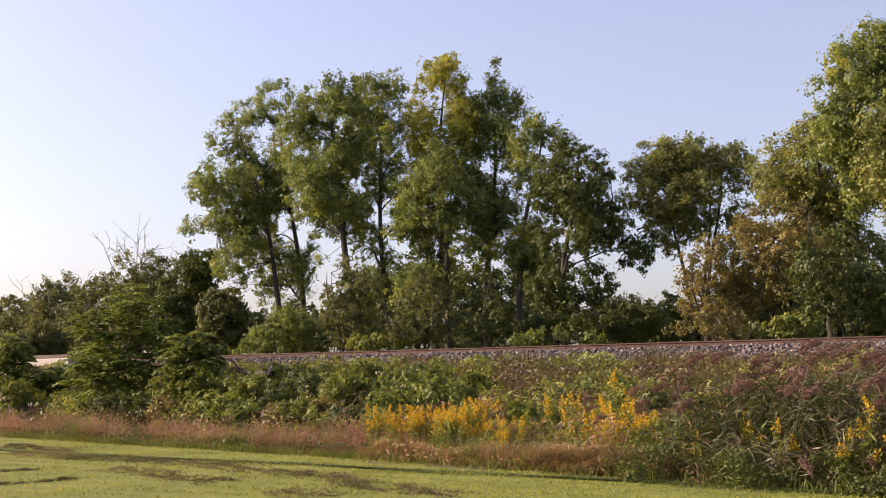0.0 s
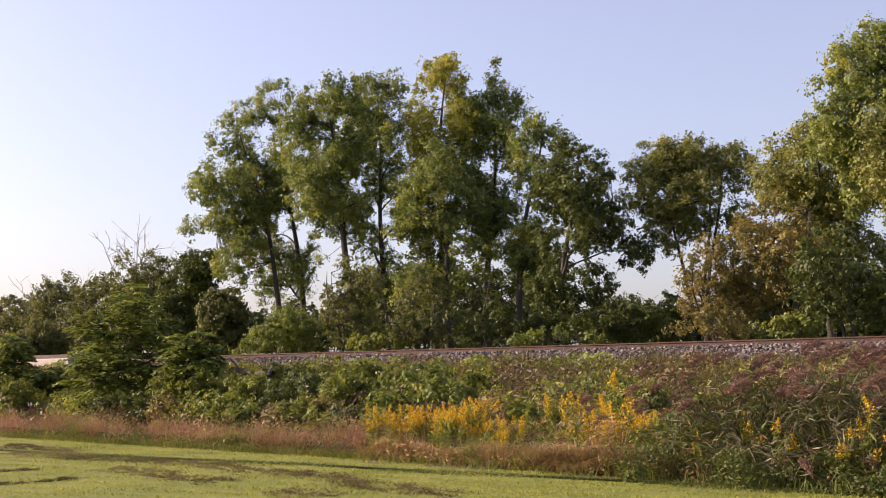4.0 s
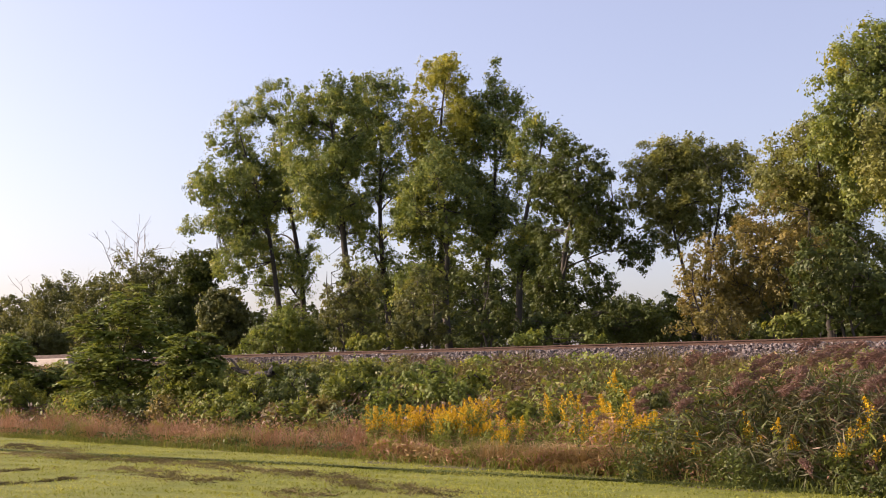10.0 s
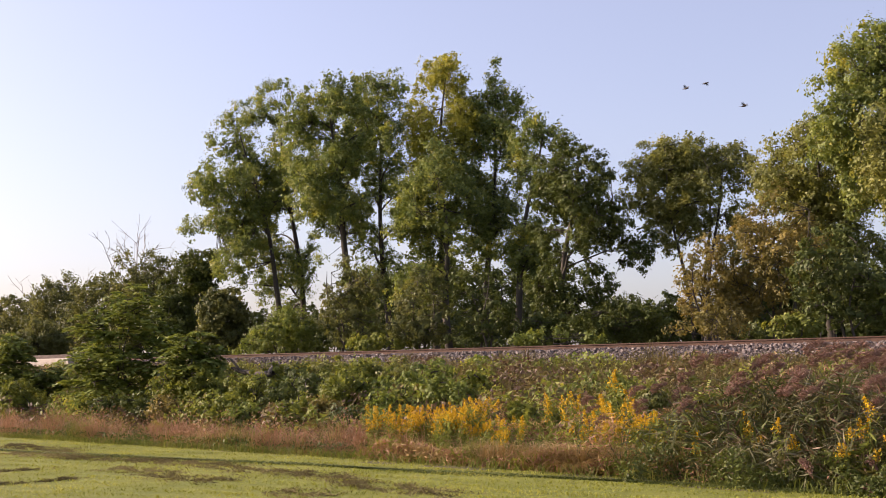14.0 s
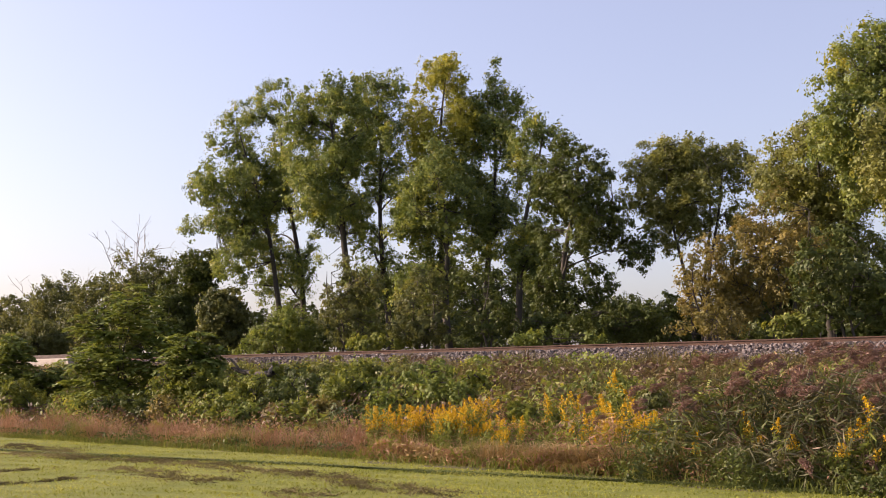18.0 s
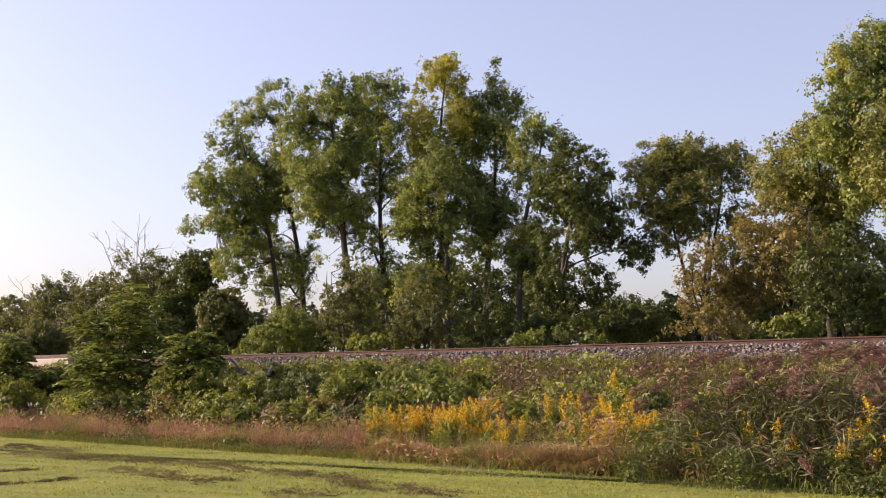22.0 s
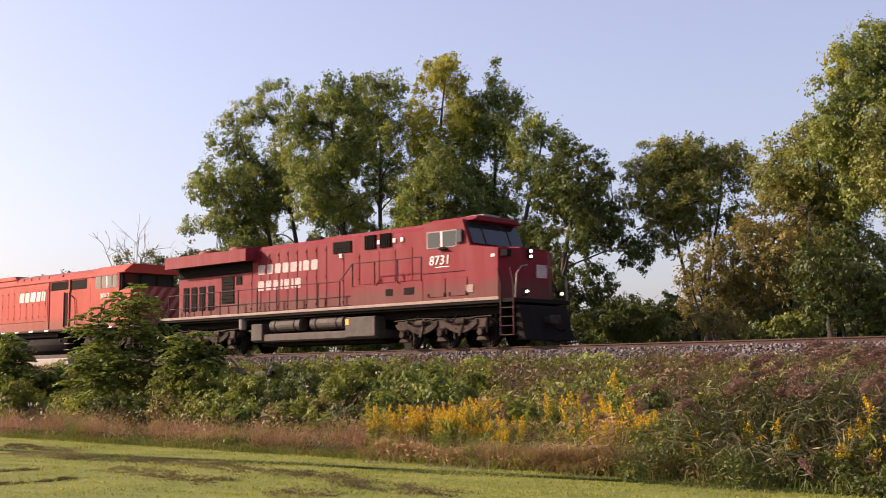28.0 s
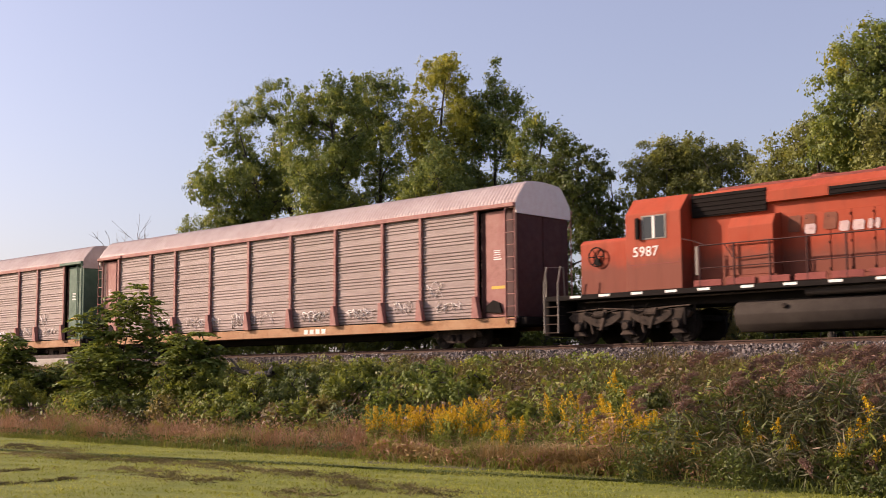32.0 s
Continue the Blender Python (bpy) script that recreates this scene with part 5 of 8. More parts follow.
GOLDENROD = [
    (-16.84, 17.2, 1.0), (-17.14, 17.2, 1.0), (-17.63, 17.2, 1.0), (-17.6, 17.55, 1.0), (-17.64, 17.2, 1.0), (-16.9, 17.1, 1.0),
    (-17.22, 17.2, 1.0), (-16.74, 17.2, 1.0), (-17.27, 17.2, 1.0), (-16.26, 18.1, 1.05), (-16.04, 17.65, 1.05), (-15.95, 18.1, 1.05),
    (-15.45, 17.2, 1.05), (-16.13, 17.2, 1.05), (-16.05, 18.2, 1.05), (-16.31, 18.2, 1.05), (-15.26, 16.7, 1.05), (-16.45, 17.5, 1.05),
    (-15.62, 17.6, 1.05), (-16.25, 17.2, 1.05), (-15.8, 17.2, 1.05), (-14.16, 16.65, 0.9), (-14.43, 17.2, 0.9), (-14.66, 17.35, 0.9),
    (-12.5, 17.2, 1.0), (-12.44, 17.2, 1.0), (-12.21, 17.2, 1.0), (-12.19, 17.2, 1.0), (-12.79, 18.25, 1.0), (-12.12, 17.5, 1.0),
    (-12.41, 17.85, 1.0), (-12.39, 17.3, 0.6), (-12.35, 17.2, 0.6), (-12.79, 18.0, 0.6), (-13.86, 18.45, 1.12), (-11.9, 17.4, 0.95),
    (-12.0, 17.9, 1.0), (-12.38, 18.1, 1.05), (-11.8, 17.6, 0.85), (-11.27, 17.2, 1.0), (-11.63, 17.65, 1.0),
    ]
KINDS = [goldenrod(s) for s in (1, 2, 3)]
THIN = goldenrod(4, 3)
for i, (gx, gy, gh) in enumerate(GOLDENROD):
    gx += 0.3 * math.sin(i * 2.7)
    gh *= 0.9 + 0.16 * math.sin(i * 4.1)
    m = Matrix.Translation((gx, gy, float(bank_z(gy)) - 0.02)) @ Matrix.Rotation(i * 1.9, 4, "Z")
    if i < 3:
        KINDS[i].matrix_basis = m
        KINDS[i].scale = (gh * 0.9, gh * 0.9, gh)
    else:
        g = copy_thing(KINDS[i % 3], m)
        g.scale = (gh * 0.9, gh * 0.9, gh)


# single stems scattered through the reeds
for i, (gx, gy, gh) in enumerate(((-6.98, 15.9, 1.18), (-7.2, 15.7, 0.8), (-8.1, 15.8, 0.9), (-6.72, 15.75, 0.72), (-9.7, 16.0, 0.7), (-8.75, 16.1, 0.85), (-10.9, 17.4, 1.1), (-10.2, 17.6, 1.05), (-9.3, 16.9, 1.0), (-13.4, 18.9, 1.35), (-13.1, 19.0, 1.45))):
    m = Matrix.Translation((gx, gy, float(bank_z(gy)) - 0.02)) @ Matrix.Rotation(i * 2.3, 4, "Z")
    if i == 0:
        THIN.matrix_basis = m
        THIN.scale = (gh, gh, gh)
    else:
        g = copy_thing(THIN, m)
        g.scale = (gh, gh, gh)


REEDS = []


def reed(seed, height):
    """One common reed: a stem, long arching leaves, and a feathery plume that nods downwind."""
    rng = np.random.default_rng(seed)
    root = tagged(new("reed"), "tall common reed with a purple-brown feathery plume", "reed", "reeds at the lawn edge")
    t = np.linspace(0, 1, 7)
    P = np.stack([0.16 * t ** 2 * height, 0.05 * np.sin(t * 3 + seed), t * height], -1)
    v, f = tubes([(P, np.linspace(0.009, 0.004, 7))], 5)
    under(new("stem", raw_mesh("stem", v, f, [REEDLEAF])), root)
    V = []
    for k in range(16):
        u = 0.12 + 0.76 * k / 16
        p = np.array([np.interp(u, t, P[:, 0]), np.interp(u, t, P[:, 1]), u * height])
        a = (k % 2) * math.pi + rng.normal(0, 0.7) + 0.4
        d = np.array([math.cos(a), math.sin(a), 0])
        w = np.array([-d[1], d[0], 0.35]) * rng.uniform(0.014, 0.026)
        L = rng.uniform(0.25, 0.5)
        rise = rng.uniform(0.1, 0.75)
        prev = p
        for j, s in enumerate((0.35, 0.7, 1.0)):
            q = p + d * L * s + np.array([0, 0, L * (rise * s - 0.75 * s * s)])
            w0, w1 = w * (1 - 0.28 * j), w * (1 - 0.28 * (j + 1))
            V += [prev - w0, prev + w0, q + w1, q - w1]
            prev = q
    V = np.array(V)
    under(new("leaves", raw_mesh("leaves", V, np.arange(len(V)).reshape(-1, 4), [REEDLEAF])), root)
    n = 380
    s = rng.random(n)
    ax = P[-1] + np.stack([0.32 * s ** 1.4, 0.03 * s, 0.46 * s - 0.26 * s ** 2], -1)
    spread = 0.04 * np.sin(np.pi * np.clip(s * 0.85 + 0.12, 0, 1)) + 0.008
    pts = ax + rng.normal(size=(n, 3)) * spread[:, None] + np.stack([0.03 * s, 0 * s, -0.02 * s], -1)
    v, f = leaf_quads(pts, 0.095, rng, 0.13, droop=(0.9, 0, 0.1))
    tagged(under(new("plume", raw_mesh("plume", v, f, [PLUME])), root), "purple-brown feathery plume", kind="stuff")
    return root


def plant_reeds():
    rng = np.random.default_rng(17)
    kinds = [reed(s, h) for s, h in ((1, 2.0), (2, 1.75), (3, 2.15), (4, 1.5), (5, 1.9))]
    i = 0
    spots = []
    while len(spots) < 215:
        x, y = rng.uniform(-14.5, -4.2), rng.uniform(15.8, 21.0)
        # the reed bed thins out towards the goldenrod
        if x < -11.7 + 0.5 * (y - 15.5) + rng.normal(0, 0.7):
            continue
        spots.append((x, y))
    for i, (x, y) in enumerate(spots):
        grown = 0.44 + 0.47 * min(1.0, max(0.0, (x + 13.2 - 0.55 * (y - 15.5)) / 2.4)) * rng.uniform(0.45, 1.05)
        m = Matrix.Translation((x, y, float(bank_z(y)) - 0.03)) @ Matrix.Rotation(0.75 + rng.normal(0, 0.35), 4, "Z")
        k = i % 5
        if i < 5:
            r = kinds[k]
            r.matrix_basis = m
        else:
            r = copy_thing(kinds[k], m)
        r.scale = (grown,) * 3
        REEDS.append((r, m, rng.uniform(0, 6.28), rng.uniform(0.6, 1.3)))
    # a few bent over the mown edge
    for i, (x, y, a, lean) in enumerate(((-8.9, 16.3, -0.54, 62), (-7.9, 16.35, -0.5, 55), (-8.1, 16.0, -0.45, 75), (-7.6, 16.2, -0.3, 66))):
        r = copy_thing(kinds[i], Matrix.Translation((x, y, float(bank_z(y)) - 0.03)) @ Matrix.Rotation(a, 4, "Z") @ Matrix.Rotation(radians(lean), 4, "Y"))
        r.scale = (0.66,) * 3
    # broken pale leaves and undergrowth, tangled at every angle
    n = 30000
    x = rng.uniform(-13.5, -4.0, n)
    y = 15.6 + 5.2 * rng.random(n)
    ok = x + 0.58 * (y - 16) > -10.0 + rng.normal(0, 0.5, n)
    x, y = x[ok], y[ok]
    deep = np.clip((x + 13.0 - 0.55 * (y - 15.5)) / 2.6, 0.2, 1) * np.clip((y - 15.3) / 1.2, 0.2, 1)
    z = bank_z(y) + 1.6 * deep * rng.random(len(x)) ** 0.8
    pts = np.stack([x, y, z], -1)
    kind = np.array([noise.noise((a * 0.9, b * 0.9, c * 1.3)) for a, b, c in pts.tolist()]) + 0.22 * rng.normal(size=len(x))
    groups = [kind > 0.14, (kind <= 0.14) & (kind > -0.06), (kind <= -0.06) & (kind > -0.26), kind <= -0.26]
    pieces = [leaf_quads(pts[g], s, rng, w, droop=(0.3, 0.1, -0.05)) for g, s, w in zip(groups, (0.3, 0.28, 0.2, 0.34), (0.1, 0.12, 0.14, 0.07))]
    # low broad leaves along the mown edge
    m = 9000
    x2 = rng.uniform(-10.6, -5, m)
    y2 = 15.45 + 0.03 * (-x2 - 8) + 0.25 * np.sin(x2 * 3.1) + 0.8 * rng.random(m) ** 1.3
    pieces.append(leaf_quads(np.stack([x2, y2, 0.02 + 0.55 * rng.random(m) ** 1.5 * (0.4 + 0.6 * np.sin(x2 * 2.3) ** 2)], -1), 0.065, rng, 0.5))
    stuff("reed_undergrowth", "green, brown and straw coloured leaves under the reeds", pieces, [REEDGREEN, G["maple"], G["purple"], REEDLEAF, G["maple"]], "undergrowth")


plant_reeds()


# ---- fallen log and culvert wall ----
def fallen_log():
    root = tagged(new("fallen_log"), "grey-brown broken fallen log lying on the bank", "log")
    x, y = -28.4, 22.0
    z = 1.7
    root.matrix_basis = pose(x, y, z)
    v, f = tubes([(np.array([(-0.95, 0, 0.22), (-0.5, 0.02, 0.1), (0, 0, 0.04), (0.45, 0, 0.0), (0.9, 0.02, 0.03), (1.0, 0.02, 0.05)]), [0.04, 0.07, 0.085, 0.09, 0.1, 0.07])], 10)
    under(new("trunk", raw_mesh("trunk", v, f, [BARK], True)), root)
    v, f = tubes([(np.array([(0.85, 0, 0.05), (0.98, -0.05, 0.17), (1.05, -0.05, 0.25)]), [0.07, 0.05, 0.02])], 8)
    tagged(under(new("stub", raw_mesh("stub", v, f, [DEADWOOD], True)), root), "splintered stub")
    v, f = tubes([(np.array([(-0.5, 0, 0.1), (-0.9, -0.1, 0.5), (-1.3, -0.1, 0.42)]), [0.04, 0.03, 0.01])], 6)
    under(new("branch", raw_mesh("branch", v, f, [BARK], True)), root)
    v, f = tubes([(np.array([(0.6, 0, 0.0), (0.5, -0.02, -0.55), (0.45, 0, -1.2)]), [0.06, 0.05, 0.05])], 6)
    under(new("root_limb", raw_mesh("root_limb", v, f, [BARK], True)), root)


fallen_log()


def culvert_wall():
    root = tagged(new("culvert_wall"), "pale concrete culvert wall beside the track", "concrete wall", kind="structure")
    bm = bmesh.new()
    bmesh.ops.create_cube(bm, size=1, matrix=Matrix.Translation((-52.85, 28.9, 2.2)) @ Matrix.Diagonal((3.9, 0.35, 0.8, 1)))
    bmesh.ops.bevel(bm, geom=bm.edges[:], offset=0.03, segments=1, affect="EDGES")
    part("wall", bm, CONCRETE, root)
    bm = bmesh.new()
    bmesh.ops.create_cube(bm, size=1, matrix=Matrix.Translation((-52.85, 28.95, 2.69)) @ Matrix.Diagonal((3.9, 0.2, 0.18, 1)))
    part("steel_cap", bm, BLACK_CAP, root, "dark steel cap")


BLACK_CAP = surface("dark_cap", (0.07, 0.05, 0.045), (0.11, 0.08, 0.07), (0.04, 0.03, 0.03), 0.8)
culvert_wall()

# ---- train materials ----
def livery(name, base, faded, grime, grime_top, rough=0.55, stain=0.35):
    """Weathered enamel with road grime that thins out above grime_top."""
    m, nt, b = nodes_of(name)
    big = noise_out(nt, 0.55, 5, 0.65)
    c = mixed(nt, ramp(nt, big, [(0.35, (0, 0, 0)), (0.7, (0.75,) * 3)]), base, faded)
    streaks = noise_out(nt, 2.2, 6, 0.7, (1.6, 1, 0.16))
    c = mixed(nt, ramp(nt, streaks, [(0.52, (0, 0, 0)), (0.8, (stain,) * 3)]), c, grime)
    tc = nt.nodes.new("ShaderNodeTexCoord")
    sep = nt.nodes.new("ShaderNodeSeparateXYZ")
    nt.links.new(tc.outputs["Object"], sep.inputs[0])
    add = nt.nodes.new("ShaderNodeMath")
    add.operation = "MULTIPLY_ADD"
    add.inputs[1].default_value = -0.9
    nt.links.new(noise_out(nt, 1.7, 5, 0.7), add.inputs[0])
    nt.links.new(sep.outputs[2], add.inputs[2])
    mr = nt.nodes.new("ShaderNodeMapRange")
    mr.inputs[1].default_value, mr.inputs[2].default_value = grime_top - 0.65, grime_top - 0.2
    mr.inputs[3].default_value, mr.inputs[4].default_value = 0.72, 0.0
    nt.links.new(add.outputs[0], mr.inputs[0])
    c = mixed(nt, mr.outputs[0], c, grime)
    fine = noise_out(nt, 60, 3, 0.7)
    c = mixed(nt, 0.1, c, mixed(nt, fine, grime, faded))
    nt.links.new(c, b.inputs["Base Color"])
    b.inputs["Specular IOR Level"].default_value = 0.16
    nt.links.new(ramp(nt, streaks, [(0.4, (rough,) * 3), (0.75, (min(rough + 0.3, 1),) * 3)]), b.inputs["Roughness"])
    bp_ = nt.nodes.new("ShaderNodeBump")
    bp_.inputs["Strength"].default_value, bp_.inputs["Distance"].default_value = 0.08, 0.02
    nt.links.new(noise_out(nt, 1.3, 2, 0.5), bp_.inputs["Height"])
    nt.links.new(bp_.outputs[0], b.inputs["Normal"])
    return m


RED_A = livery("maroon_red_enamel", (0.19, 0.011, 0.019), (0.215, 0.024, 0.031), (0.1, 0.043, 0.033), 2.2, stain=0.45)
RED_B = livery("vermilion_enamel", (0.38, 0.043, 0.026), (0.42, 0.085, 0.056), (0.17, 0.06, 0.042), 1.95, stain=0.4)
RED_C = livery("faded_orange_red_enamel", (0.34, 0.047, 0.017), (0.37, 0.08, 0.04), (0.12, 0.052, 0.038), 2.5, stain=0.6)
ROOF_RED = surface("sooty_red_roof", (0.2, 0.04, 0.035), (0.3, 0.07, 0.055), (0.05, 0.035, 0.03), 0.7, grain=20, patch=1)
BLACK = surface("black_steel", (0.011, 0.01, 0.01), (0.018, 0.015, 0.014), (0.024, 0.017, 0.014), 0.85, grain=30, patch=2, shine=0.06)
GRIMY = surface("grimy_steel", (0.034, 0.026, 0.022), (0.115, 0.082, 0.064), (0.01, 0.009, 0.009), 0.9, grain=18, patch=4, dirt_amount=0.95, shine=0.1, vary=0.35)
TANKS = surface("dusty_grey_paint", (0.058, 0.047, 0.04), (0.1, 0.08, 0.067), (0.025, 0.02, 0.017), 0.7, grain=40, patch=2)
WHITE = surface("white_marking", (0.82, 0.8, 0.77), (0.75, 0.68, 0.64), (0.5, 0.36, 0.32), 0.55, grain=40, patch=4, dirt_amount=0.35)
SILVER = surface("reflector_tape", (0.85, 0.84, 0.82), (0.8, 0.79, 0.76), (0.5, 0.46, 0.42), 0.35, grain=40, patch=5, dirt_amount=0.2)
SILL_A = surface("grimy_cream_sill", (0.288, 0.216, 0.176), (0.368, 0.288, 0.24), (0.128, 0.056, 0.036), 0.7, grain=30, patch=1.2, dirt_amount=0.8)
# near-black for grille mesh and for shade painted into openings
MESH_SHADE = surface("grille_and_shade_black", (0.008, 0.007, 0.007), (0.014, 0.012, 0.011), (0.022, 0.012, 0.01), 0.85, grain=50, patch=4, shine=0.08)
RAILING = surface("dark_red_railing", (0.045, 0.014, 0.013), (0.08, 0.026, 0.022), (0.025, 0.013, 0.012), 0.7, grain=50, patch=4)
PALE_RAIL = surface("worn_grey_railing", (0.231, 0.2035, 0.1815), (0.275, 0.2475, 0.22), (0.11, 0.077, 0.0605), 0.6, grain=50, patch=4)
STEEL_TYRE = surface("wheel_steel", (0.02, 0.017, 0.015), (0.035, 0.028, 0.024), (0.012, 0.01, 0.01), 0.8, 0.2, grain=40, patch=6, shine=0.1)
RACK_PANEL = surface("galvanised_rack_panel", (0.25, 0.19, 0.177), (0.36, 0.29, 0.275), (0.14, 0.098, 0.078), 0.6, 0.1, grain=35, patch=1.0, dirt_amount=0.6, streak=(0.3, 1, 2.6), vary=0.25)
RACK_BROWN = surface("brown_rack_frame", (0.3, 0.115, 0.1), (0.4, 0.2, 0.17), (0.12, 0.05, 0.04), 0.65, grain=35, patch=1.4)
RACK_MAROON = surface("maroon_rack_end", (0.06, 0.02, 0.02), (0.09, 0.034, 0.03), (0.03, 0.015, 0.015), 0.65, grain=35, patch=1.4)
RACK_GREEN = surface("green_rack_end", (0.045, 0.1, 0.068), (0.12, 0.19, 0.14), (0.035, 0.055, 0.04), 0.65, grain=35, patch=1.4)
RACK_ROOF = surface("chalky_rack_roof", (0.38, 0.29, 0.28), (0.48, 0.4, 0.39), (0.24, 0.165, 0.155), 0.6, 0.1, grain=30, patch=1.0)
RACK_SILL = surface("ochre_rust_sill", (0.34, 0.15, 0.065), (0.44, 0.26, 0.14), (0.13, 0.06, 0.04), 0.75, grain=25, patch=0.9, dirt_amount=0.9)
YELLOW = surface("yellow_marking", (0.75, 0.45, 0.05), (0.7, 0.4, 0.08), (0.4, 0.25, 0.08), 0.6, grain=40, patch=3)


def glass():
    m, nt, b = nodes_of("cab_glass")
    b.inputs["Base Color"].default_value = (0.02, 0.026, 0.03, 1)
    b.inputs["Roughness"].default_value = 0.06
    b.inputs["Specular IOR Level"].default_value = 0.45
    return m


GLASS = glass()


def glowing():
    m, nt, b = nodes_of("headlight_glow")
    b.inputs["Emission Color"].default_value = (1.0, 0.86, 0.74, 1)
    b.inputs["Emission Strength"].default_value = 3.0
    return m


GLOW = glowing()


# ---- shape helpers in a vehicle's own space: x forward, y across, z above the rail ----
def add_box(bm, x0, x1, y0, y1, z0, z1):
    vs = [bm.verts.new((x, y, z)) for x in (x0, x1) for y in (y0, y1) for z in (z0, z1)]
    for q in ((0, 1, 3, 2), (4, 6, 7, 5), (0, 4, 5, 1), (2, 3, 7, 6), (0, 2, 6, 4), (1, 5, 7, 3)):
        bm.faces.new([vs[i] for i in q])


def box(name, parent, mat, x0, x1, y0, y1, z0, z1, bevel=0.015, label=""):
    bm = bmesh.new()
    add_box(bm, x0, x1, min(y0, y1), max(y0, y1), z0, z1)
    if bevel:
        bmesh.ops.bevel(bm, geom=bm.edges[:], offset=bevel, segments=1, affect="EDGES")
    return part(name, bm, mat, parent, label)


def prism(name, parent, mat, prof, axis, a0, a1, bevel=0.0, label="", smooth=False):
    """A closed outline of (p, q) pushed along one axis: x takes (y, z), y takes (x, z)."""
    bm = bmesh.new()
    put = (lambda p, q, a: (a, p, q)) if axis == "x" else (lambda p, q, a: (p, a, q))
    A = [bm.verts.new(put(p, q, a0)) for p, q in prof]
    B = [bm.verts.new(put(p, q, a1)) for p, q in prof]
    n = len(prof)
    for i in range(n):
        bm.faces.new((A[i], A[(i + 1) % n], B[(i + 1) % n], B[i]))
    bm.faces.new(A[::-1])
    bm.faces.new(B)
    bmesh.ops.recalc_face_normals(bm, faces=bm.faces[:])
    if bevel:
        bmesh.ops.bevel(bm, geom=bm.edges[:], offset=bevel, segments=1, affect="EDGES")
    return part(name, bm, mat, parent, label, smooth)


def drum(name, parent, mat, centre, axis, r, length, seg=18, bevel=0.02, label=""):
    bm = bmesh.new()
    turn = {"x": Matrix.Rotation(math.pi / 2, 4, "Y"), "y": Matrix.Rotation(math.pi / 2, 4, "X"), "z": Matrix.Identity(4)}[axis]
    bmesh.ops.create_cone(bm, cap_ends=True, segments=seg, radius1=r, radius2=r, depth=length, matrix=Matrix.Translation(centre) @ turn)
    if bevel:
        rims = [e for e in bm.edges if any(len(f.verts) > 4 for f in e.link_faces)]
        bmesh.ops.bevel(bm, geom=rims, offset=bevel, segments=2, affect="EDGES")
    return part(name, bm, mat, parent, label)


def pipe(name, parent, mat, pts, r=0.02, label="", sides=6):
    v, f = tubes([(np.array(pts, float), [r] * len(pts))], sides)
    ob = under(new(name, raw_mesh(name, v, f, [mat], True)), parent)
    return tagged(ob, label) if label else ob


def lettering(name, parent, mat, body, x, y, z, size, shear=0.0, bold=0.012, label=""):
    """Raised numerals on the side that faces -y, and their twin on the other side."""
    cu = bpy.data.curves.new(name, "FONT")
    cu.body, cu.size, cu.shear, cu.offset, cu.extrude, cu.space_character = body, size, shear, bold, 0.006, 1.1
    tmp = bpy.data.objects.new(name, cu)
    me = bpy.data.meshes.new_from_object(tmp)
    bpy.data.objects.remove(tmp)
    me.materials.clear()
    me.materials.append(mat)
    w = max(v.co.x for v in me.vertices)
    for s in (-1, 1):
        ob = under(new(name, me), parent)
        ob.matrix_basis = pose(x, -y, z, 90) if s < 0 else pose(x + w, y, z, 90, 0, 180)
        if label:
            tagged(ob, label)


def blocks(name, parent, mat, x, y, z, h, widths, gap=0.07, slant=0.0, label=""):
    """Plain painted blocks where a company name stands, on both sides."""
    for w in widths:
        if w > 0:
            for s in (-1, 1):
                bar = w if w < 0.2 else w * 0.9
                prism(name, parent, mat, [(x, z + 0.06), (x + 0.05, z), (x + bar, z), (x + bar + slant * h, z + h - 0.06), (x + bar + slant * h - 0.05, z + h), (x + slant * h, z + h)], "y", s * y, s * (y + 0.008), 0, label)
        x += abs(w) + gap


WHEELS = []


def wheelset(parent, x, r):
    """Two flanged wheels on an axle that turn together."""
    bm = bmesh.new()
    rot = Matrix.Rotation(math.pi / 2, 4, "X")
    for s in (-1, 1):
        for rad, th, off in ((r, 0.11, 0.755), (r + 0.03, 0.03, 0.70), (r * 0.82, 0.05, 0.81), (0.16, 0.1, 0.84)):
            bmesh.ops.create_cone(bm, cap_ends=True, segments=22, radius1=rad, radius2=rad, depth=th, matrix=Matrix.Translation((0, s * off, 0)) @ rot)
        for k in range(6):
            a = k * math.pi / 3
            bmesh.ops.create_cube(bm, size=1, matrix=Matrix.Translation((math.cos(a) * r * 0.5, s * 0.845, math.sin(a) * r * 0.5)) @ Matrix.Rotation(-a, 4, "Y") @ Matrix.Diagonal((r * 0.5, 0.02, 0.05, 1)))
    bmesh.ops.create_cone(bm, cap_ends=True, segments=12, radius1=0.09, radius2=0.09, depth=1.5, matrix=rot)
    ob = part("wheelset", bm, STEEL_TYRE, parent, "worn steel wheels on an axle")
    ob.matrix_basis = pose(x, 0, r)
    WHEELS.append((ob, x, r))
    return ob


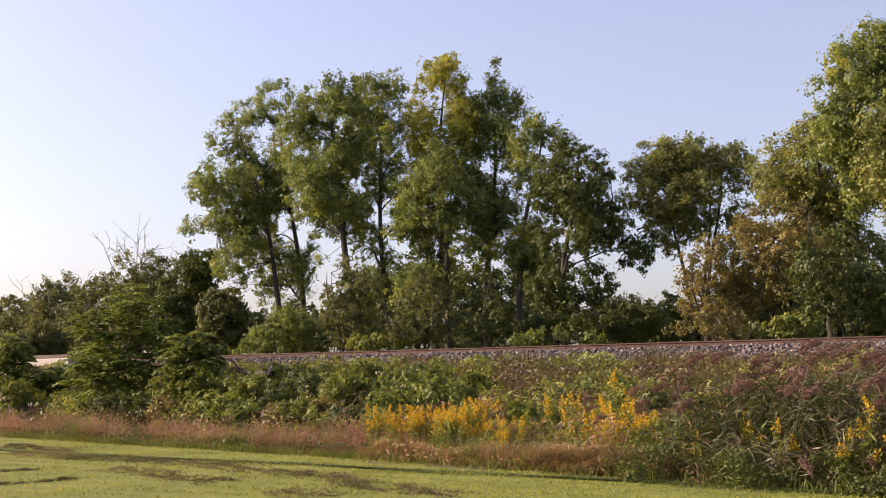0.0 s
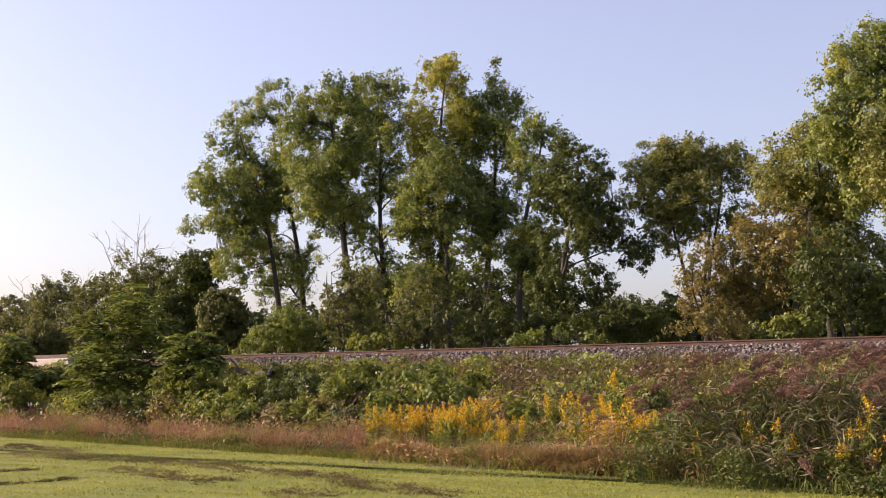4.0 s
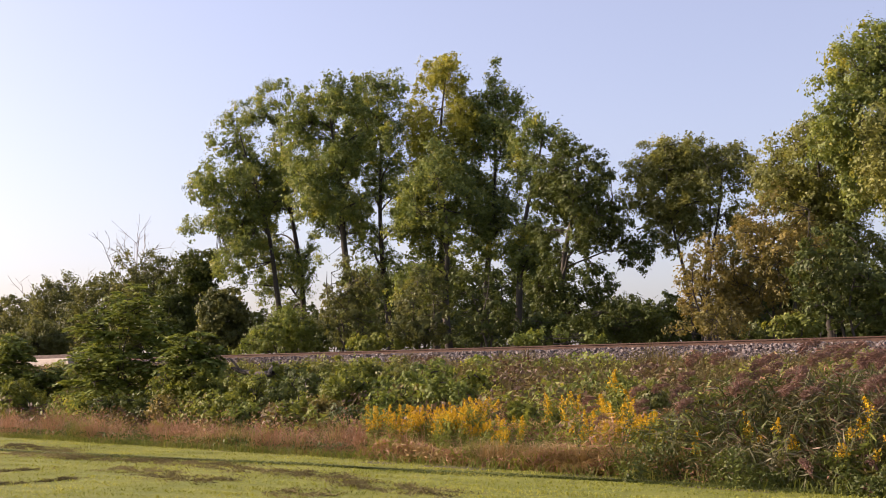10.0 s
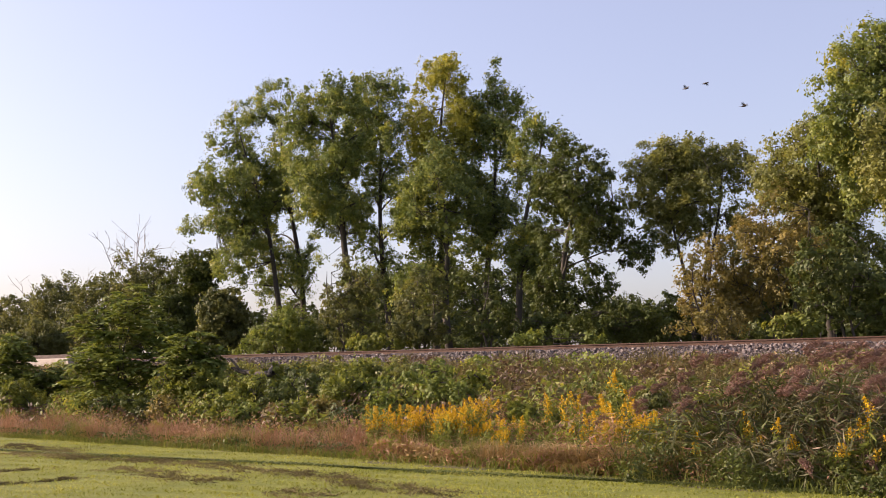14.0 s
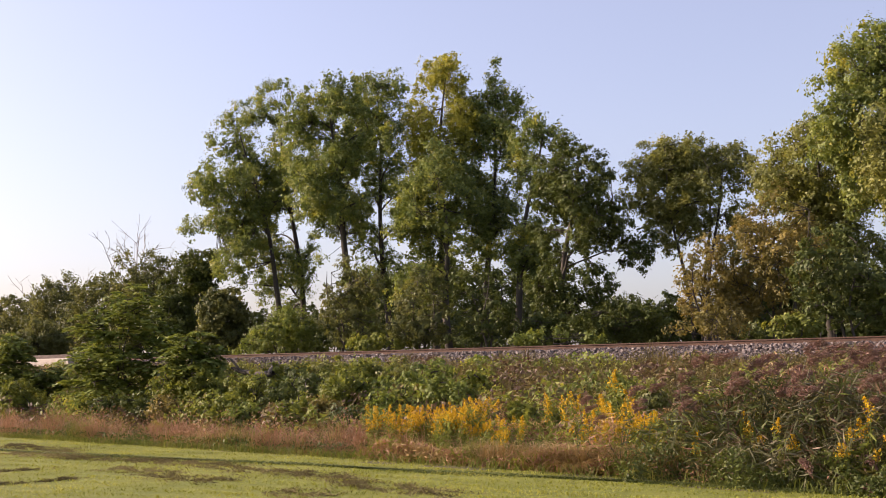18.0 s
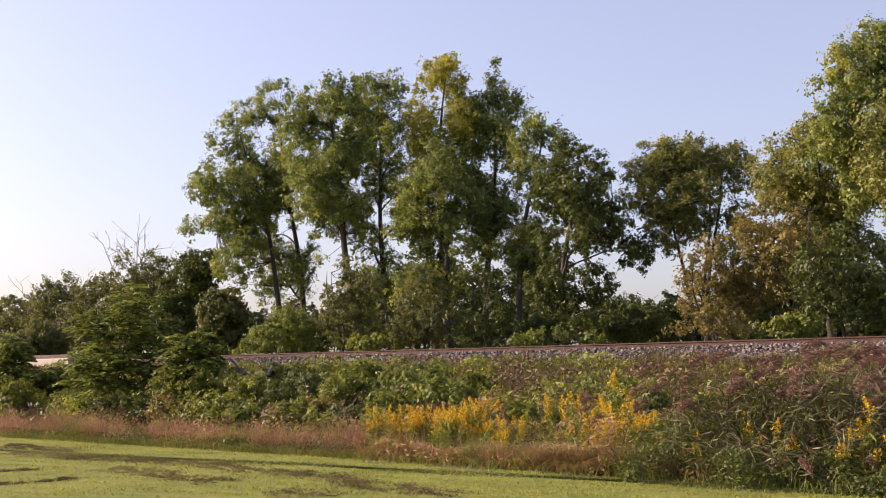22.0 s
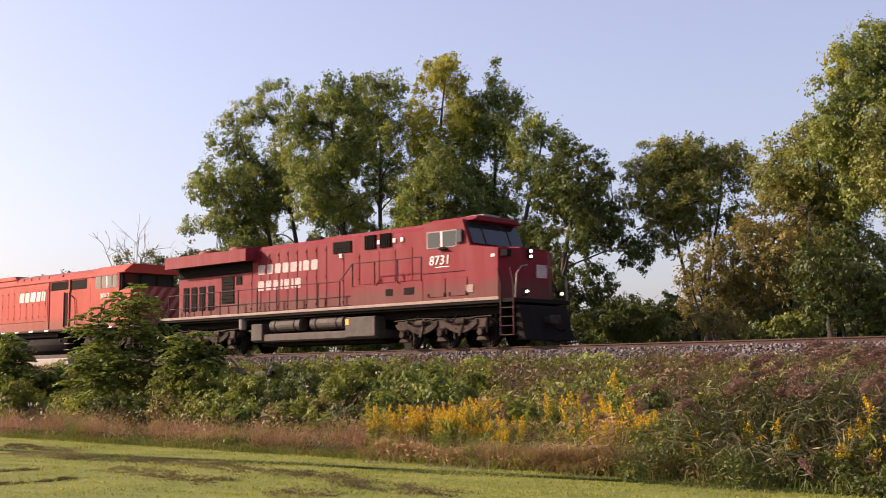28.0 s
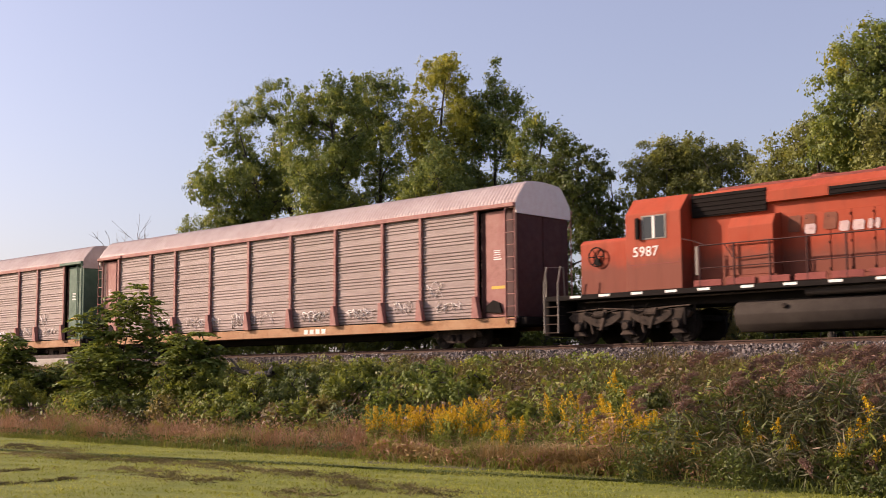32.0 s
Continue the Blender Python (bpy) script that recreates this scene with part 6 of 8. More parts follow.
def loco_truck(vehicle, xc, half, mat=GRIMY):
    """A three-axle truck with cast side frames, journal boxes, springs and brake gear."""
    fr = prism("truck_frame", vehicle, BLACK, [(xc - half, 0.62), (xc - half, 0.8), (xc + half, 0.8), (xc + half, 0.62)], "y", -0.95, 0.95, 0.02, "dark cast three-axle truck frame")
    for ax in (-1, 0, 1):
        wheelset(fr, xc + ax * half * 0.8, 0.52)
    for s in (-1, 1):
        y0, y1 = s * 0.98, s * 1.16
        n = 3
        for k in range(n):
            a, b = xc + (-1 + 2 * k / n) * half, xc + (-1 + 2 * (k + 1) / n) * half
            m = (a + b) / 2
            prism("side_frame", fr, mat, [(a, 0.86), (a + 0.2, 0.98), (b - 0.2, 0.98), (b, 0.86), (b - 0.12, 0.72), (m + 0.22, 0.6), (m - 0.22, 0.6), (a + 0.12, 0.72)], "y", y0, y1, 0.015, "dusty cast steel side frame")
        for ax in (-1, 0, 1):
            x = xc + ax * half * 0.8
            prism("pedestal", fr, mat, [(x - 0.3, 1.0), (x + 0.3, 1.0), (x + 0.2, 0.82), (x + 0.13, 0.4), (x + 0.26, 0.24), (x - 0.26, 0.24), (x - 0.13, 0.4), (x - 0.2, 0.82)], "y", s * 1.02, s * 1.2, 0.02)
            box("journal_box", fr, BLACK, x - 0.16, x + 0.16, s * 1.0, s * 1.24, 0.38, 0.7, 0.04)
            drum("bearing_cap", fr, GRIMY, (x, s * 1.28, 0.52), "y", 0.12, 0.06, 12, 0.01)
            drum("damper", fr, BLACK, (x + 0.28, s * 1.2, 0.74), "z", 0.05, 0.5, 8, 0)
        for x in (xc - half * 0.42, xc + half * 0.42):
            drum("brake_cylinder", fr, mat, (x, s * 1.24, 0.9), "x", 0.12, 0.42, 12, 0.02)
            for dx in (-0.14, 0.14):
                drum("coil_spring", fr, BLACK, (x + dx, s * 1.12, 0.55), "z", 0.075, 0.26, 10, 0)
            pipe("brake_hanger", fr, mat, [(x - 0.3, s * 1.22, 0.95), (x - 0.36, s * 1.22, 0.6), (x - 0.3, s * 1.22, 0.3)], 0.035)
        pipe("brake_pipe", fr, mat, [(xc - half, s * 1.2, 1.02), (xc - half * 0.4, s * 1.22, 1.08), (xc + half * 0.2, s * 1.22, 1.0), (xc + half, s * 1.2, 1.06)], 0.025)
        for k in (-1, 0):
            xa, xb = xc + k * half * 0.8, xc + (k + 1) * half * 0.8
            # sagging cast plate between two axles, black discs painting its dark holes, hung from its pedestals
            sag = [(xa + 0.16 + (xb - xa - 0.32) * k / 8, 0.5 + 0.3 * (k / 4 - 1) ** 2) for k in range(9)]
            crown = [(p, q + 0.17 + 0.1 * math.sin(math.pi * i / 8)) for i, (p, q) in enumerate(sag)]
            pl = prism("spring_plank", fr, mat, sag + crown[::-1], "y", s * 1.17, s * 1.25, 0.012, "dusty sagging cast plate")
            for k in (3, 4, 5):
                drum("hole", pl, BLACK, (sag[k][0], s * 1.252, sag[k][1] + 0.14), "y", 0.035, 0.012, 8, 0)
            pipe("brake_rod", fr, mat, [(xa + 0.2, s * 1.27, 1.0), ((xa + xb) / 2 - 0.1, s * 1.27, 0.92), (xb - 0.25, s * 1.27, 1.02)], 0.022)
            prism("brake_lever", fr, mat, [((xa + xb) / 2 + 0.1, 1.05), ((xa + xb) / 2 + 0.24, 1.03), ((xa + xb) / 2 + 0.02, 0.4), ((xa + xb) / 2 - 0.08, 0.42)], "y", s * 1.23, s * 1.29, 0.01)
            pipe("hose", fr, BLACK, [(xa + 0.3, s * 1.3, 1.15), (xa + 0.42, s * 1.32, 0.88), (xa + 0.7, s * 1.3, 0.95), (xa + 0.85, s * 1.28, 1.18)], 0.022)
        pipe("sand_pipe", fr, BLACK, [(xc + half + 0.1, s * 1.1, 1.1), (xc + half + 0.05, s * 1.0, 0.6), (xc + half - 0.08, s * 0.85, 0.15)], 0.025)
    return fr


def railing(vehicle, x0, x1, y, z0, h, step, mat, mid=True):
    """A walkway railing: top rail, middle rail and single posts."""
    for s in (-1, 1):
        rail = pipe("handrail", vehicle, mat, [(x0, s * y, z0 + h), (x1, s * y, z0 + h)], 0.021)
        if mid:
            pipe("middle_rail", rail, mat, [(x0, s * y, z0 + h * 0.42), (x1, s * y, z0 + h * 0.42)], 0.016)
        n = max(1, round((x1 - x0) / step))
        for k in range(n + 1):
            x = x0 + (x1 - x0) * k / n
            pipe("post", rail, mat, [(x, s * y, z0 - 0.05), (x, s * y, z0 + h)], 0.03)


def end_steps(vehicle, x, d, y, zdeck, mat):
    """Corner steps with grab irons; d is the way out of the vehicle."""
    for s in (-1, 1):
        st = box("step_well", vehicle, BLACK, min(x, x + d * 0.08), max(x, x + d * 0.08), s * 0.75, s * y, 0.36, zdeck, 0.01)
        for k in range(4):
            z = 0.36 + k * (zdeck - 0.4) / 4
            box("step", st, GRIMY, min(x, x + d * 0.6), max(x, x + d * 0.6), s * (y - 0.3), s * y, z, z + 0.035, 0.006)
        for dx in (0.04, 0.6):
            pipe("grab_iron", st, mat, [(x + d * dx, s * y, 0.36), (x + d * dx, s * y, zdeck + 0.45), (x + d * (dx - 0.12), s * y, zdeck + 1.0)], 0.026)


def coupler(vehicle, x, d, reach):
    """A drawbar with its knuckle, reaching half way to the next vehicle, and an air hose."""
    span = lambda a, b: (min(x + d * a, x + d * b), max(x + d * a, x + d * b))
    c = box("coupler", vehicle, GRIMY, *span(-0.1, reach * 0.65), -0.11, 0.11, 0.76, 0.98, 0.03, "rusty knuckle coupler")
    box("knuckle", c, GRIMY, *span(reach * 0.55, reach), -0.19, 0.15, 0.7, 1.04, 0.05)
    pipe("air_hose", c, BLACK, [(x, 0.35, 0.95), (x + d * reach * 0.4, 0.38, 0.6), (x + d * reach * 0.8, 0.3, 0.5), (x + d * reach, 0.28, 0.55)], 0.03)


def reflectors(vehicle, xs, y, z, w=0.4, h=0.075):
    for x in xs:
        for s in (-1, 1):
            box("reflector", vehicle, SILVER, x, x + w, s * y, s * (y + 0.008), z, z + h, 0, "white reflective strip")


def doors(vehicle, x0, x1, n, y, z0, z1, mat, latch=True, proud=0.018):
    """Hood access doors with dark hinges and latches, on both sides."""
    for k in range(n):
        a, b = x0 + (x1 - x0) * k / n, x0 + (x1 - x0) * (k + 1) / n
        for s in (-1, 1):
            d = box("hood_door", vehicle, mat, a + 0.018, b - 0.018, s * (y - 0.02), s * (y + proud), z0, z1, 0.008)
            if latch and s < 0:
                for z in (z0 + 0.14, (z0 + z1) / 2, z1 - 0.14):
                    box("latch", d, BLACK, b - 0.066, b - 0.042, s * (y + proud - 0.002), s * (y + proud + 0.02), z - 0.034, z + 0.034, 0)


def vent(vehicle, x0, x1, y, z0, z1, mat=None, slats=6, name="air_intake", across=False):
    """A near-black plate painting an opening's inner shade, with a frame of slats, on both sides."""
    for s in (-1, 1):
        v = box(name, vehicle, MESH_SHADE, x0, x1, s * (y - 0.03), s * (y + 0.012), z0, z1, 0, "dark louvred air intake")
        for k in range(slats):
            if across:
                x = x0 + (x1 - x0) * (k + 0.5) / slats
                box("slat", v, mat or BLACK, x - 0.022, x + 0.022, s * (y + 0.012), s * (y + 0.05), z0 + 0.015, z1 - 0.015, 0)
            else:
                z = z0 + (z1 - z0) * (k + 0.5) / slats
                box("slat", v, mat or BLACK, x0 + 0.02, x1 - 0.02, s * (y + 0.012), s * (y + 0.035), z - 0.02, z + 0.02, 0)


def window(vehicle, x0, x1, y, z0, z1, frame_mat, bars=1, name="side_window"):
    for s in (-1, 1):
        w = box(name, vehicle, frame_mat, x0 - 0.045, x1 + 0.045, s * (y - 0.02), s * (y + 0.014), z0 - 0.045, z1 + 0.045, 0.006, "pale framed cab side window")
        n = bars + 1
        for k in range(n):
            a, b = x0 + (x1 - x0) * k / n, x0 + (x1 - x0) * (k + 1) / n
            box("pane", w, GLASS, a + 0.025, b - 0.025, s * (y + 0.008), s * (y + 0.02), z0, z1, 0)
        # white bar: a sash, and on some cabs the pane's bright reflection painted in
        if bars:
            m = (x0 + x1) / 2
            box("sash", w, WHITE, m - 0.05, m + 0.05, s * (y + 0.014), s * (y + 0.03), z0 - 0.02, z1 + 0.02, 0.006, "white window sash and painted pane glint")


def roof_fan(vehicle, x, z, r=0.6, mat=ROOF_RED):
    f = drum("roof_fan", vehicle, mat, (x, 0, z + 0.07), "z", r, 0.2, 20, 0.03, "round radiator fan housing")
    for k in range(5):
        box("fan_blade", f, BLACK, x - r * 0.85, x + r * 0.85, -0.03 + (k - 2) * r * 0.35, 0.03 + (k - 2) * r * 0.35, z + 0.172, z + 0.182, 0)


NAME_B = surface("cream_name_paint", (0.66, 0.56, 0.5), (0.72, 0.64, 0.6), (0.42, 0.2, 0.16), 0.6, grain=30, patch=2.5, dirt_amount=0.7)
NAME_A = surface("weathered_name_paint", (0.5, 0.36, 0.35), (0.64, 0.52, 0.5), (0.24, 0.06, 0.06), 0.65, grain=30, patch=2.5, dirt_amount=0.9)


# ---- lead locomotive: wide cab, long hood with radiator wings, maroon ----
def build_lead():
    L = tagged(new("diesel_locomotive"), "maroon diesel locomotive with wide cab and lit headlights", "locomotive", "locomotives of the train")
    o = 3.4
    X = lambda u: u + o
    # frame and deck
    box("underframe", L, BLACK, X(-13.9), X(6.0), -0.9, 0.9, 1.12, 1.5, 0.02)
    box("walkway", L, BLACK, X(-14.2), X(6.68), -1.5, 1.5, 1.46, 1.6, 0.01)
    for s in (-1, 1):
        box("side_sill", L, SILL_A, X(-13.9), X(6.04), s * 1.5, s * 1.53, 1.56, 1.67, 0.01, "grimy cream side sill stripe")
    # hood
    hood = [(-0.9, 1.6), (0.9, 1.6), (0.9, 4.3), (0.72, 4.46), (-0.72, 4.46), (-0.9, 4.3)]
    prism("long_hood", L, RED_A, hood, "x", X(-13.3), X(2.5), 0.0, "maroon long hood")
    prism("hood_step", L, RED_A, [(X(-3.9), 4.4), (X(2.5), 4.4), (X(2.5), 4.52), (X(-3.6), 4.52)], "y", -0.75, 0.75, 0.015)
    prism("exhaust_outlet", L, BLACK, [(X(-5.2), 4.4), (X(-4.2), 4.4), (X(-4.25), 4.64), (X(-5.15), 4.64)], "y", -0.4, 0.4, 0.02)
    # radiator wings at the tail
    wing = [(0.8, 3.9), (1.5, 3.84), (1.5, 4.36), (0.7, 4.5), (-0.7, 4.5), (-1.5, 4.36), (-1.5, 3.84), (-0.8, 3.9)]
    prism("radiator_wing", L, RED_A, wing, "x", X(-13.6), X(-7.7), 0.012, "overhanging maroon radiator wing")
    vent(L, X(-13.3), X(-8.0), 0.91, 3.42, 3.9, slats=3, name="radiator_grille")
    roof_fan(L, X(-11.8), 4.45, 0.75)
    roof_fan(L, X(-9.6), 4.45, 0.75)
    for a in (-12.95, -12.35, -11.75, -11.1):
        vent(L, X(a), X(a + 0.42), 0.91, 1.96, 3.02, slats=7)
    vent(L, X(-10.12), X(-9.25), 0.91, 2.18, 3.34, slats=8)
    vent(L, X(-9.1), X(-8.72), 0.91, 2.95, 3.3, slats=3)
    doors(L, X(-8.6), X(-3.3), 9, 0.9, 1.75, 4.15, RED_A)
    doors(L, X(-3.2), X(-1.4), 2, 0.9, 1.75, 3.7, RED_A)
    doors(L, X(-1.2), X(2.3), 4, 0.9, 2.5, 3.72, RED_A, latch=False)
    vent(L, X(-2.92), X(-1.89), 0.92, 3.8, 4.25, slats=5)
    vent(L, X(-1.13), X(-0.52), 0.92, 3.83, 4.36, slats=5, across=True)
    vent(L, X(-0.3), X(0.3), 0.92, 3.83, 4.36, slats=5, across=True)
    for u in (-2.55, -0.42, 0.42, 0.82):
        box("marker_plate", L, SILVER, X(u), X(u) + 0.13, -0.945, -0.91, 3.62 if u < -2 else 3.98, 3.78 if u < -2 else 4.13, 0)
    # raised walkway box in front of the cab's back wall
    for s in (-1, 1):
        box("equipment_box", L, RED_A, X(-1.35), X(2.44), s * 0.88, s * 1.44, 1.6, 2.42, 0.02, "dirty maroon equipment box under the raised walkway")
        for a, w in ((0.55, 0.36), (1.5, 0.5)):
            box("box_vent", L, MESH_SHADE, X(a), X(a) + w, s * 1.44, s * 1.452, 1.95, 2.2, 0)
    # cab and nose
    cab = [(X(2.45), 1.6), (X(6.0), 1.6), (X(6.0), 3.32), (X(4.75), 3.5), (X(4.4), 4.44), (X(2.45), 4.44)]
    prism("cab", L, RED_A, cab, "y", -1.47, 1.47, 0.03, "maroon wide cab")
    prism("cab_roof", L, RED_A, [(-1.3, 4.4), (1.3, 4.4), (1.0, 4.58), (-1.0, 4.58)], "x", X(2.5), X(4.75), 0.02)
    box("air_conditioner", L, PALE_RAIL, X(3.6), X(4.5), -0.45, 0.45, 4.56, 4.7, 0.03)
    bm = bmesh.new()
    q = [(X(5.98), -1.44, 1.55), (X(5.98), 1.44, 1.55), (X(5.98), 1.44, 3.3), (X(5.98), -1.44, 3.3), (X(6.42), -0.72, 1.55), (X(6.42), 0.72, 1.55), (X(6.32), 0.72, 3.34), (X(6.32), -0.72, 3.34)]
    vs = [bm.verts.new(p) for p in q]
    for f in ((0, 4, 7, 3), (4, 5, 6, 7), (5, 1, 2, 6), (3, 7, 6, 2), (0, 1, 5, 4), (0, 3, 2, 1)):
        bm.faces.new([vs[i] for i in f])
    bmesh.ops.bevel(bm, geom=bm.edges[:], offset=0.05, segments=2, affect="EDGES")
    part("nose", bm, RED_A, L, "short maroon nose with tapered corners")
    prism("nose_top", L, RED_A, [(X(4.7), 3.46), (X(6.32), 3.3), (X(6.32), 3.36), (X(4.7), 3.52)], "y", -0.72, 0.72, 0.01)
    # windscreen in the raked front
    for y0, y1 in ((-1.36, -0.72), (-0.64, 0.64), (0.72, 1.36)):
        prism("windscreen", L, GLASS, [(X(4.755), 3.58), (X(4.79), 3.58), (X(4.475), 4.34), (X(4.44), 4.34)], "y", y0, y1, 0, "dark raked windscreen pane")
    window(L, X(2.72), X(4.1), 1.47, 3.54, 4.06, PALE_RAIL, 1)
    for s in (-1, 1):
        mir = box("mirror", L, GLASS, X(4.16), X(4.42), s * 1.5, s * 1.56, 3.62, 4.08, 0.015, "folded cab mirror")
        pipe("bracket", mir, BLACK, [(X(4.28), s * 1.48, 3.56), (X(4.28), s * 1.54, 3.66)], 0.015)
        prism("armrest", L, BLACK, [(X(3.3), 3.42), (X(3.75), 3.42), (X(3.6), 3.52), (X(3.4), 3.52)], "y", s * 1.47, s * 1.58, 0.01)
        box("kick_panel", L, SILL_A, X(4.5), X(4.88), s * 1.472, s * 1.49, 1.86, 2.14, 0.01, "cream data plate")
        for a in (2.72, 3.75):
            box("battery_door", L, RED_A, X(a), X(a) + 0.85, s * 1.47, s * 1.49, 1.78, 2.42, 0.01)
            for dx in (0.02, 0.78):
                box("hinge", L, BLACK, X(a) + dx, X(a) + dx + 0.05, s * 1.49, s * 1.51, 1.8, 1.92, 0)
        box("trim_line", L, BLACK, X(2.5), X(4.5), s * 1.47, s * 1.478, 2.62, 2.645, 0)
        box("nose_plate", L, SILVER, X(5.68), X(5.84), s * 1.475, s * 1.484, 3.02, 3.12, 0)
    lettering("road_number", L, WHITE, "8731", X(2.8), 1.482, 2.92, 0.46, 0.12, 0.004, "white cab road number")
    box("number_underline", L, SILVER, X(3.1), X(3.75), -1.482, -1.476, 2.82, 2.845, 0)
    # company name as plain blocks in two lines
    blocks("name_block", L, NAME_A, X(-7.6), 0.925, 3.27, 0.4, (0.5, 0.4, 0.4, 0.4, 0.44, 0.14, 0.4, 0.42), 0.1, 0.06, "plain white painted name block")
    blocks("name_block", L, NAME_A, X(-7.6), 0.925, 2.6, 0.4, (0.42, 0.38, 0.36, 0.14, 0.34, 0.14, 0.4), 0.1, 0.06, "plain white painted name block")
    # lights
    for z in (3.06, 3.24):
        h = drum("headlight", L, GLOW, (X(6.44), -0.28, z), "x", 0.05, 0.06, 16, 0.01, "lit round headlight")
        drum("bezel", h, BLACK, (X(6.4), -0.28, z), "x", 0.12, 0.05, 16, 0.01)
    for s in (-1, 1):
        d = drum("ditch_light", L, GLOW, (X(6.8), s * 0.95, 1.82), "x", 0.05, 0.06, 16, 0.01, "lit ditch light above the pilot")
        box("lamp_housing", d, BLACK, X(6.62), X(6.77), s * 0.85, s * 1.05, 1.68, 1.94, 0.02)
    box("number_board", L, MESH_SHADE, X(6.02), X(6.35), -1.42, -1.2, 3.02, 3.24, 0.01)
    prism("emblem_block", L, NAME_A, [(0.05, 2.35), (0.62, 2.35), (0.62, 2.8), (0.05, 2.8)], "x", X(6.4), X(6.425), 0, "plain white nose emblem block")
    # pilot, plough and ends
    prism("snow_plough", L, BLACK, [(X(6.6), 1.4), (X(6.74), 1.35), (X(7.02), 0.2), (X(6.65), 0.2)], "y", -1.32, 1.32, 0.02, "black snow plough pilot")
    box("rear_pilot", L, BLACK, X(-14.25), X(-14.1), -1.45, 1.45, 0.3, 1.5, 0.02)
    end_steps(L, X(6.08), 1, 1.52, 1.6, RAILING)
    end_steps(L, X(-13.65), -1, 1.52, 1.6, RAILING)
    coupler(L, X(6.7), 1, 0.7)
    coupler(L, X(-14.25), -1, 0.58)
    for s in (-1, 1):
        pipe("front_rail", L, PALE_RAIL, [(X(6.66), s * 1.4, 1.6), (X(6.68), s * 1.35, 2.4), (X(6.54), s * 0.9, 2.7), (X(6.44), s * 0.5, 2.75)], 0.024)
    railing(L, X(-13.2), X(-1.9), 1.5, 1.62, 1.02, 1.27, RAILING)
    railing(L, X(-1.2), X(2.4), 1.48, 2.44, 0.82, 1.2, RAILING, mid=False)
    for s in (-1, 1):
        pipe("sloping_rail", L, RAILING, [(X(-1.9), s * 1.5, 2.64), (X(-1.2), s * 1.49, 3.26)], 0.021)
    # tanks
    box("fuel_tank", L, TANKS, X(-7.5), X(-0.05), -1.3, 1.3, 0.45, 0.78, 0.06, "dusty grey fuel tank")
    box("fuel_tank_core", L, BLACK, X(-7.4), X(-0.2), -0.85, 0.85, 0.3, 1.3, 0.05)
    for s in (-1, 1):
        box("tank_head", L, TANKS, X(-7.5), X(-6.75), s * 0.8, s * 1.36, 0.5, 1.2, 0.04)
        box("tank_box", L, TANKS, X(-1.75), X(-0.08), s * 0.8, s * 1.38, 0.5, 1.27, 0.04, "dusty equipment box with a yellow label")
        box("tank_label", L, YELLOW, X(-1.7), X(-1.5), s * 1.38, s * 1.39, 0.98, 1.2, 0)
        for a, b in ((-6.35, -4.37), (-3.86, -1.86)):
            t = drum("air_reservoir", L, TANKS, ((X(a) + X(b)) / 2, s * 1.12, 1.1), "x", 0.25, b - a, 18, 0.06, "grey cylindrical air reservoir")
            for k in (0.2, 0.8):
                drum("strap", t, BLACK, (X(a) + (b - a) * k, s * 1.12, 1.1), "x", 0.262, 0.05, 18, 0)
        drum("filter_pot", L, PALE_RAIL, (X(-8.1), s * 1.3, 1.25), "z", 0.16, 0.5, 12, 0.03)
        pipe("frame_conduit", L, GRIMY, [(X(-13), s * 1.3, 1.42), (X(-6), s * 1.32, 1.4), (X(0), s * 1.32, 1.42), (X(5.8), s * 1.3, 1.4)], 0.035)
    loco_truck(L, X(3.1), 2.35)
    loco_truck(L, X(-10.9), 2.35)
    return L, -o


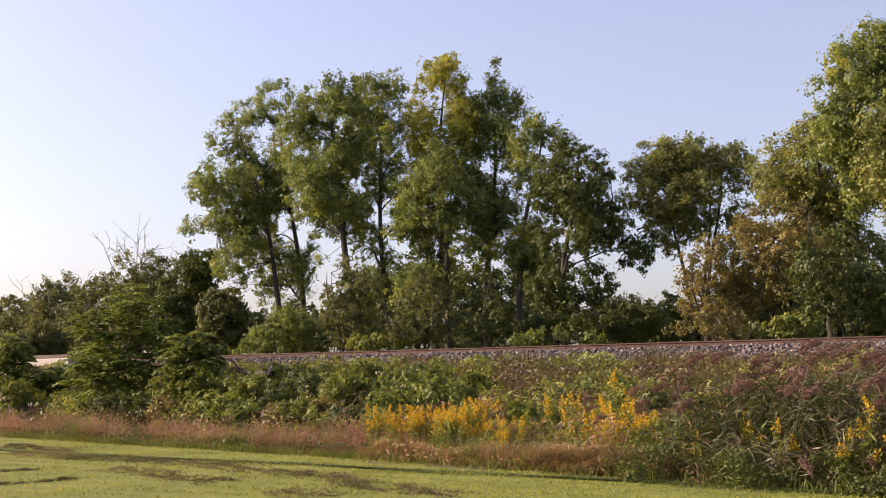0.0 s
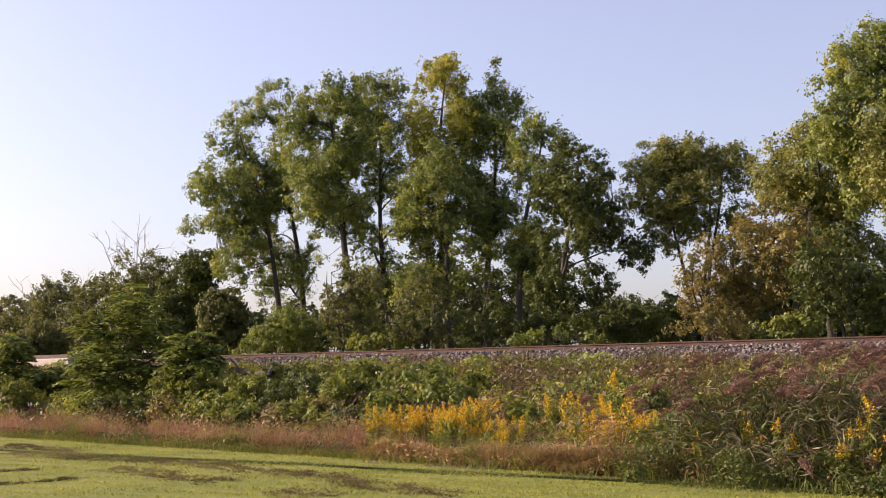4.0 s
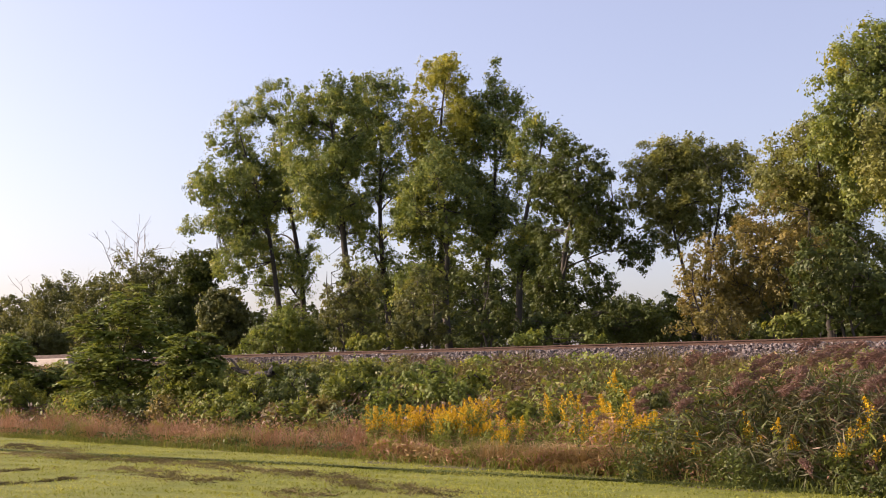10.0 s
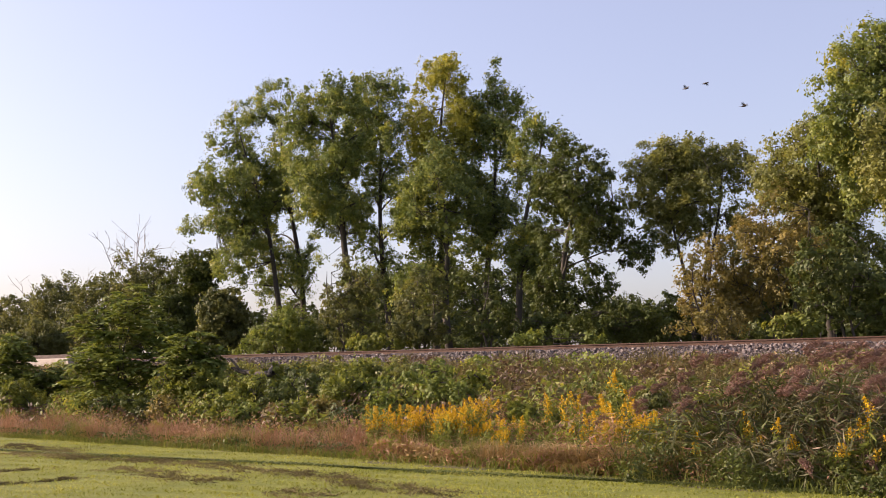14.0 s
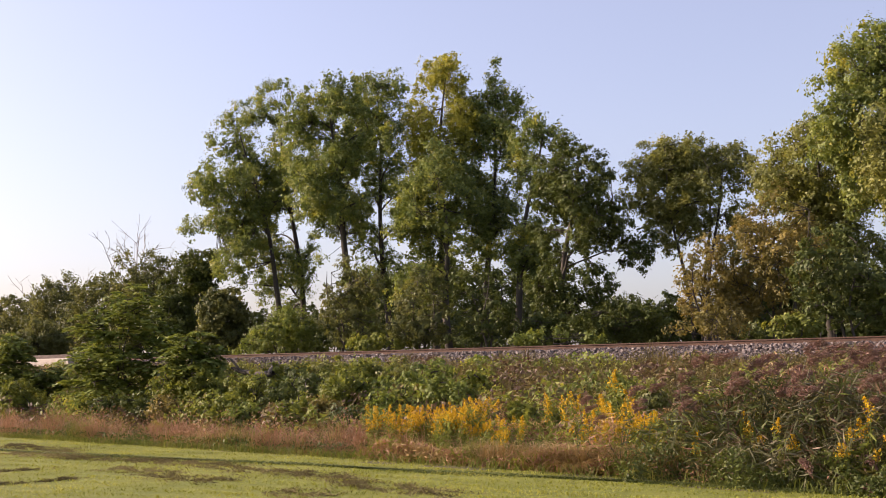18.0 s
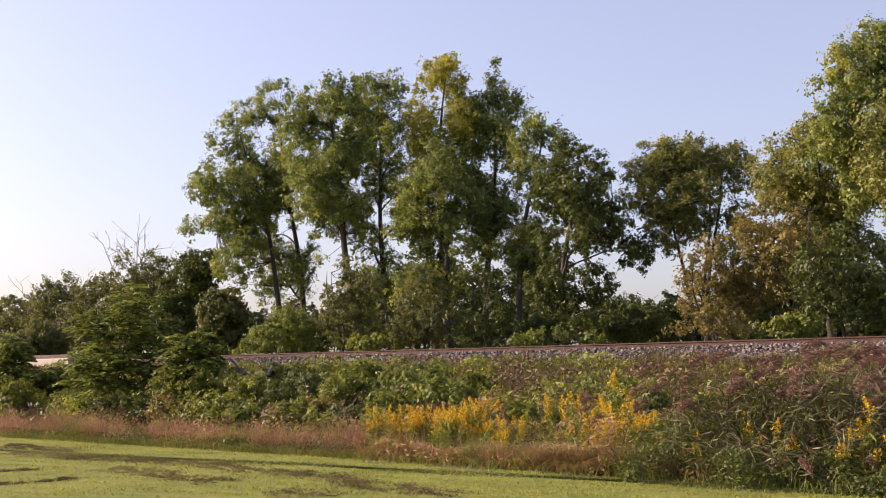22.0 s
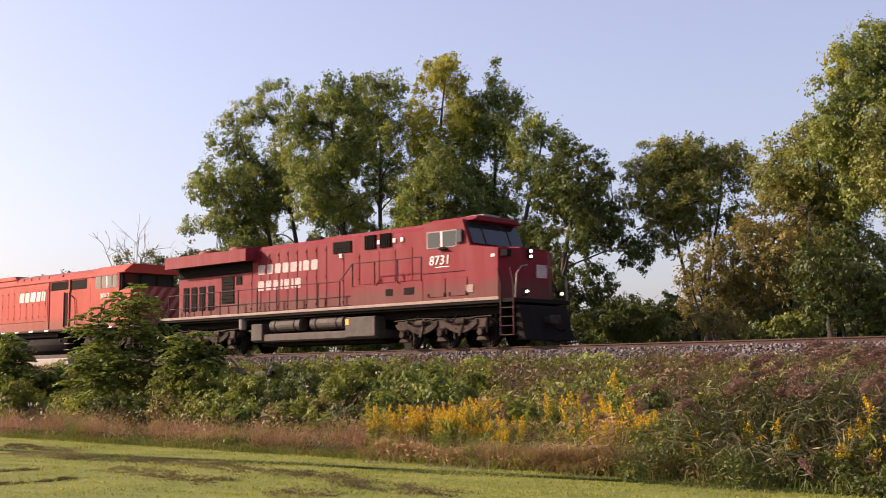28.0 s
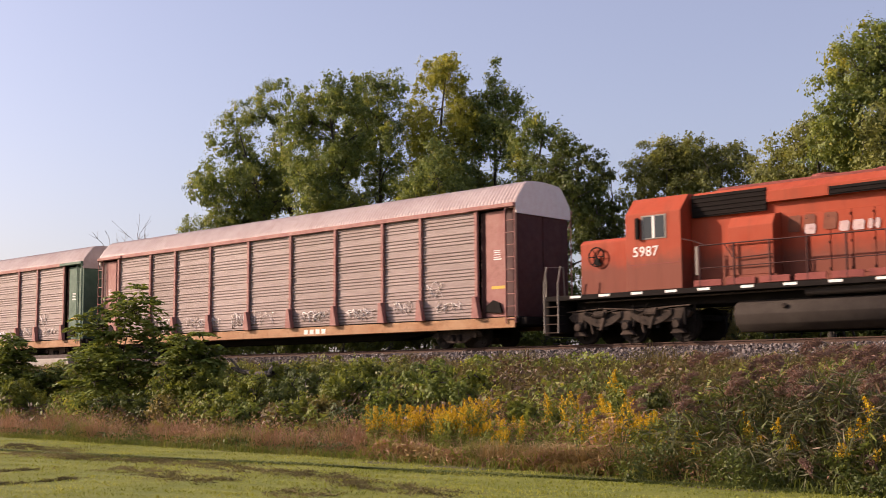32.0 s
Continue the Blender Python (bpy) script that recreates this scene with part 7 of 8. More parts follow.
# ---- second unit: full-width cowl body ----
def build_cowl():
    L = tagged(new("diesel_locomotive"), "vermilion cowl-bodied diesel locomotive with striped nose", "locomotive", "locomotives of the train")
    o = 25.4
    X = lambda u: u + o
    box("underframe", L, BLACK, X(-34.2), X(-16.1), -0.95, 0.95, 1.1, 1.45, 0.02)
    box("platform", L, BLACK, X(-35.2), X(-15.4), -1.48, 1.48, 1.38, 1.5, 0.01)
    body = [(-1.48, 1.5), (1.48, 1.5), (1.48, 3.98), (1.2, 4.2), (0.85, 4.3), (-0.85, 4.3), (-1.2, 4.2), (-1.48, 3.98)]
    prism("cowl_body", L, RED_B, body, "x", X(-34.05), X(-19.9), 0.0, "vermilion full-width cowl body")
    cab = [(-1.48, 1.5), (1.48, 1.5), (1.48, 3.96), (1.05, 4.4), (-1.05, 4.4), (-1.48, 3.96)]
    prism("cab", L, RED_B, cab, "x", X(-19.88), X(-17.35), 0.0, "vermilion cab section")
    prism("cab_brow", L, RED_B, [(-1.5, 3.98), (1.5, 3.98), (1.5, 4.06), (1.05, 4.42), (-1.05, 4.42), (-1.5, 4.06)], "x", X(-17.5), X(-16.85), 0.01, "overhanging roof brow")
    prism("windscreen_wall", L, MESH_SHADE, [(-1.42, 3.1), (1.42, 3.1), (1.42, 4.0), (1.0, 4.36), (-1.0, 4.36), (-1.42, 4.0)], "x", X(-17.36), X(-17.2), 0)
    for y0, y1 in ((-1.3, -0.5), (-0.4, 0.4), (0.5, 1.3)):
        box("windscreen", L, GLASS, X(-17.22), X(-17.17), y0, y1, 3.4, 3.98, 0, "dark windscreen pane")
    nose = [(X(-17.36), 1.5), (X(-16.4), 1.5), (X(-16.35), 3.2), (X(-16.75), 3.22), (X(-17.36), 3.14)]
    prism("nose", L, RED_B, nose, "y", -1.47, 1.47, 0.03, "vermilion nose")
    bm = bmesh.new()
    q = [(X(-16.38), -1.42, 1.45), (X(-16.38), 1.42, 1.45), (X(-16.34), 1.42, 3.18), (X(-16.34), -1.42, 3.18), (X(-15.62), -0.95, 1.45), (X(-15.62), 0.95, 1.45), (X(-15.75), 0.95, 3.3), (X(-15.75), -0.95, 3.3)]
    vs = [bm.verts.new(p) for p in q]
    for f in ((0, 4, 7, 3), (4, 5, 6, 7), (5, 1, 2, 6), (3, 7, 6, 2), (0, 1, 5, 4), (0, 3, 2, 1)):
        bm.faces.new([vs[i] for i in f])
    part("nose_front", bm, ROOF_RED, L, "dark red nose front")
    stripes_on_end(L, X(-15.61), 1, 1.55, 3.25, 0.92, X(-15.73))
    # roof kit
    prism("roof_cap", L, ROOF_RED, [(-0.9, 4.28), (0.9, 4.28), (0.7, 4.42), (-0.7, 4.42)], "x", X(-33.8), X(-20.2), 0.015, "sooty dark red roof")
    prism("radiator_hatch", L, RED_B, [(X(-31.2), 4.3), (X(-28.3), 4.3), (X(-28.5), 4.52), (X(-31.0), 4.52)], "y", -0.95, 0.95, 0.02)
    roof_fan(L, X(-33.1), 4.32, 0.5)
    roof_fan(L, X(-31.9), 4.34, 0.5)
    roof_fan(L, X(-27.4), 4.32, 0.45)
    for k, u in enumerate((-33.6, -32.9, -30.0, -27.6, -26.9, -26.1, -25.3, -24.3, -22.9)):
        pipe("lifting_eye", L, ROOF_RED, [(X(u), -1.3, 4.12), (X(u) + 0.05, -1.28, 4.24), (X(u) + 0.1, -1.3, 4.12)], 0.02)
    # sides: radiator grille, big panel, open bay by the cab
    vent(L, X(-33.98), X(-29.66), 1.485, 3.46, 4.02, GRIMY, 26, "radiator_grille", True)
    for s in (-1, 1):
        box("belt_rail", L, RED_B, X(-34.0), X(-29.5), s * 1.48, s * 1.51, 3.38, 3.44, 0.005)
        box("side_panel", L, RED_B, X(-29.42), X(-23.95), s * 1.47, s * 1.505, 1.95, 3.72, 0.012, "bolted vermilion side panel")
        box("roof_strip", L, RED_B, X(-29.5), X(-17.5), s * 1.47, s * 1.52, 3.9, 3.97, 0.01)
        box("jamb", L, RED_B, X(-23.86), X(-23.78), s * 1.47, s * 1.52, 1.52, 3.92, 0.008)
        drum("port_hole", L, TANKS, (X(-29.15), s * 1.5, 3.2), "y", 0.14, 0.03, 18, 0.005, "grey round port")
    doors(L, X(-29.3), X(-24.1), 8, 1.5, 2.05, 3.62, RED_B, proud=0.012)
    doors(L, X(-33.9), X(-29.6), 5, 1.48, 1.7, 3.34, RED_B, proud=0.012)
    # bay by the cab: near-black plates paint the shade of its openings
    vent(L, X(-23.62), X(-21.86), 1.482, 3.46, 3.86, slats=4)
    for s in (-1, 1):
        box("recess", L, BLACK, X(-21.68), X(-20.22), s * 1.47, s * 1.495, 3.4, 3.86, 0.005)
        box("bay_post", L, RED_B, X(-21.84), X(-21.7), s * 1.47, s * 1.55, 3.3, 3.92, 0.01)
        dr = box("side_door_opening", L, MESH_SHADE, X(-22.3), X(-21.85), s * 1.47, s * 1.492, 1.66, 3.27, 0.004, "side doorway painted near-black as inner shade")
        pipe("door_grab", dr, BLACK, [(X(-21.8), s * 1.53, 3.22), (X(-21.25), s * 1.53, 2.95), (X(-21.18), s * 1.53, 2.3), (X(-21.2), s * 1.53, 1.7)], 0.022)
        for a in (-22.37, -21.86):
            box("door_frame", dr, RED_B, X(a), X(a) + 0.07, s * 1.48, s * 1.54, 1.6, 3.32, 0.006)
        box("cab_seam", L, ROOF_RED, X(-18.95), X(-17.35), s * 1.478, s * 1.486, 2.42, 2.44, 0)
        for u in (-18.9, -18.2, -17.5):
            drum("bolt_head", L, BLACK, (X(u), s * 1.485, 2.22), "y", 0.035, 0.02, 8, 0)
        box("cab_label", L, YELLOW, X(-18.6), X(-18.35), s * 1.481, s * 1.487, 2.58, 2.63, 0)
        box("nose_label", L, YELLOW, X(-16.45), X(-16.2), s * 1.472, s * 1.482, 1.66, 1.78, 0)
        box("side_label", L, WHITE, X(-30.75), X(-30.42), s * 1.5, s * 1.508, 3.0, 3.12, 0)
        box("side_skirt", L, GRIMY, X(-34.05), X(-16.05), s * 1.44, s * 1.49, 1.42, 1.5, 0.005)
    window(L, X(-19.35), X(-18.95), 1.48, 3.36, 3.9, PALE_RAIL, 0)
    window(L, X(-18.78), X(-17.98), 1.48, 3.36, 3.92, PALE_RAIL, 1)
    window(L, X(-17.84), X(-17.5), 1.48, 3.38, 3.9, PALE_RAIL, 0, "wing_window")
    lettering("road_number", L, WHITE, "9012", X(-19.0), 1.486, 2.82, 0.38, 0.1, 0.004, "white cab road number")
    blocks("name_block", L, NAME_B, X(-26.85), 1.515, 2.98, 0.5, (0.5, 0.46, 0.56, 0.4, 0.14, 0.14), 0.09, 0.18, "plain white painted name block")
    reflectors(L, [X(u) for u in (-33.7, -32.2, -30.3, -28.8, -27.3, -25.8, -24.2, -22.3, -21.6, -20.0, -18.3, -16.6)], 1.49, 1.42)
    # below the floor
    for s in (-1, 1):
        tank = [(s * 0.3, 0.22), (s * 0.95, 0.22), (s * 1.25, 0.45), (s * 1.34, 0.75), (s * 1.25, 1.02), (s * 1.05, 1.1), (s * 0.3, 1.1)]
        prism("fuel_tank", L, BLACK, tank, "x", X(-28.0), X(-22.3), 0.02, "sooty black fuel tank with a rounded side", True)
        drum("air_reservoir", L, BLACK, (X(-25.4), s * 1.15, 1.26), "x", 0.15, 4.4, 16, 0.03)
        drum("filler_cap", L, GRIMY, (X(-22.9), s * 1.33, 0.95), "y", 0.07, 0.06, 10, 0.01)
        for z in (0.45, 0.75, 1.05):
            box("tank_step", L, PALE_RAIL, X(-22.25), X(-21.8), s * 1.2, s * 1.48, z, z + 0.03, 0)
        pipe("frame_strut", L, GRIMY, [(X(-33.6), s * 1.38, 1.36), (X(-32.0), s * 1.4, 1.14), (X(-32.0), s * 1.4, 1.4)], 0.04)
        pipe("frame_conduit", L, GRIMY, [(X(-34), s * 1.25, 1.32), (X(-26), s * 1.28, 1.34), (X(-16.2), s * 1.25, 1.32)], 0.03)
    box("front_pilot", L, BLACK, X(-15.5), X(-15.35), -1.42, 1.42, 0.28, 1.4, 0.02)
    box("rear_pilot", L, BLACK, X(-35.3), X(-35.1), -1.42, 1.42, 0.28, 1.4, 0.02)
    end_steps(L, X(-16.05), 1, 1.5, 1.42, PALE_RAIL)
    end_steps(L, X(-34.2), -1, 1.5, 1.42, PALE_RAIL)
    coupler(L, X(-15.4), 1, 0.57)
    coupler(L, X(-35.25), -1, 0.65)
    loco_truck(L, X(-18.7), 2.25)
    loco_truck(L, X(-31.7), 2.25)
    return L, -o


def stripes_on_end(L, x, d, z0, z1, half, xtop):
    """Slanting pale warning stripes across an end wall, cut off at its sides."""
    n = 6
    h = z1 - z0
    for k in range(-2, n):
        a = -half + k * 0.5
        pts = [(a, z0), (a + 0.24, z0), (a + 0.24 + h * 0.75, z1), (a + h * 0.75, z1)]
        cl = []
        for lim, keep in ((-half, 1), (half, -1)):
            src, cl = (pts if not cl and keep == 1 else cl), []
            for i in range(len(src)):
                p, q = src[i - 1], src[i]
                ip, iq = keep * (p[0] - lim) >= 0, keep * (q[0] - lim) >= 0
                if ip != iq:
                    t = (lim - p[0]) / (q[0] - p[0])
                    cl.append((lim, p[1] + t * (q[1] - p[1])))
                if iq:
                    cl.append(q)
            if not cl:
                break
        if len(cl) < 3:
            continue
        bm = bmesh.new()
        face = [bm.verts.new((x + (xtop - x) * (z - z0) / h + 0.012 * d, y, z)) for y, z in cl]
        bm.faces.new(face)
        r = bmesh.ops.extrude_face_region(bm, geom=bm.faces[:])
        bmesh.ops.translate(bm, verts=[e for e in r["geom"] if isinstance(e, bmesh.types.BMVert)], vec=(-0.01 * d, 0, 0))
        bmesh.ops.recalc_face_normals(bm, faces=bm.faces[:])
        part("warning_stripe", bm, PINK_STRIPE, L, "faded pinkish warning stripe")


PINK_STRIPE = surface("faded_stripe", (0.3, 0.17, 0.15), (0.38, 0.25, 0.22), (0.15, 0.06, 0.05), 0.75, grain=30, patch=2)


# ---- third unit: narrow hood, running backwards, cab at its tail ----
def build_hood():
    L = tagged(new("diesel_locomotive"), "faded orange-red hood diesel locomotive running backwards", "locomotive", "locomotives of the train")
    o = 46.0
    X = lambda u: u + o
    box("underframe", L, BLACK, X(-54.6), X(-37.2), -0.9, 0.9, 1.08, 1.42, 0.02)
    box("walkway", L, BLACK, X(-55.4), X(-36.6), -1.5, 1.5, 1.38, 1.54, 0.01)
    for s in (-1, 1):
        for k in range(12):
            a = -49.9 + k * 1.05
            box("toe_board", L, ROOF_RED, X(a), X(a) + 0.9, s * 1.48, s * 1.52, 1.55, 1.74, 0.008)
    hood = [(-0.9, 1.54), (0.9, 1.54), (0.9, 4.25), (0.7, 4.42), (-0.7, 4.42), (-0.9, 4.25)]
    prism("long_hood", L, RED_C, hood, "x", X(-50.3), X(-38.25), 0.0, "faded orange-red long hood")
    prism("end_wall", L, ROOF_RED, [(-0.88, 1.56), (0.88, 1.56), (0.88, 4.22), (0.68, 4.4), (-0.68, 4.4), (-0.88, 4.22)], "x", X(-38.26), X(-38.2), 0)
    stripes_on_end(L, X(-38.2), 1, 1.6, 4.15, 0.85, X(-38.2))
    # flared radiator at the far end
    rad = [(-1.02, 3.5), (1.02, 3.5), (1.02, 4.22), (0.75, 4.44), (-0.75, 4.44), (-1.02, 4.22)]
    prism("radiator_section", L, RED_C, rad, "x", X(-42.75), X(-38.27), 0.012)
    vent(L, X(-42.5), X(-38.35), 1.02, 3.56, 4.12, slats=5, name="radiator_grille")
    for u in (-41.8, -40.5, -39.2):
        roof_fan(L, X(u), 4.4, 0.5)
    prism("blower_duct", L, RED_C, [(-1.06, 3.86), (1.06, 3.86), (1.06, 4.18), (0.72, 4.4), (-0.72, 4.4), (-1.06, 4.18)], "x", X(-47.75), X(-43.1), 0.012, "bulging orange-red blower duct")
    vent(L, X(-45.9), X(-43.2), 1.06, 3.86, 4.1, slats=2, name="side_grille")
    vent(L, X(-50.22), X(-47.78), 1.0, 3.64, 4.3, BLACK, 5, "inertial_grille")
    prism("roof_box", L, ROOF_RED, [(X(-49.7), 4.4), (X(-44.0), 4.4), (X(-44.2), 4.52), (X(-49.5), 4.52)], "y", -0.6, 0.6, 0.02)
    roof_fan(L, X(-46.4), 4.45, 0.45)
    roof_fan(L, X(-44.6), 4.42, 0.4)
    doors(L, X(-47.2), X(-38.4), 14, 0.9, 1.72, 3.46, RED_C)
    # filter box beside the hood
    for s in (-1, 1):
        prism("filter_box", L, RED_C, [(s * 0.88, 1.8), (s * 1.42, 1.8), (s * 1.42, 3.2), (s * 1.25, 3.48), (s * 0.88, 3.56)], "x", X(-48.8), X(-47.4), 0.015, "orange-red filter box with a sloping top")
        box("box_base", L, RED_C, X(-48.9), X(-47.3), s * 0.88, s * 1.46, 1.54, 1.8, 0.01)
        box("door_handle", L, PALE_RAIL, X(-49.95), X(-49.85), s * 1.3, s * 1.34, 1.9, 2.75, 0.01)
    # cab
    cab = [(-1.48, 1.54), (1.48, 1.54), (1.48, 3.88), (1.0, 4.4), (-1.0, 4.4), (-1.48, 3.88)]
    prism("cab", L, RED_C, cab, "x", X(-52.27), X(-50.31), 0.015, "faded orange-red cab")
    window(L, X(-51.65), X(-50.86), 1.48, 3.12, 3.76, PALE_RAIL, 1)
    for s in (-1, 1):
        box("window_shade", L, BLACK, X(-51.86), X(-51.74), s * 1.5, s * 1.6, 3.1, 3.74, 0.01)
        for y0 in (0.2, 0.95):
            box("rear_window", L, GLASS, X(-52.3), X(-52.26), s * y0, s * (y0 + 0.45), 3.4, 3.9, 0)
        box("cab_seam", L, ROOF_RED, X(-52.2), X(-50.4), s * 1.478, s * 1.486, 2.32, 2.34, 0)
    lettering("road_number", L, WHITE, "5987", X(-52.02), 1.488, 2.58, 0.42, 0.02, 0.004, "white cab road number")
    # short nose with hand brake wheel
    nose = [(-0.88, 1.54), (0.88, 1.54), (0.88, 3.2), (0.72, 3.32), (-0.72, 3.32), (-0.88, 3.2)]
    prism("short_nose", L, RED_C, nose, "x", X(-54.42), X(-52.26), 0.02, "short orange-red nose")
    ring = [(X(-53.75) + 0.3 * math.cos(a), -0.96, 2.75 + 0.3 * math.sin(a)) for a in np.linspace(0, 2 * math.pi, 17)]
    hb = pipe("brake_wheel", L, BLACK, ring, 0.022, "black hand brake wheel")
    for k in range(3):
        a = k * math.pi / 3
        pipe("spoke", hb, BLACK, [(X(-53.75) - 0.3 * math.cos(a), -0.95, 2.75 - 0.3 * math.sin(a)), (X(-53.75) + 0.3 * math.cos(a), -0.95, 2.75 + 0.3 * math.sin(a))], 0.016)
    drum("gear_box", hb, BLACK, (X(-53.75), -0.91, 2.6), "y", 0.12, 0.1, 12, 0.02)
    # faded company name: a few plain blocks, half worn away
    blocks("name_block", L, WORN_NAME, X(-47.2), 0.93, 2.95, 0.46, (0.4, 0.36, -0.1, 0.42), 0.06, 0.12, "half worn name block")
    blocks("name_block", L, NAME_A, X(-46.7), 0.935, 2.86, 0.28, (0.34, -0.5, 0.3, 0.34, 0.12, 0.12), 0.08, 0.15, "plain white painted name block")
    railing(L, X(-49.7), X(-37.5), 1.5, 1.6, 1.14, 1.12, RAILING)
    for s in (-1, 1):
        pipe("cab_rail", L, RAILING, [(X(-50.3), s * 1.5, 3.0), (X(-49.9), s * 1.5, 2.9), (X(-49.5), s * 1.5, 2.74)], 0.02)
        pipe("hood_rail", L, RAILING, [(X(-48.9), s * 1.5, 2.75), (X(-48.6), s * 1.5, 2.3), (X(-47.4), s * 1.5, 2.34)], 0.018)
    reflectors(L, [X(u) for u in (-54.4, -53.3, -52.1, -50.9, -49.8, -48.4, -47.1, -45.8, -44.5, -43.2, -41.7, -40.2, -39.0, -37.9)], 1.502, 1.44)
    for s in (-1, 1):
        tank = [(s * 0.3, 0.22), (s * 0.95, 0.22), (s * 1.22, 0.42), (s * 1.34, 0.7), (s * 1.26, 0.98), (s * 1.05, 1.1), (s * 0.3, 1.1)]
        prism("fuel_tank", L, TANK_BROWN, tank, "x", X(-48.75), X(-42.8), 0.02, "grey-brown fuel tank with a rounded side", True)
        drum("filler_cap", L, GRIMY, (X(-47.2), s * 1.34, 0.9), "y", 0.07, 0.06, 10, 0.01)
        drum("air_reservoir", L, TANK_BROWN, (X(-44.6), s * 1.2, 1.28), "x", 0.14, 4.0, 14, 0.03)
        pipe("frame_conduit", L, GRIMY, [(X(-54), s * 1.25, 1.3), (X(-46), s * 1.28, 1.33), (X(-37.4), s * 1.25, 1.3)], 0.03)
    box("front_pilot", L, BLACK, X(-36.7), X(-36.5), -1.42, 1.42, 0.28, 1.4, 0.02)
    box("rear_pilot", L, BLACK, X(-55.5), X(-55.3), -1.42, 1.42, 0.28, 1.4, 0.02)
    end_steps(L, X(-37.2), 1, 1.5, 1.5, BLACK)
    end_steps(L, X(-54.85), -1, 1.5, 1.5, PALE_RAIL)
    for s in (-1, 1):
        pipe("end_rail", L, PALE_RAIL, [(X(-55.45), s * 1.4, 1.5), (X(-55.45), s * 1.38, 2.5), (X(-55.35), s * 0.6, 2.55), (X(-55.3), s * 0.6, 1.5)], 0.024)
    coupler(L, X(-36.55), 1, 0.65)
    coupler(L, X(-55.45), -1, 0.86)
    loco_truck(L, X(-39.5), 2.25)
    loco_truck(L, X(-52.5), 2.25)
    return L, -o


WORN_NAME = surface("worn_name_paint", (0.11, 0.035, 0.022), (0.2, 0.07, 0.04), (0.26, 0.06, 0.03), 0.7, grain=30, patch=3)
TANK_BROWN = surface("grey_brown_tank", (0.035, 0.028, 0.025), (0.055, 0.045, 0.038), (0.018, 0.015, 0.014), 0.85, grain=30, patch=1.5, shine=0.08)


# ---- covered car carriers ----
def corrugated(x0, x1, z0, z1, y, s):
    """A rack side panel: horizontal ribs in groups, with flat perforated bands between them."""
    zs, off = [z0], [0.0]
    z, k = z0 + 0.05, 0
    while z < z1 - 0.12:
        if k % 5 == 4:
            zs += [z + 0.02, z + 0.14]
            off += [0.0, 0.0]
            z += 0.15
        else:
            zs += [z, z + 0.03, z + 0.06, z + 0.085]
            off += [0.0, 0.026, 0.026, 0.0]
            z += 0.118
        k += 1
    zs.append(z1)
    off.append(0.0)
    n = len(zs)
    V = np.concatenate([np.stack([np.full(n, x), s * (y + np.array(off)), zs], -1) for x in (x0, x1)])
    i = np.arange(n - 1)
    F = np.stack([i, i + 1, n + i + 1, n + i], -1)
    return V, (F if s > 0 else F[:, ::-1])


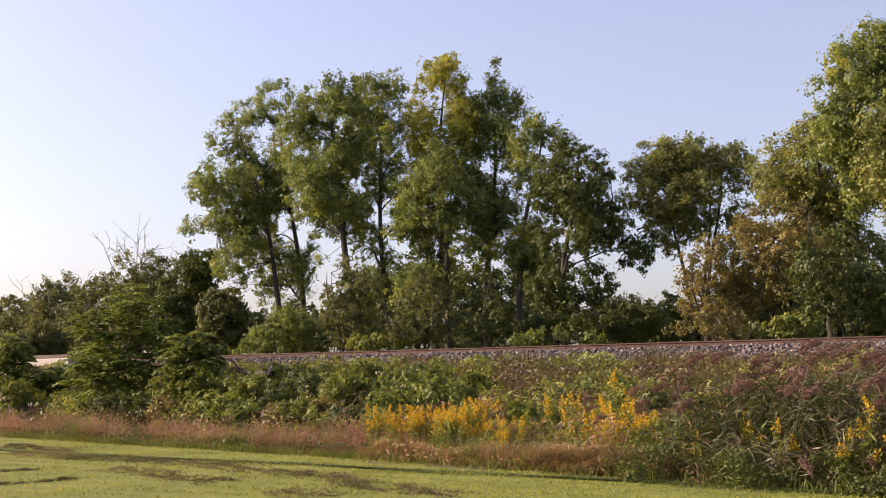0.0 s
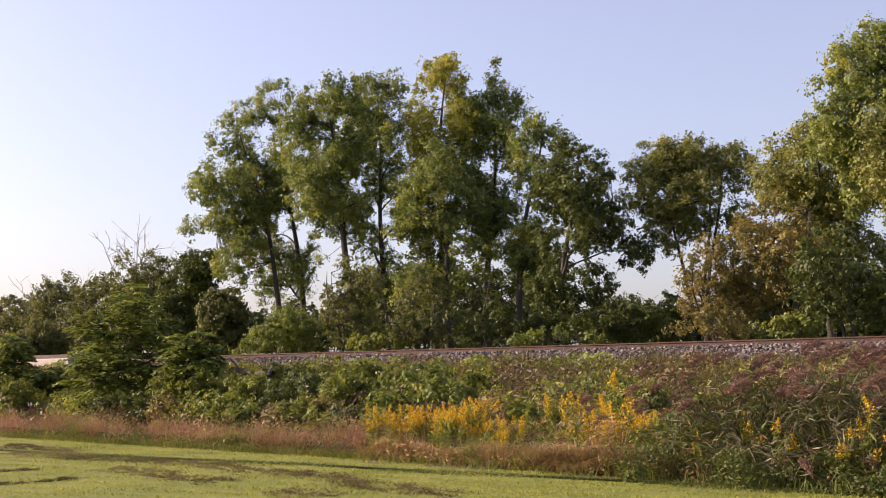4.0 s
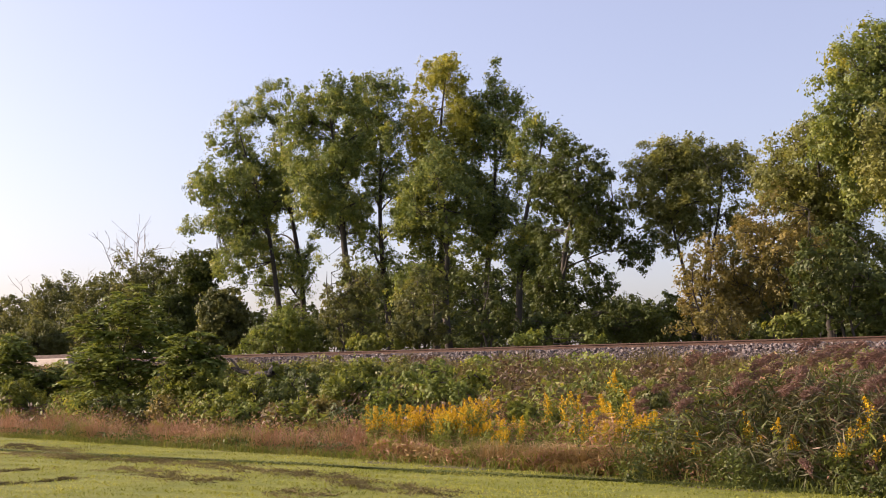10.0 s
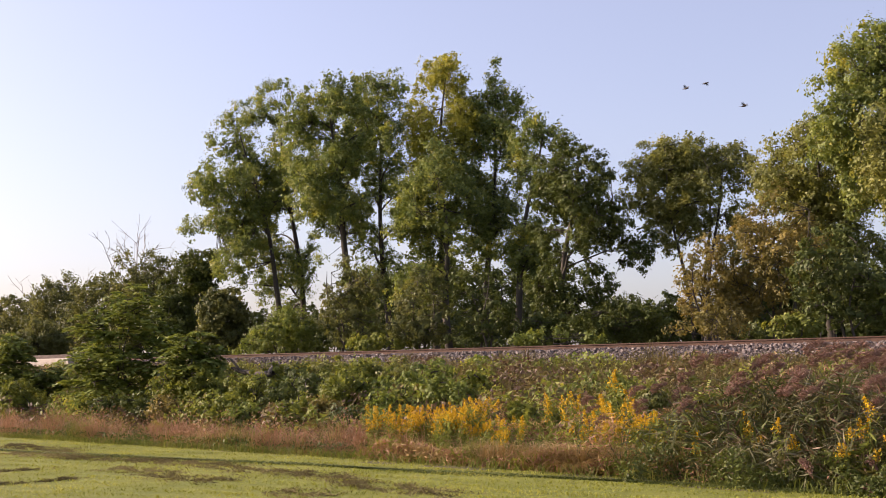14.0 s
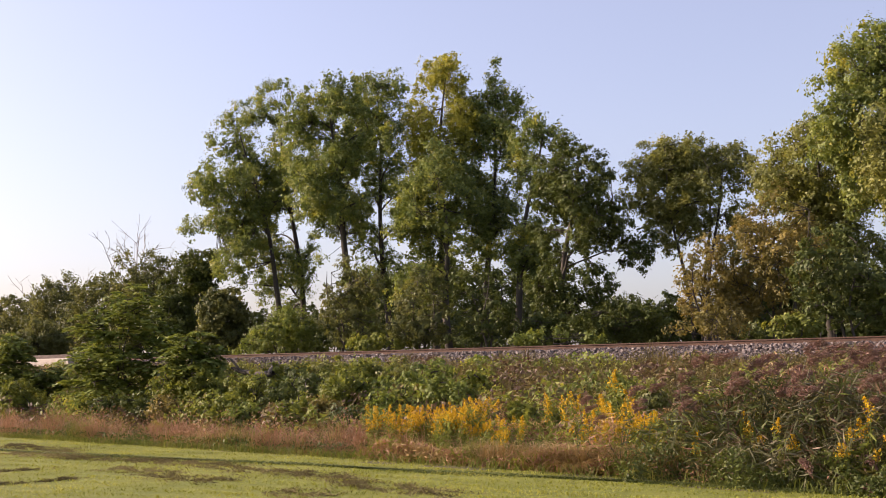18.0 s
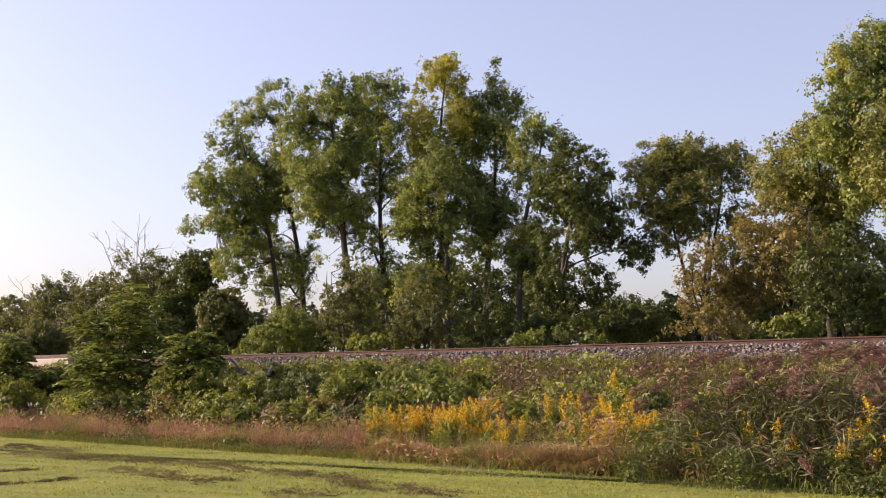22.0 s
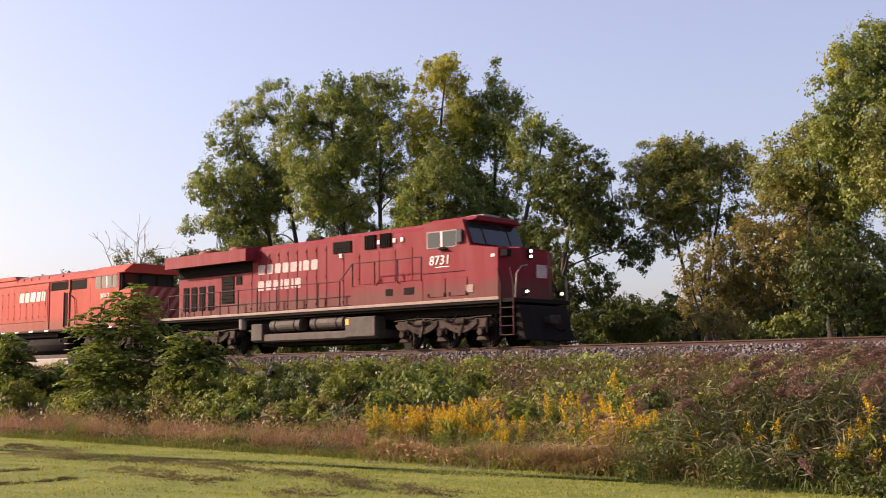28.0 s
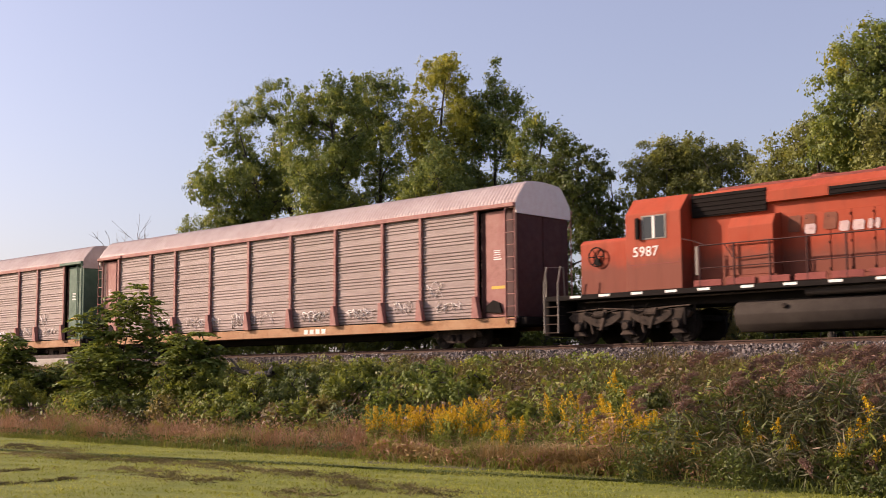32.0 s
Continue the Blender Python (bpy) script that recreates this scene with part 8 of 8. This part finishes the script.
def build_rack(end_mat, label):
    L = tagged(new("autorack_car"), label, "railway car", "car carriers of the train")
    h = 12.95
    box("deck", L, BLACK, -h, h, -1.4, 1.4, 0.75, 0.98, 0.02)
    for s in (-1, 1):
        box("side_sill", L, RACK_SILL, -h + 0.1, h - 0.1, s * 1.42, s * 1.5, 0.6, 0.95, 0.015, "rusty ochre side sill")
        prism("centre_sill_skirt", L, BLACK, [(-8.0, 0.62), (8.0, 0.62), (6.5, 0.38), (-6.5, 0.38)], "y", s * 0.35, s * 0.42)
    posts = (-11.2, -8.55, -6.6, -4.0, -1.35, 1.35, 4.0, 6.6, 8.55, 11.2)
    cache = {}
    corner = RACK_GREEN if end_mat is RACK_GREEN else RACK_BROWN
    for s in (-1, 1):
        for k, p in enumerate(posts):
            po = box("post", L, RACK_BROWN, p - 0.07, p + 0.07, s * 1.44, s * 1.545, 0.95, 4.66, 0.012)
            prism("gusset", po, RACK_BROWN, [(p - 0.12, 0.96), (p + 0.24, 0.96), (p + 0.07, 1.7), (p - 0.07, 1.7)], "y", s * 1.5, s * 1.68, 0.008)
            if k < len(posts) - 1:
                a, b = p + 0.075, posts[k + 1] - 0.075
                key = (round(b - a, 2), s)
                if key not in cache:
                    v, f = corrugated(-(b - a) / 2, (b - a) / 2, 1.0, 4.64, 1.44, s)
                    cache[key] = raw_mesh("side_panel", v, f, [RACK_PANEL])
                pn = under(new("side_panel", cache[key]), L)
                pn.matrix_basis = pose((a + b) / 2, 0, 0)
                # bolted strips at the panel's edges
                for z in (1.3, 2.1, 2.9, 3.7, 4.4):
                    box("bolt_plate", po, RACK_BROWN, p - 0.1, p + 0.1, s * 1.546, s * 1.556, z, z + 0.05, 0)
        for d in (-1, 1):
            box("door_post", L, end_mat, min(d * 12.45, d * 12.9), max(d * 12.45, d * 12.9), s * 1.25, s * 1.4, 0.98, 4.6, 0.015, "weathered corner post")
            box("door_panel", L, corner, min(d * 11.56, d * 12.42), max(d * 11.56, d * 12.42), s * 1.3, s * 1.42, 0.98, 4.55, 0.015, "plain door panel")
            box("door_slot", L, RACK_MAROON, min(d * 11.28, d * 11.55), max(d * 11.28, d * 11.55), s * 1.2, s * 1.34, 0.98, 4.55, 0)
            box("data_stencil", L, WHITE, min(d * 11.9, d * 12.25), max(d * 11.9, d * 12.25), s * 1.42, s * 1.428, 2.9, 2.94, 0)
            for z in (2.98, 3.06, 3.14, 3.2):
                box("data_stencil", L, WHITE, min(d * 11.92, d * 12.2), max(d * 11.92, d * 12.2), s * 1.42, s * 1.428, z, z + 0.025, 0)
            box("caution_strip", L, YELLOW, min(d * 11.8, d * 12.4), max(d * 11.8, d * 12.4), s * 1.421, s * 1.43, 1.92, 2.02, 0)
            lad = pipe("ladder", L, corner, [(d * 12.93, s * 1.54, 0.75), (d * 12.93, s * 1.54, 4.72)], 0.024, "corner ladder")
            pipe("rail", lad, corner, [(d * 12.52, s * 1.54, 0.75), (d * 12.52, s * 1.54, 4.72)], 0.024)
            for k in range(10):
                z = 0.9 + k * 0.41
                pipe("rung", lad, corner, [(d * 12.93, s * 1.54, z), (d * 12.52, s * 1.54, z)], 0.016)
            prism("lever_gear", L, BLACK, [(d * 11.55, 1.15), (d * 12.3, 1.1), (d * 12.2, 1.45), (d * 11.9, 1.55), (d * 11.6, 1.35)], "y", s * 1.43, s * 1.5, 0.01)
        box("top_chord", L, RACK_BROWN, -h + 1.3, h - 1.3, s * 1.42, s * 1.56, 4.62, 4.78, 0.015)
        for d in (-1, 1):
            box("door_track", L, corner, min(d * 10.9, d * 12.95), max(d * 10.9, d * 12.95), s * 1.4, s * 1.62, 4.62, 4.76, 0.02)
    # curved roof with cross ribs
    prof = np.array([(1.5, 4.72), (1.45, 4.88), (1.22, 5.18), (1.0, 5.44), (0.88, 5.52), (0.45, 5.57), (0, 5.59)])
    prof = np.concatenate([prof, prof[::-1][1:] * [-1, 1]])
    n = 4 * 165 + 1
    xs = np.linspace(-h, h, n)
    amp = np.where(np.arange(n) % 4 < 2, 0.0, 0.022)
    out = np.stack([prof[:, 0] / 1.6, (prof[:, 1] - 4.6) / 1.1], -1)
    V = np.stack([np.repeat(xs, 13), np.tile(prof[:, 0], n) + np.repeat(amp, 13) * np.tile(out[:, 0], n), np.tile(prof[:, 1], n) + np.repeat(amp, 13) * np.tile(out[:, 1], n)], -1)
    i = (np.arange(n - 1)[:, None] * 13 + np.arange(12)[None, :]).reshape(-1)
    tagged(under(new("roof", raw_mesh("roof", V, np.stack([i, i + 1, i + 14, i + 13], -1), [RACK_ROOF])), L), "chalky pink ribbed arched roof")
    # ends
    for d in (-1, 1):
        gable = [(float(p), float(q)) for p, q in prof]
        prism("gable", L, WHITE if end_mat is RACK_MAROON else RACK_ROOF, [(1.48, 4.42)] + gable + [(-1.48, 4.42)], "x", d * (h - 0.06), d * (h + 0.01), 0, "pale end gable")
        for k in range(2):
            y0, y1 = (-1.34, -0.02) if k else (0.02, 1.34)
            box("end_door", L, end_mat, min(d * (h - 0.12), d * (h - 0.04)), max(d * (h - 0.12), d * (h - 0.04)), y0, y1, 0.98, 4.44, 0.02, "folding end door")
        box("end_sill", L, BLACK, min(d * h, d * (h + 0.25)), max(d * h, d * (h + 0.25)), -1.3, 1.3, 0.7, 0.95, 0.02)
        coupler(L, d * (h + 0.25), d, 0.5)
        # two-axle truck
        xc = d * 9.9
        tr = box("truck_bolster", L, BLACK, xc - 0.25, xc + 0.25, -1.0, 1.0, 0.4, 0.62, 0.03, "dark two-axle truck")
        for ax in (-0.86, 0.86):
            wheelset(tr, xc + ax, 0.42)
        for s in (-1, 1):
            prism("side_frame", tr, GRIMY, [(xc - 1.2, 0.38), (xc - 1.1, 0.55), (xc - 0.5, 0.68), (xc + 0.5, 0.68), (xc + 1.1, 0.55), (xc + 1.2, 0.38), (xc + 0.7, 0.36), (xc + 0.35, 0.16), (xc - 0.35, 0.16), (xc - 0.7, 0.36)], "y", s * 0.96, s * 1.1, 0.015)
            for dx in (-0.15, 0.15):
                drum("coil_spring", tr, BLACK, (xc + dx, s * 1.12, 0.35), "z", 0.08, 0.22, 10, 0)
            for ax in (-0.86, 0.86):
                drum("bearing_cap", tr, GRIMY, (xc + ax, s * 1.12, 0.42), "y", 0.1, 0.08, 12, 0.01)
    # plain stencilled bars and pale scribbles along the foot of the sides
    rng = np.random.default_rng(21)
    for s in (-1, 1):
        for k in range(4):
            box("stencil_bar", L, WHITE, 2.2 + k * 0.34, 2.42 + k * 0.34, s * 1.5, s * 1.506, 0.68, 0.86, 0)
    for c, w in ((-7.6, 1.4), (-5.2, 1.2), (-4.0, 1.6), (-2.0, 1.0), (-0.4, 1.5), (2.6, 1.2), (3.2, 1.0), (5.4, 1.6), (5.2, 1.2), (7.6, 0.9), (9.2, 0.8), (9.9, 1.4)):
        t = np.linspace(0, 1, 30)
        up = 0.55 if abs(c - 9.2) < 0.1 else 0.0
        z = 1.2 + up + rng.uniform(0.25, 0.5) * np.abs(np.sin(t * rng.uniform(8, 15) + c)) + 0.06 * rng.normal(size=30)
        pipe("scribble", L, WHITE, np.stack([c + w * (t - 0.5) + 0.14 * np.sin(t * 25), np.full(30, -1.487), z], -1), rng.uniform(0.009, 0.02), "pale sprayed scribble", 4)
    return L, None


TRAIN = [build_lead(), build_cowl(), build_hood()]
car, _ = build_rack(RACK_MAROON, "weathered brown and grey autorack car with white gable")
TRAIN.append((car, -69.55))
car, _ = build_rack(RACK_GREEN, "weathered grey autorack car with green ends")
TRAIN.append((car, -96.95))

# ---- small birds that cross the sky ----
FLIGHTS = (
    ((12.4, -64.52, 60.14, 18.86), (12.8, -51.26, 50.64, 20.69), (13.0, -42.52, 45.12, 20.59), (13.2, -37.68, 44.17, 19.9), (13.4, -32.78, 43.27, 18.43), (13.6, -27.61, 42.63, 16.73), (13.8, -21.98, 42.42, 15.78), (14.2, -12.17, 43.38, 14.24)),
    ((12.4, -64.21, 60.43, 17.14), (12.8, -52.95, 51.8, 19.02), (13.0, -43.97, 46.5, 19.35), (13.2, -38.88, 45.78, 18.79), (13.4, -33.87, 44.99, 18.01), (13.6, -28.84, 44.22, 16.78), (13.8, -24.2, 44.45, 16.0), (14.2, -15.31, 45.92, 14.64)),
    ((12.9, -56.94, 63.12, 15.31), (13.4, -42.79, 50.34, 15.63), (13.6, -36.72, 47.8, 15.42), (13.8, -31.82, 46.91, 15.23), (14.0, -27.42, 46.91, 14.81), (14.2, -22.89, 47.05, 14.21), (14.6, -14.76, 49.17, 13.62)),
    ((12.9, -56.65, 63.4, 14.9), (13.4, -44.34, 51.63, 15.22), (13.6, -38.33, 49.04, 15.37), (13.8, -33.44, 48.13, 15.09), (14.0, -29.13, 48.06, 15.07), (14.2, -24.8, 48.0, 14.67), (14.6, -16.42, 48.99, 13.89)),
    ((12.9, -54.56, 65.35, 14.46), (13.4, -39.12, 51.03, 15.08), (13.6, -32.05, 48.06, 14.14), (13.8, -26.38, 46.52, 12.6), (14.0, -21.88, 46.62, 12.4), (14.3, -15.15, 47.44, 11.8)),
    ((12.9, -56.05, 63.95, 14.48), (13.4, -43.62, 52.3, 14.81), (13.6, -36.29, 48.2, 14.41), (13.8, -31.23, 47.46, 14.03), (14.0, -25.66, 47.19, 13.52), (14.2, -20.64, 47.78, 13.23), (14.5, -13.68, 48.81, 12.45)),
)
FEATHER = surface("dark_feather", (0.05, 0.042, 0.04), (0.09, 0.075, 0.07), (0.03, 0.026, 0.024), 0.7, grain=60, patch=12)


def bird():
    """A small dark bird: body with tail and beak, and two wings hinged at the shoulders."""
    root = tagged(new("bird"), "small dark bird in flight with open wings", "bird", "flock of birds")
    bm = bmesh.new()
    bmesh.ops.create_uvsphere(bm, u_segments=10, v_segments=8, radius=1, matrix=Matrix.Diagonal((0.12, 0.042, 0.045, 1)))
    part("body", bm, FEATHER, root, smooth=True)
    bm = bmesh.new()
    bmesh.ops.create_uvsphere(bm, u_segments=8, v_segments=6, radius=0.034, matrix=Matrix.Translation((0.12, 0, 0.018)))
    bmesh.ops.create_cone(bm, cap_ends=True, segments=6, radius1=0.011, radius2=0.001, depth=0.04, matrix=Matrix.Translation((0.165, 0, 0.014)) @ Matrix.Rotation(math.pi / 2, 4, "Y"))
    part("head", bm, FEATHER, root)
    prism("tail", root, FEATHER, [(-0.08, 0.0), (-0.2, 0.012), (-0.2, 0.004), (-0.08, -0.014)], "y", -0.03, 0.03)
    wings = []
    for s in (-1, 1):
        bm = bmesh.new()
        top = [bm.verts.new(p) for p in ((0.06, 0, 0.006), (0.075, s * 0.1, 0.008), (0.02, s * 0.22, 0.004), (-0.035, s * 0.14, 0.002), (-0.05, 0, 0.002))]
        f = bm.faces.new(top)
        r = bmesh.ops.extrude_face_region(bm, geom=[f])
        bmesh.ops.translate(bm, verts=[e for e in r["geom"] if isinstance(e, bmesh.types.BMVert)], vec=(0, 0, -0.008))
        bmesh.ops.recalc_face_normals(bm, faces=bm.faces[:])
        w = part("wing", bm, FEATHER, root)
        w.matrix_basis = pose(0, s * 0.035, 0.02)
        wings.append((w, s))
    return root, wings


BIRDS = [bird() for _ in FLIGHTS]

# ---- what moves ----
def motions():
    for v, u in TRAIN:
        walk(v, [(t, pose(u + SPEED * (t - 30), TRACK_Y, RAIL_Z)) for t in (0, 8, 16, 24, 28, 30, 32)])
    for ob, x, r in WHEELS:
        rate = math.degrees(SPEED / r)
        rows = [(0, pose(x, 0, r))] + [(25.0 + k / 30, pose(x, 0, r, 0, (rate * k / 30) % 360)) for k in range(211)]
        walk(ob, rows)
    # birds: a beat of the wings every 0.2 s while they fly
    for i, ((b, wings), path) in enumerate(zip(BIRDS, FLIGHTS)):
        rows = []
        for k, (t, x, y, z) in enumerate(path):
            n = path[min(k + 1, len(path) - 1)]
            p = path[max(k - 1, 0)]
            head = math.degrees(math.atan2(n[2] - p[2], n[1] - p[1]))
            rows.append((t, pose(x, y, z, 0, 0, head)))
        walk(b, [(0, rows[0][1])] + rows + [(32, rows[-1][1])])
        for w, s in wings:
            beat = [(12.4 + 0.1 * k, pose(0, s * 0.035, 0.02, s * (38 if (k + i) % 2 else -24))) for k in range(24)]
            walk(w, [(0, beat[0][1])] + beat + [(32, beat[-1][1])])
    # reeds sway in the breeze
    for r, m, phase, amp in REEDS:
        rows = []
        for k in range(41):
            t = k * 0.8
            a = amp * (1.6 * math.sin(t * 1.3 + phase) + 0.9 * math.sin(t * 2.9 + phase * 2))
            c = amp * 0.8 * math.sin(t * 1.9 + phase * 1.7)
            rows.append((t, m @ pose(0, 0, 0, c, a, 0)))
        walk(r, rows)


motions()
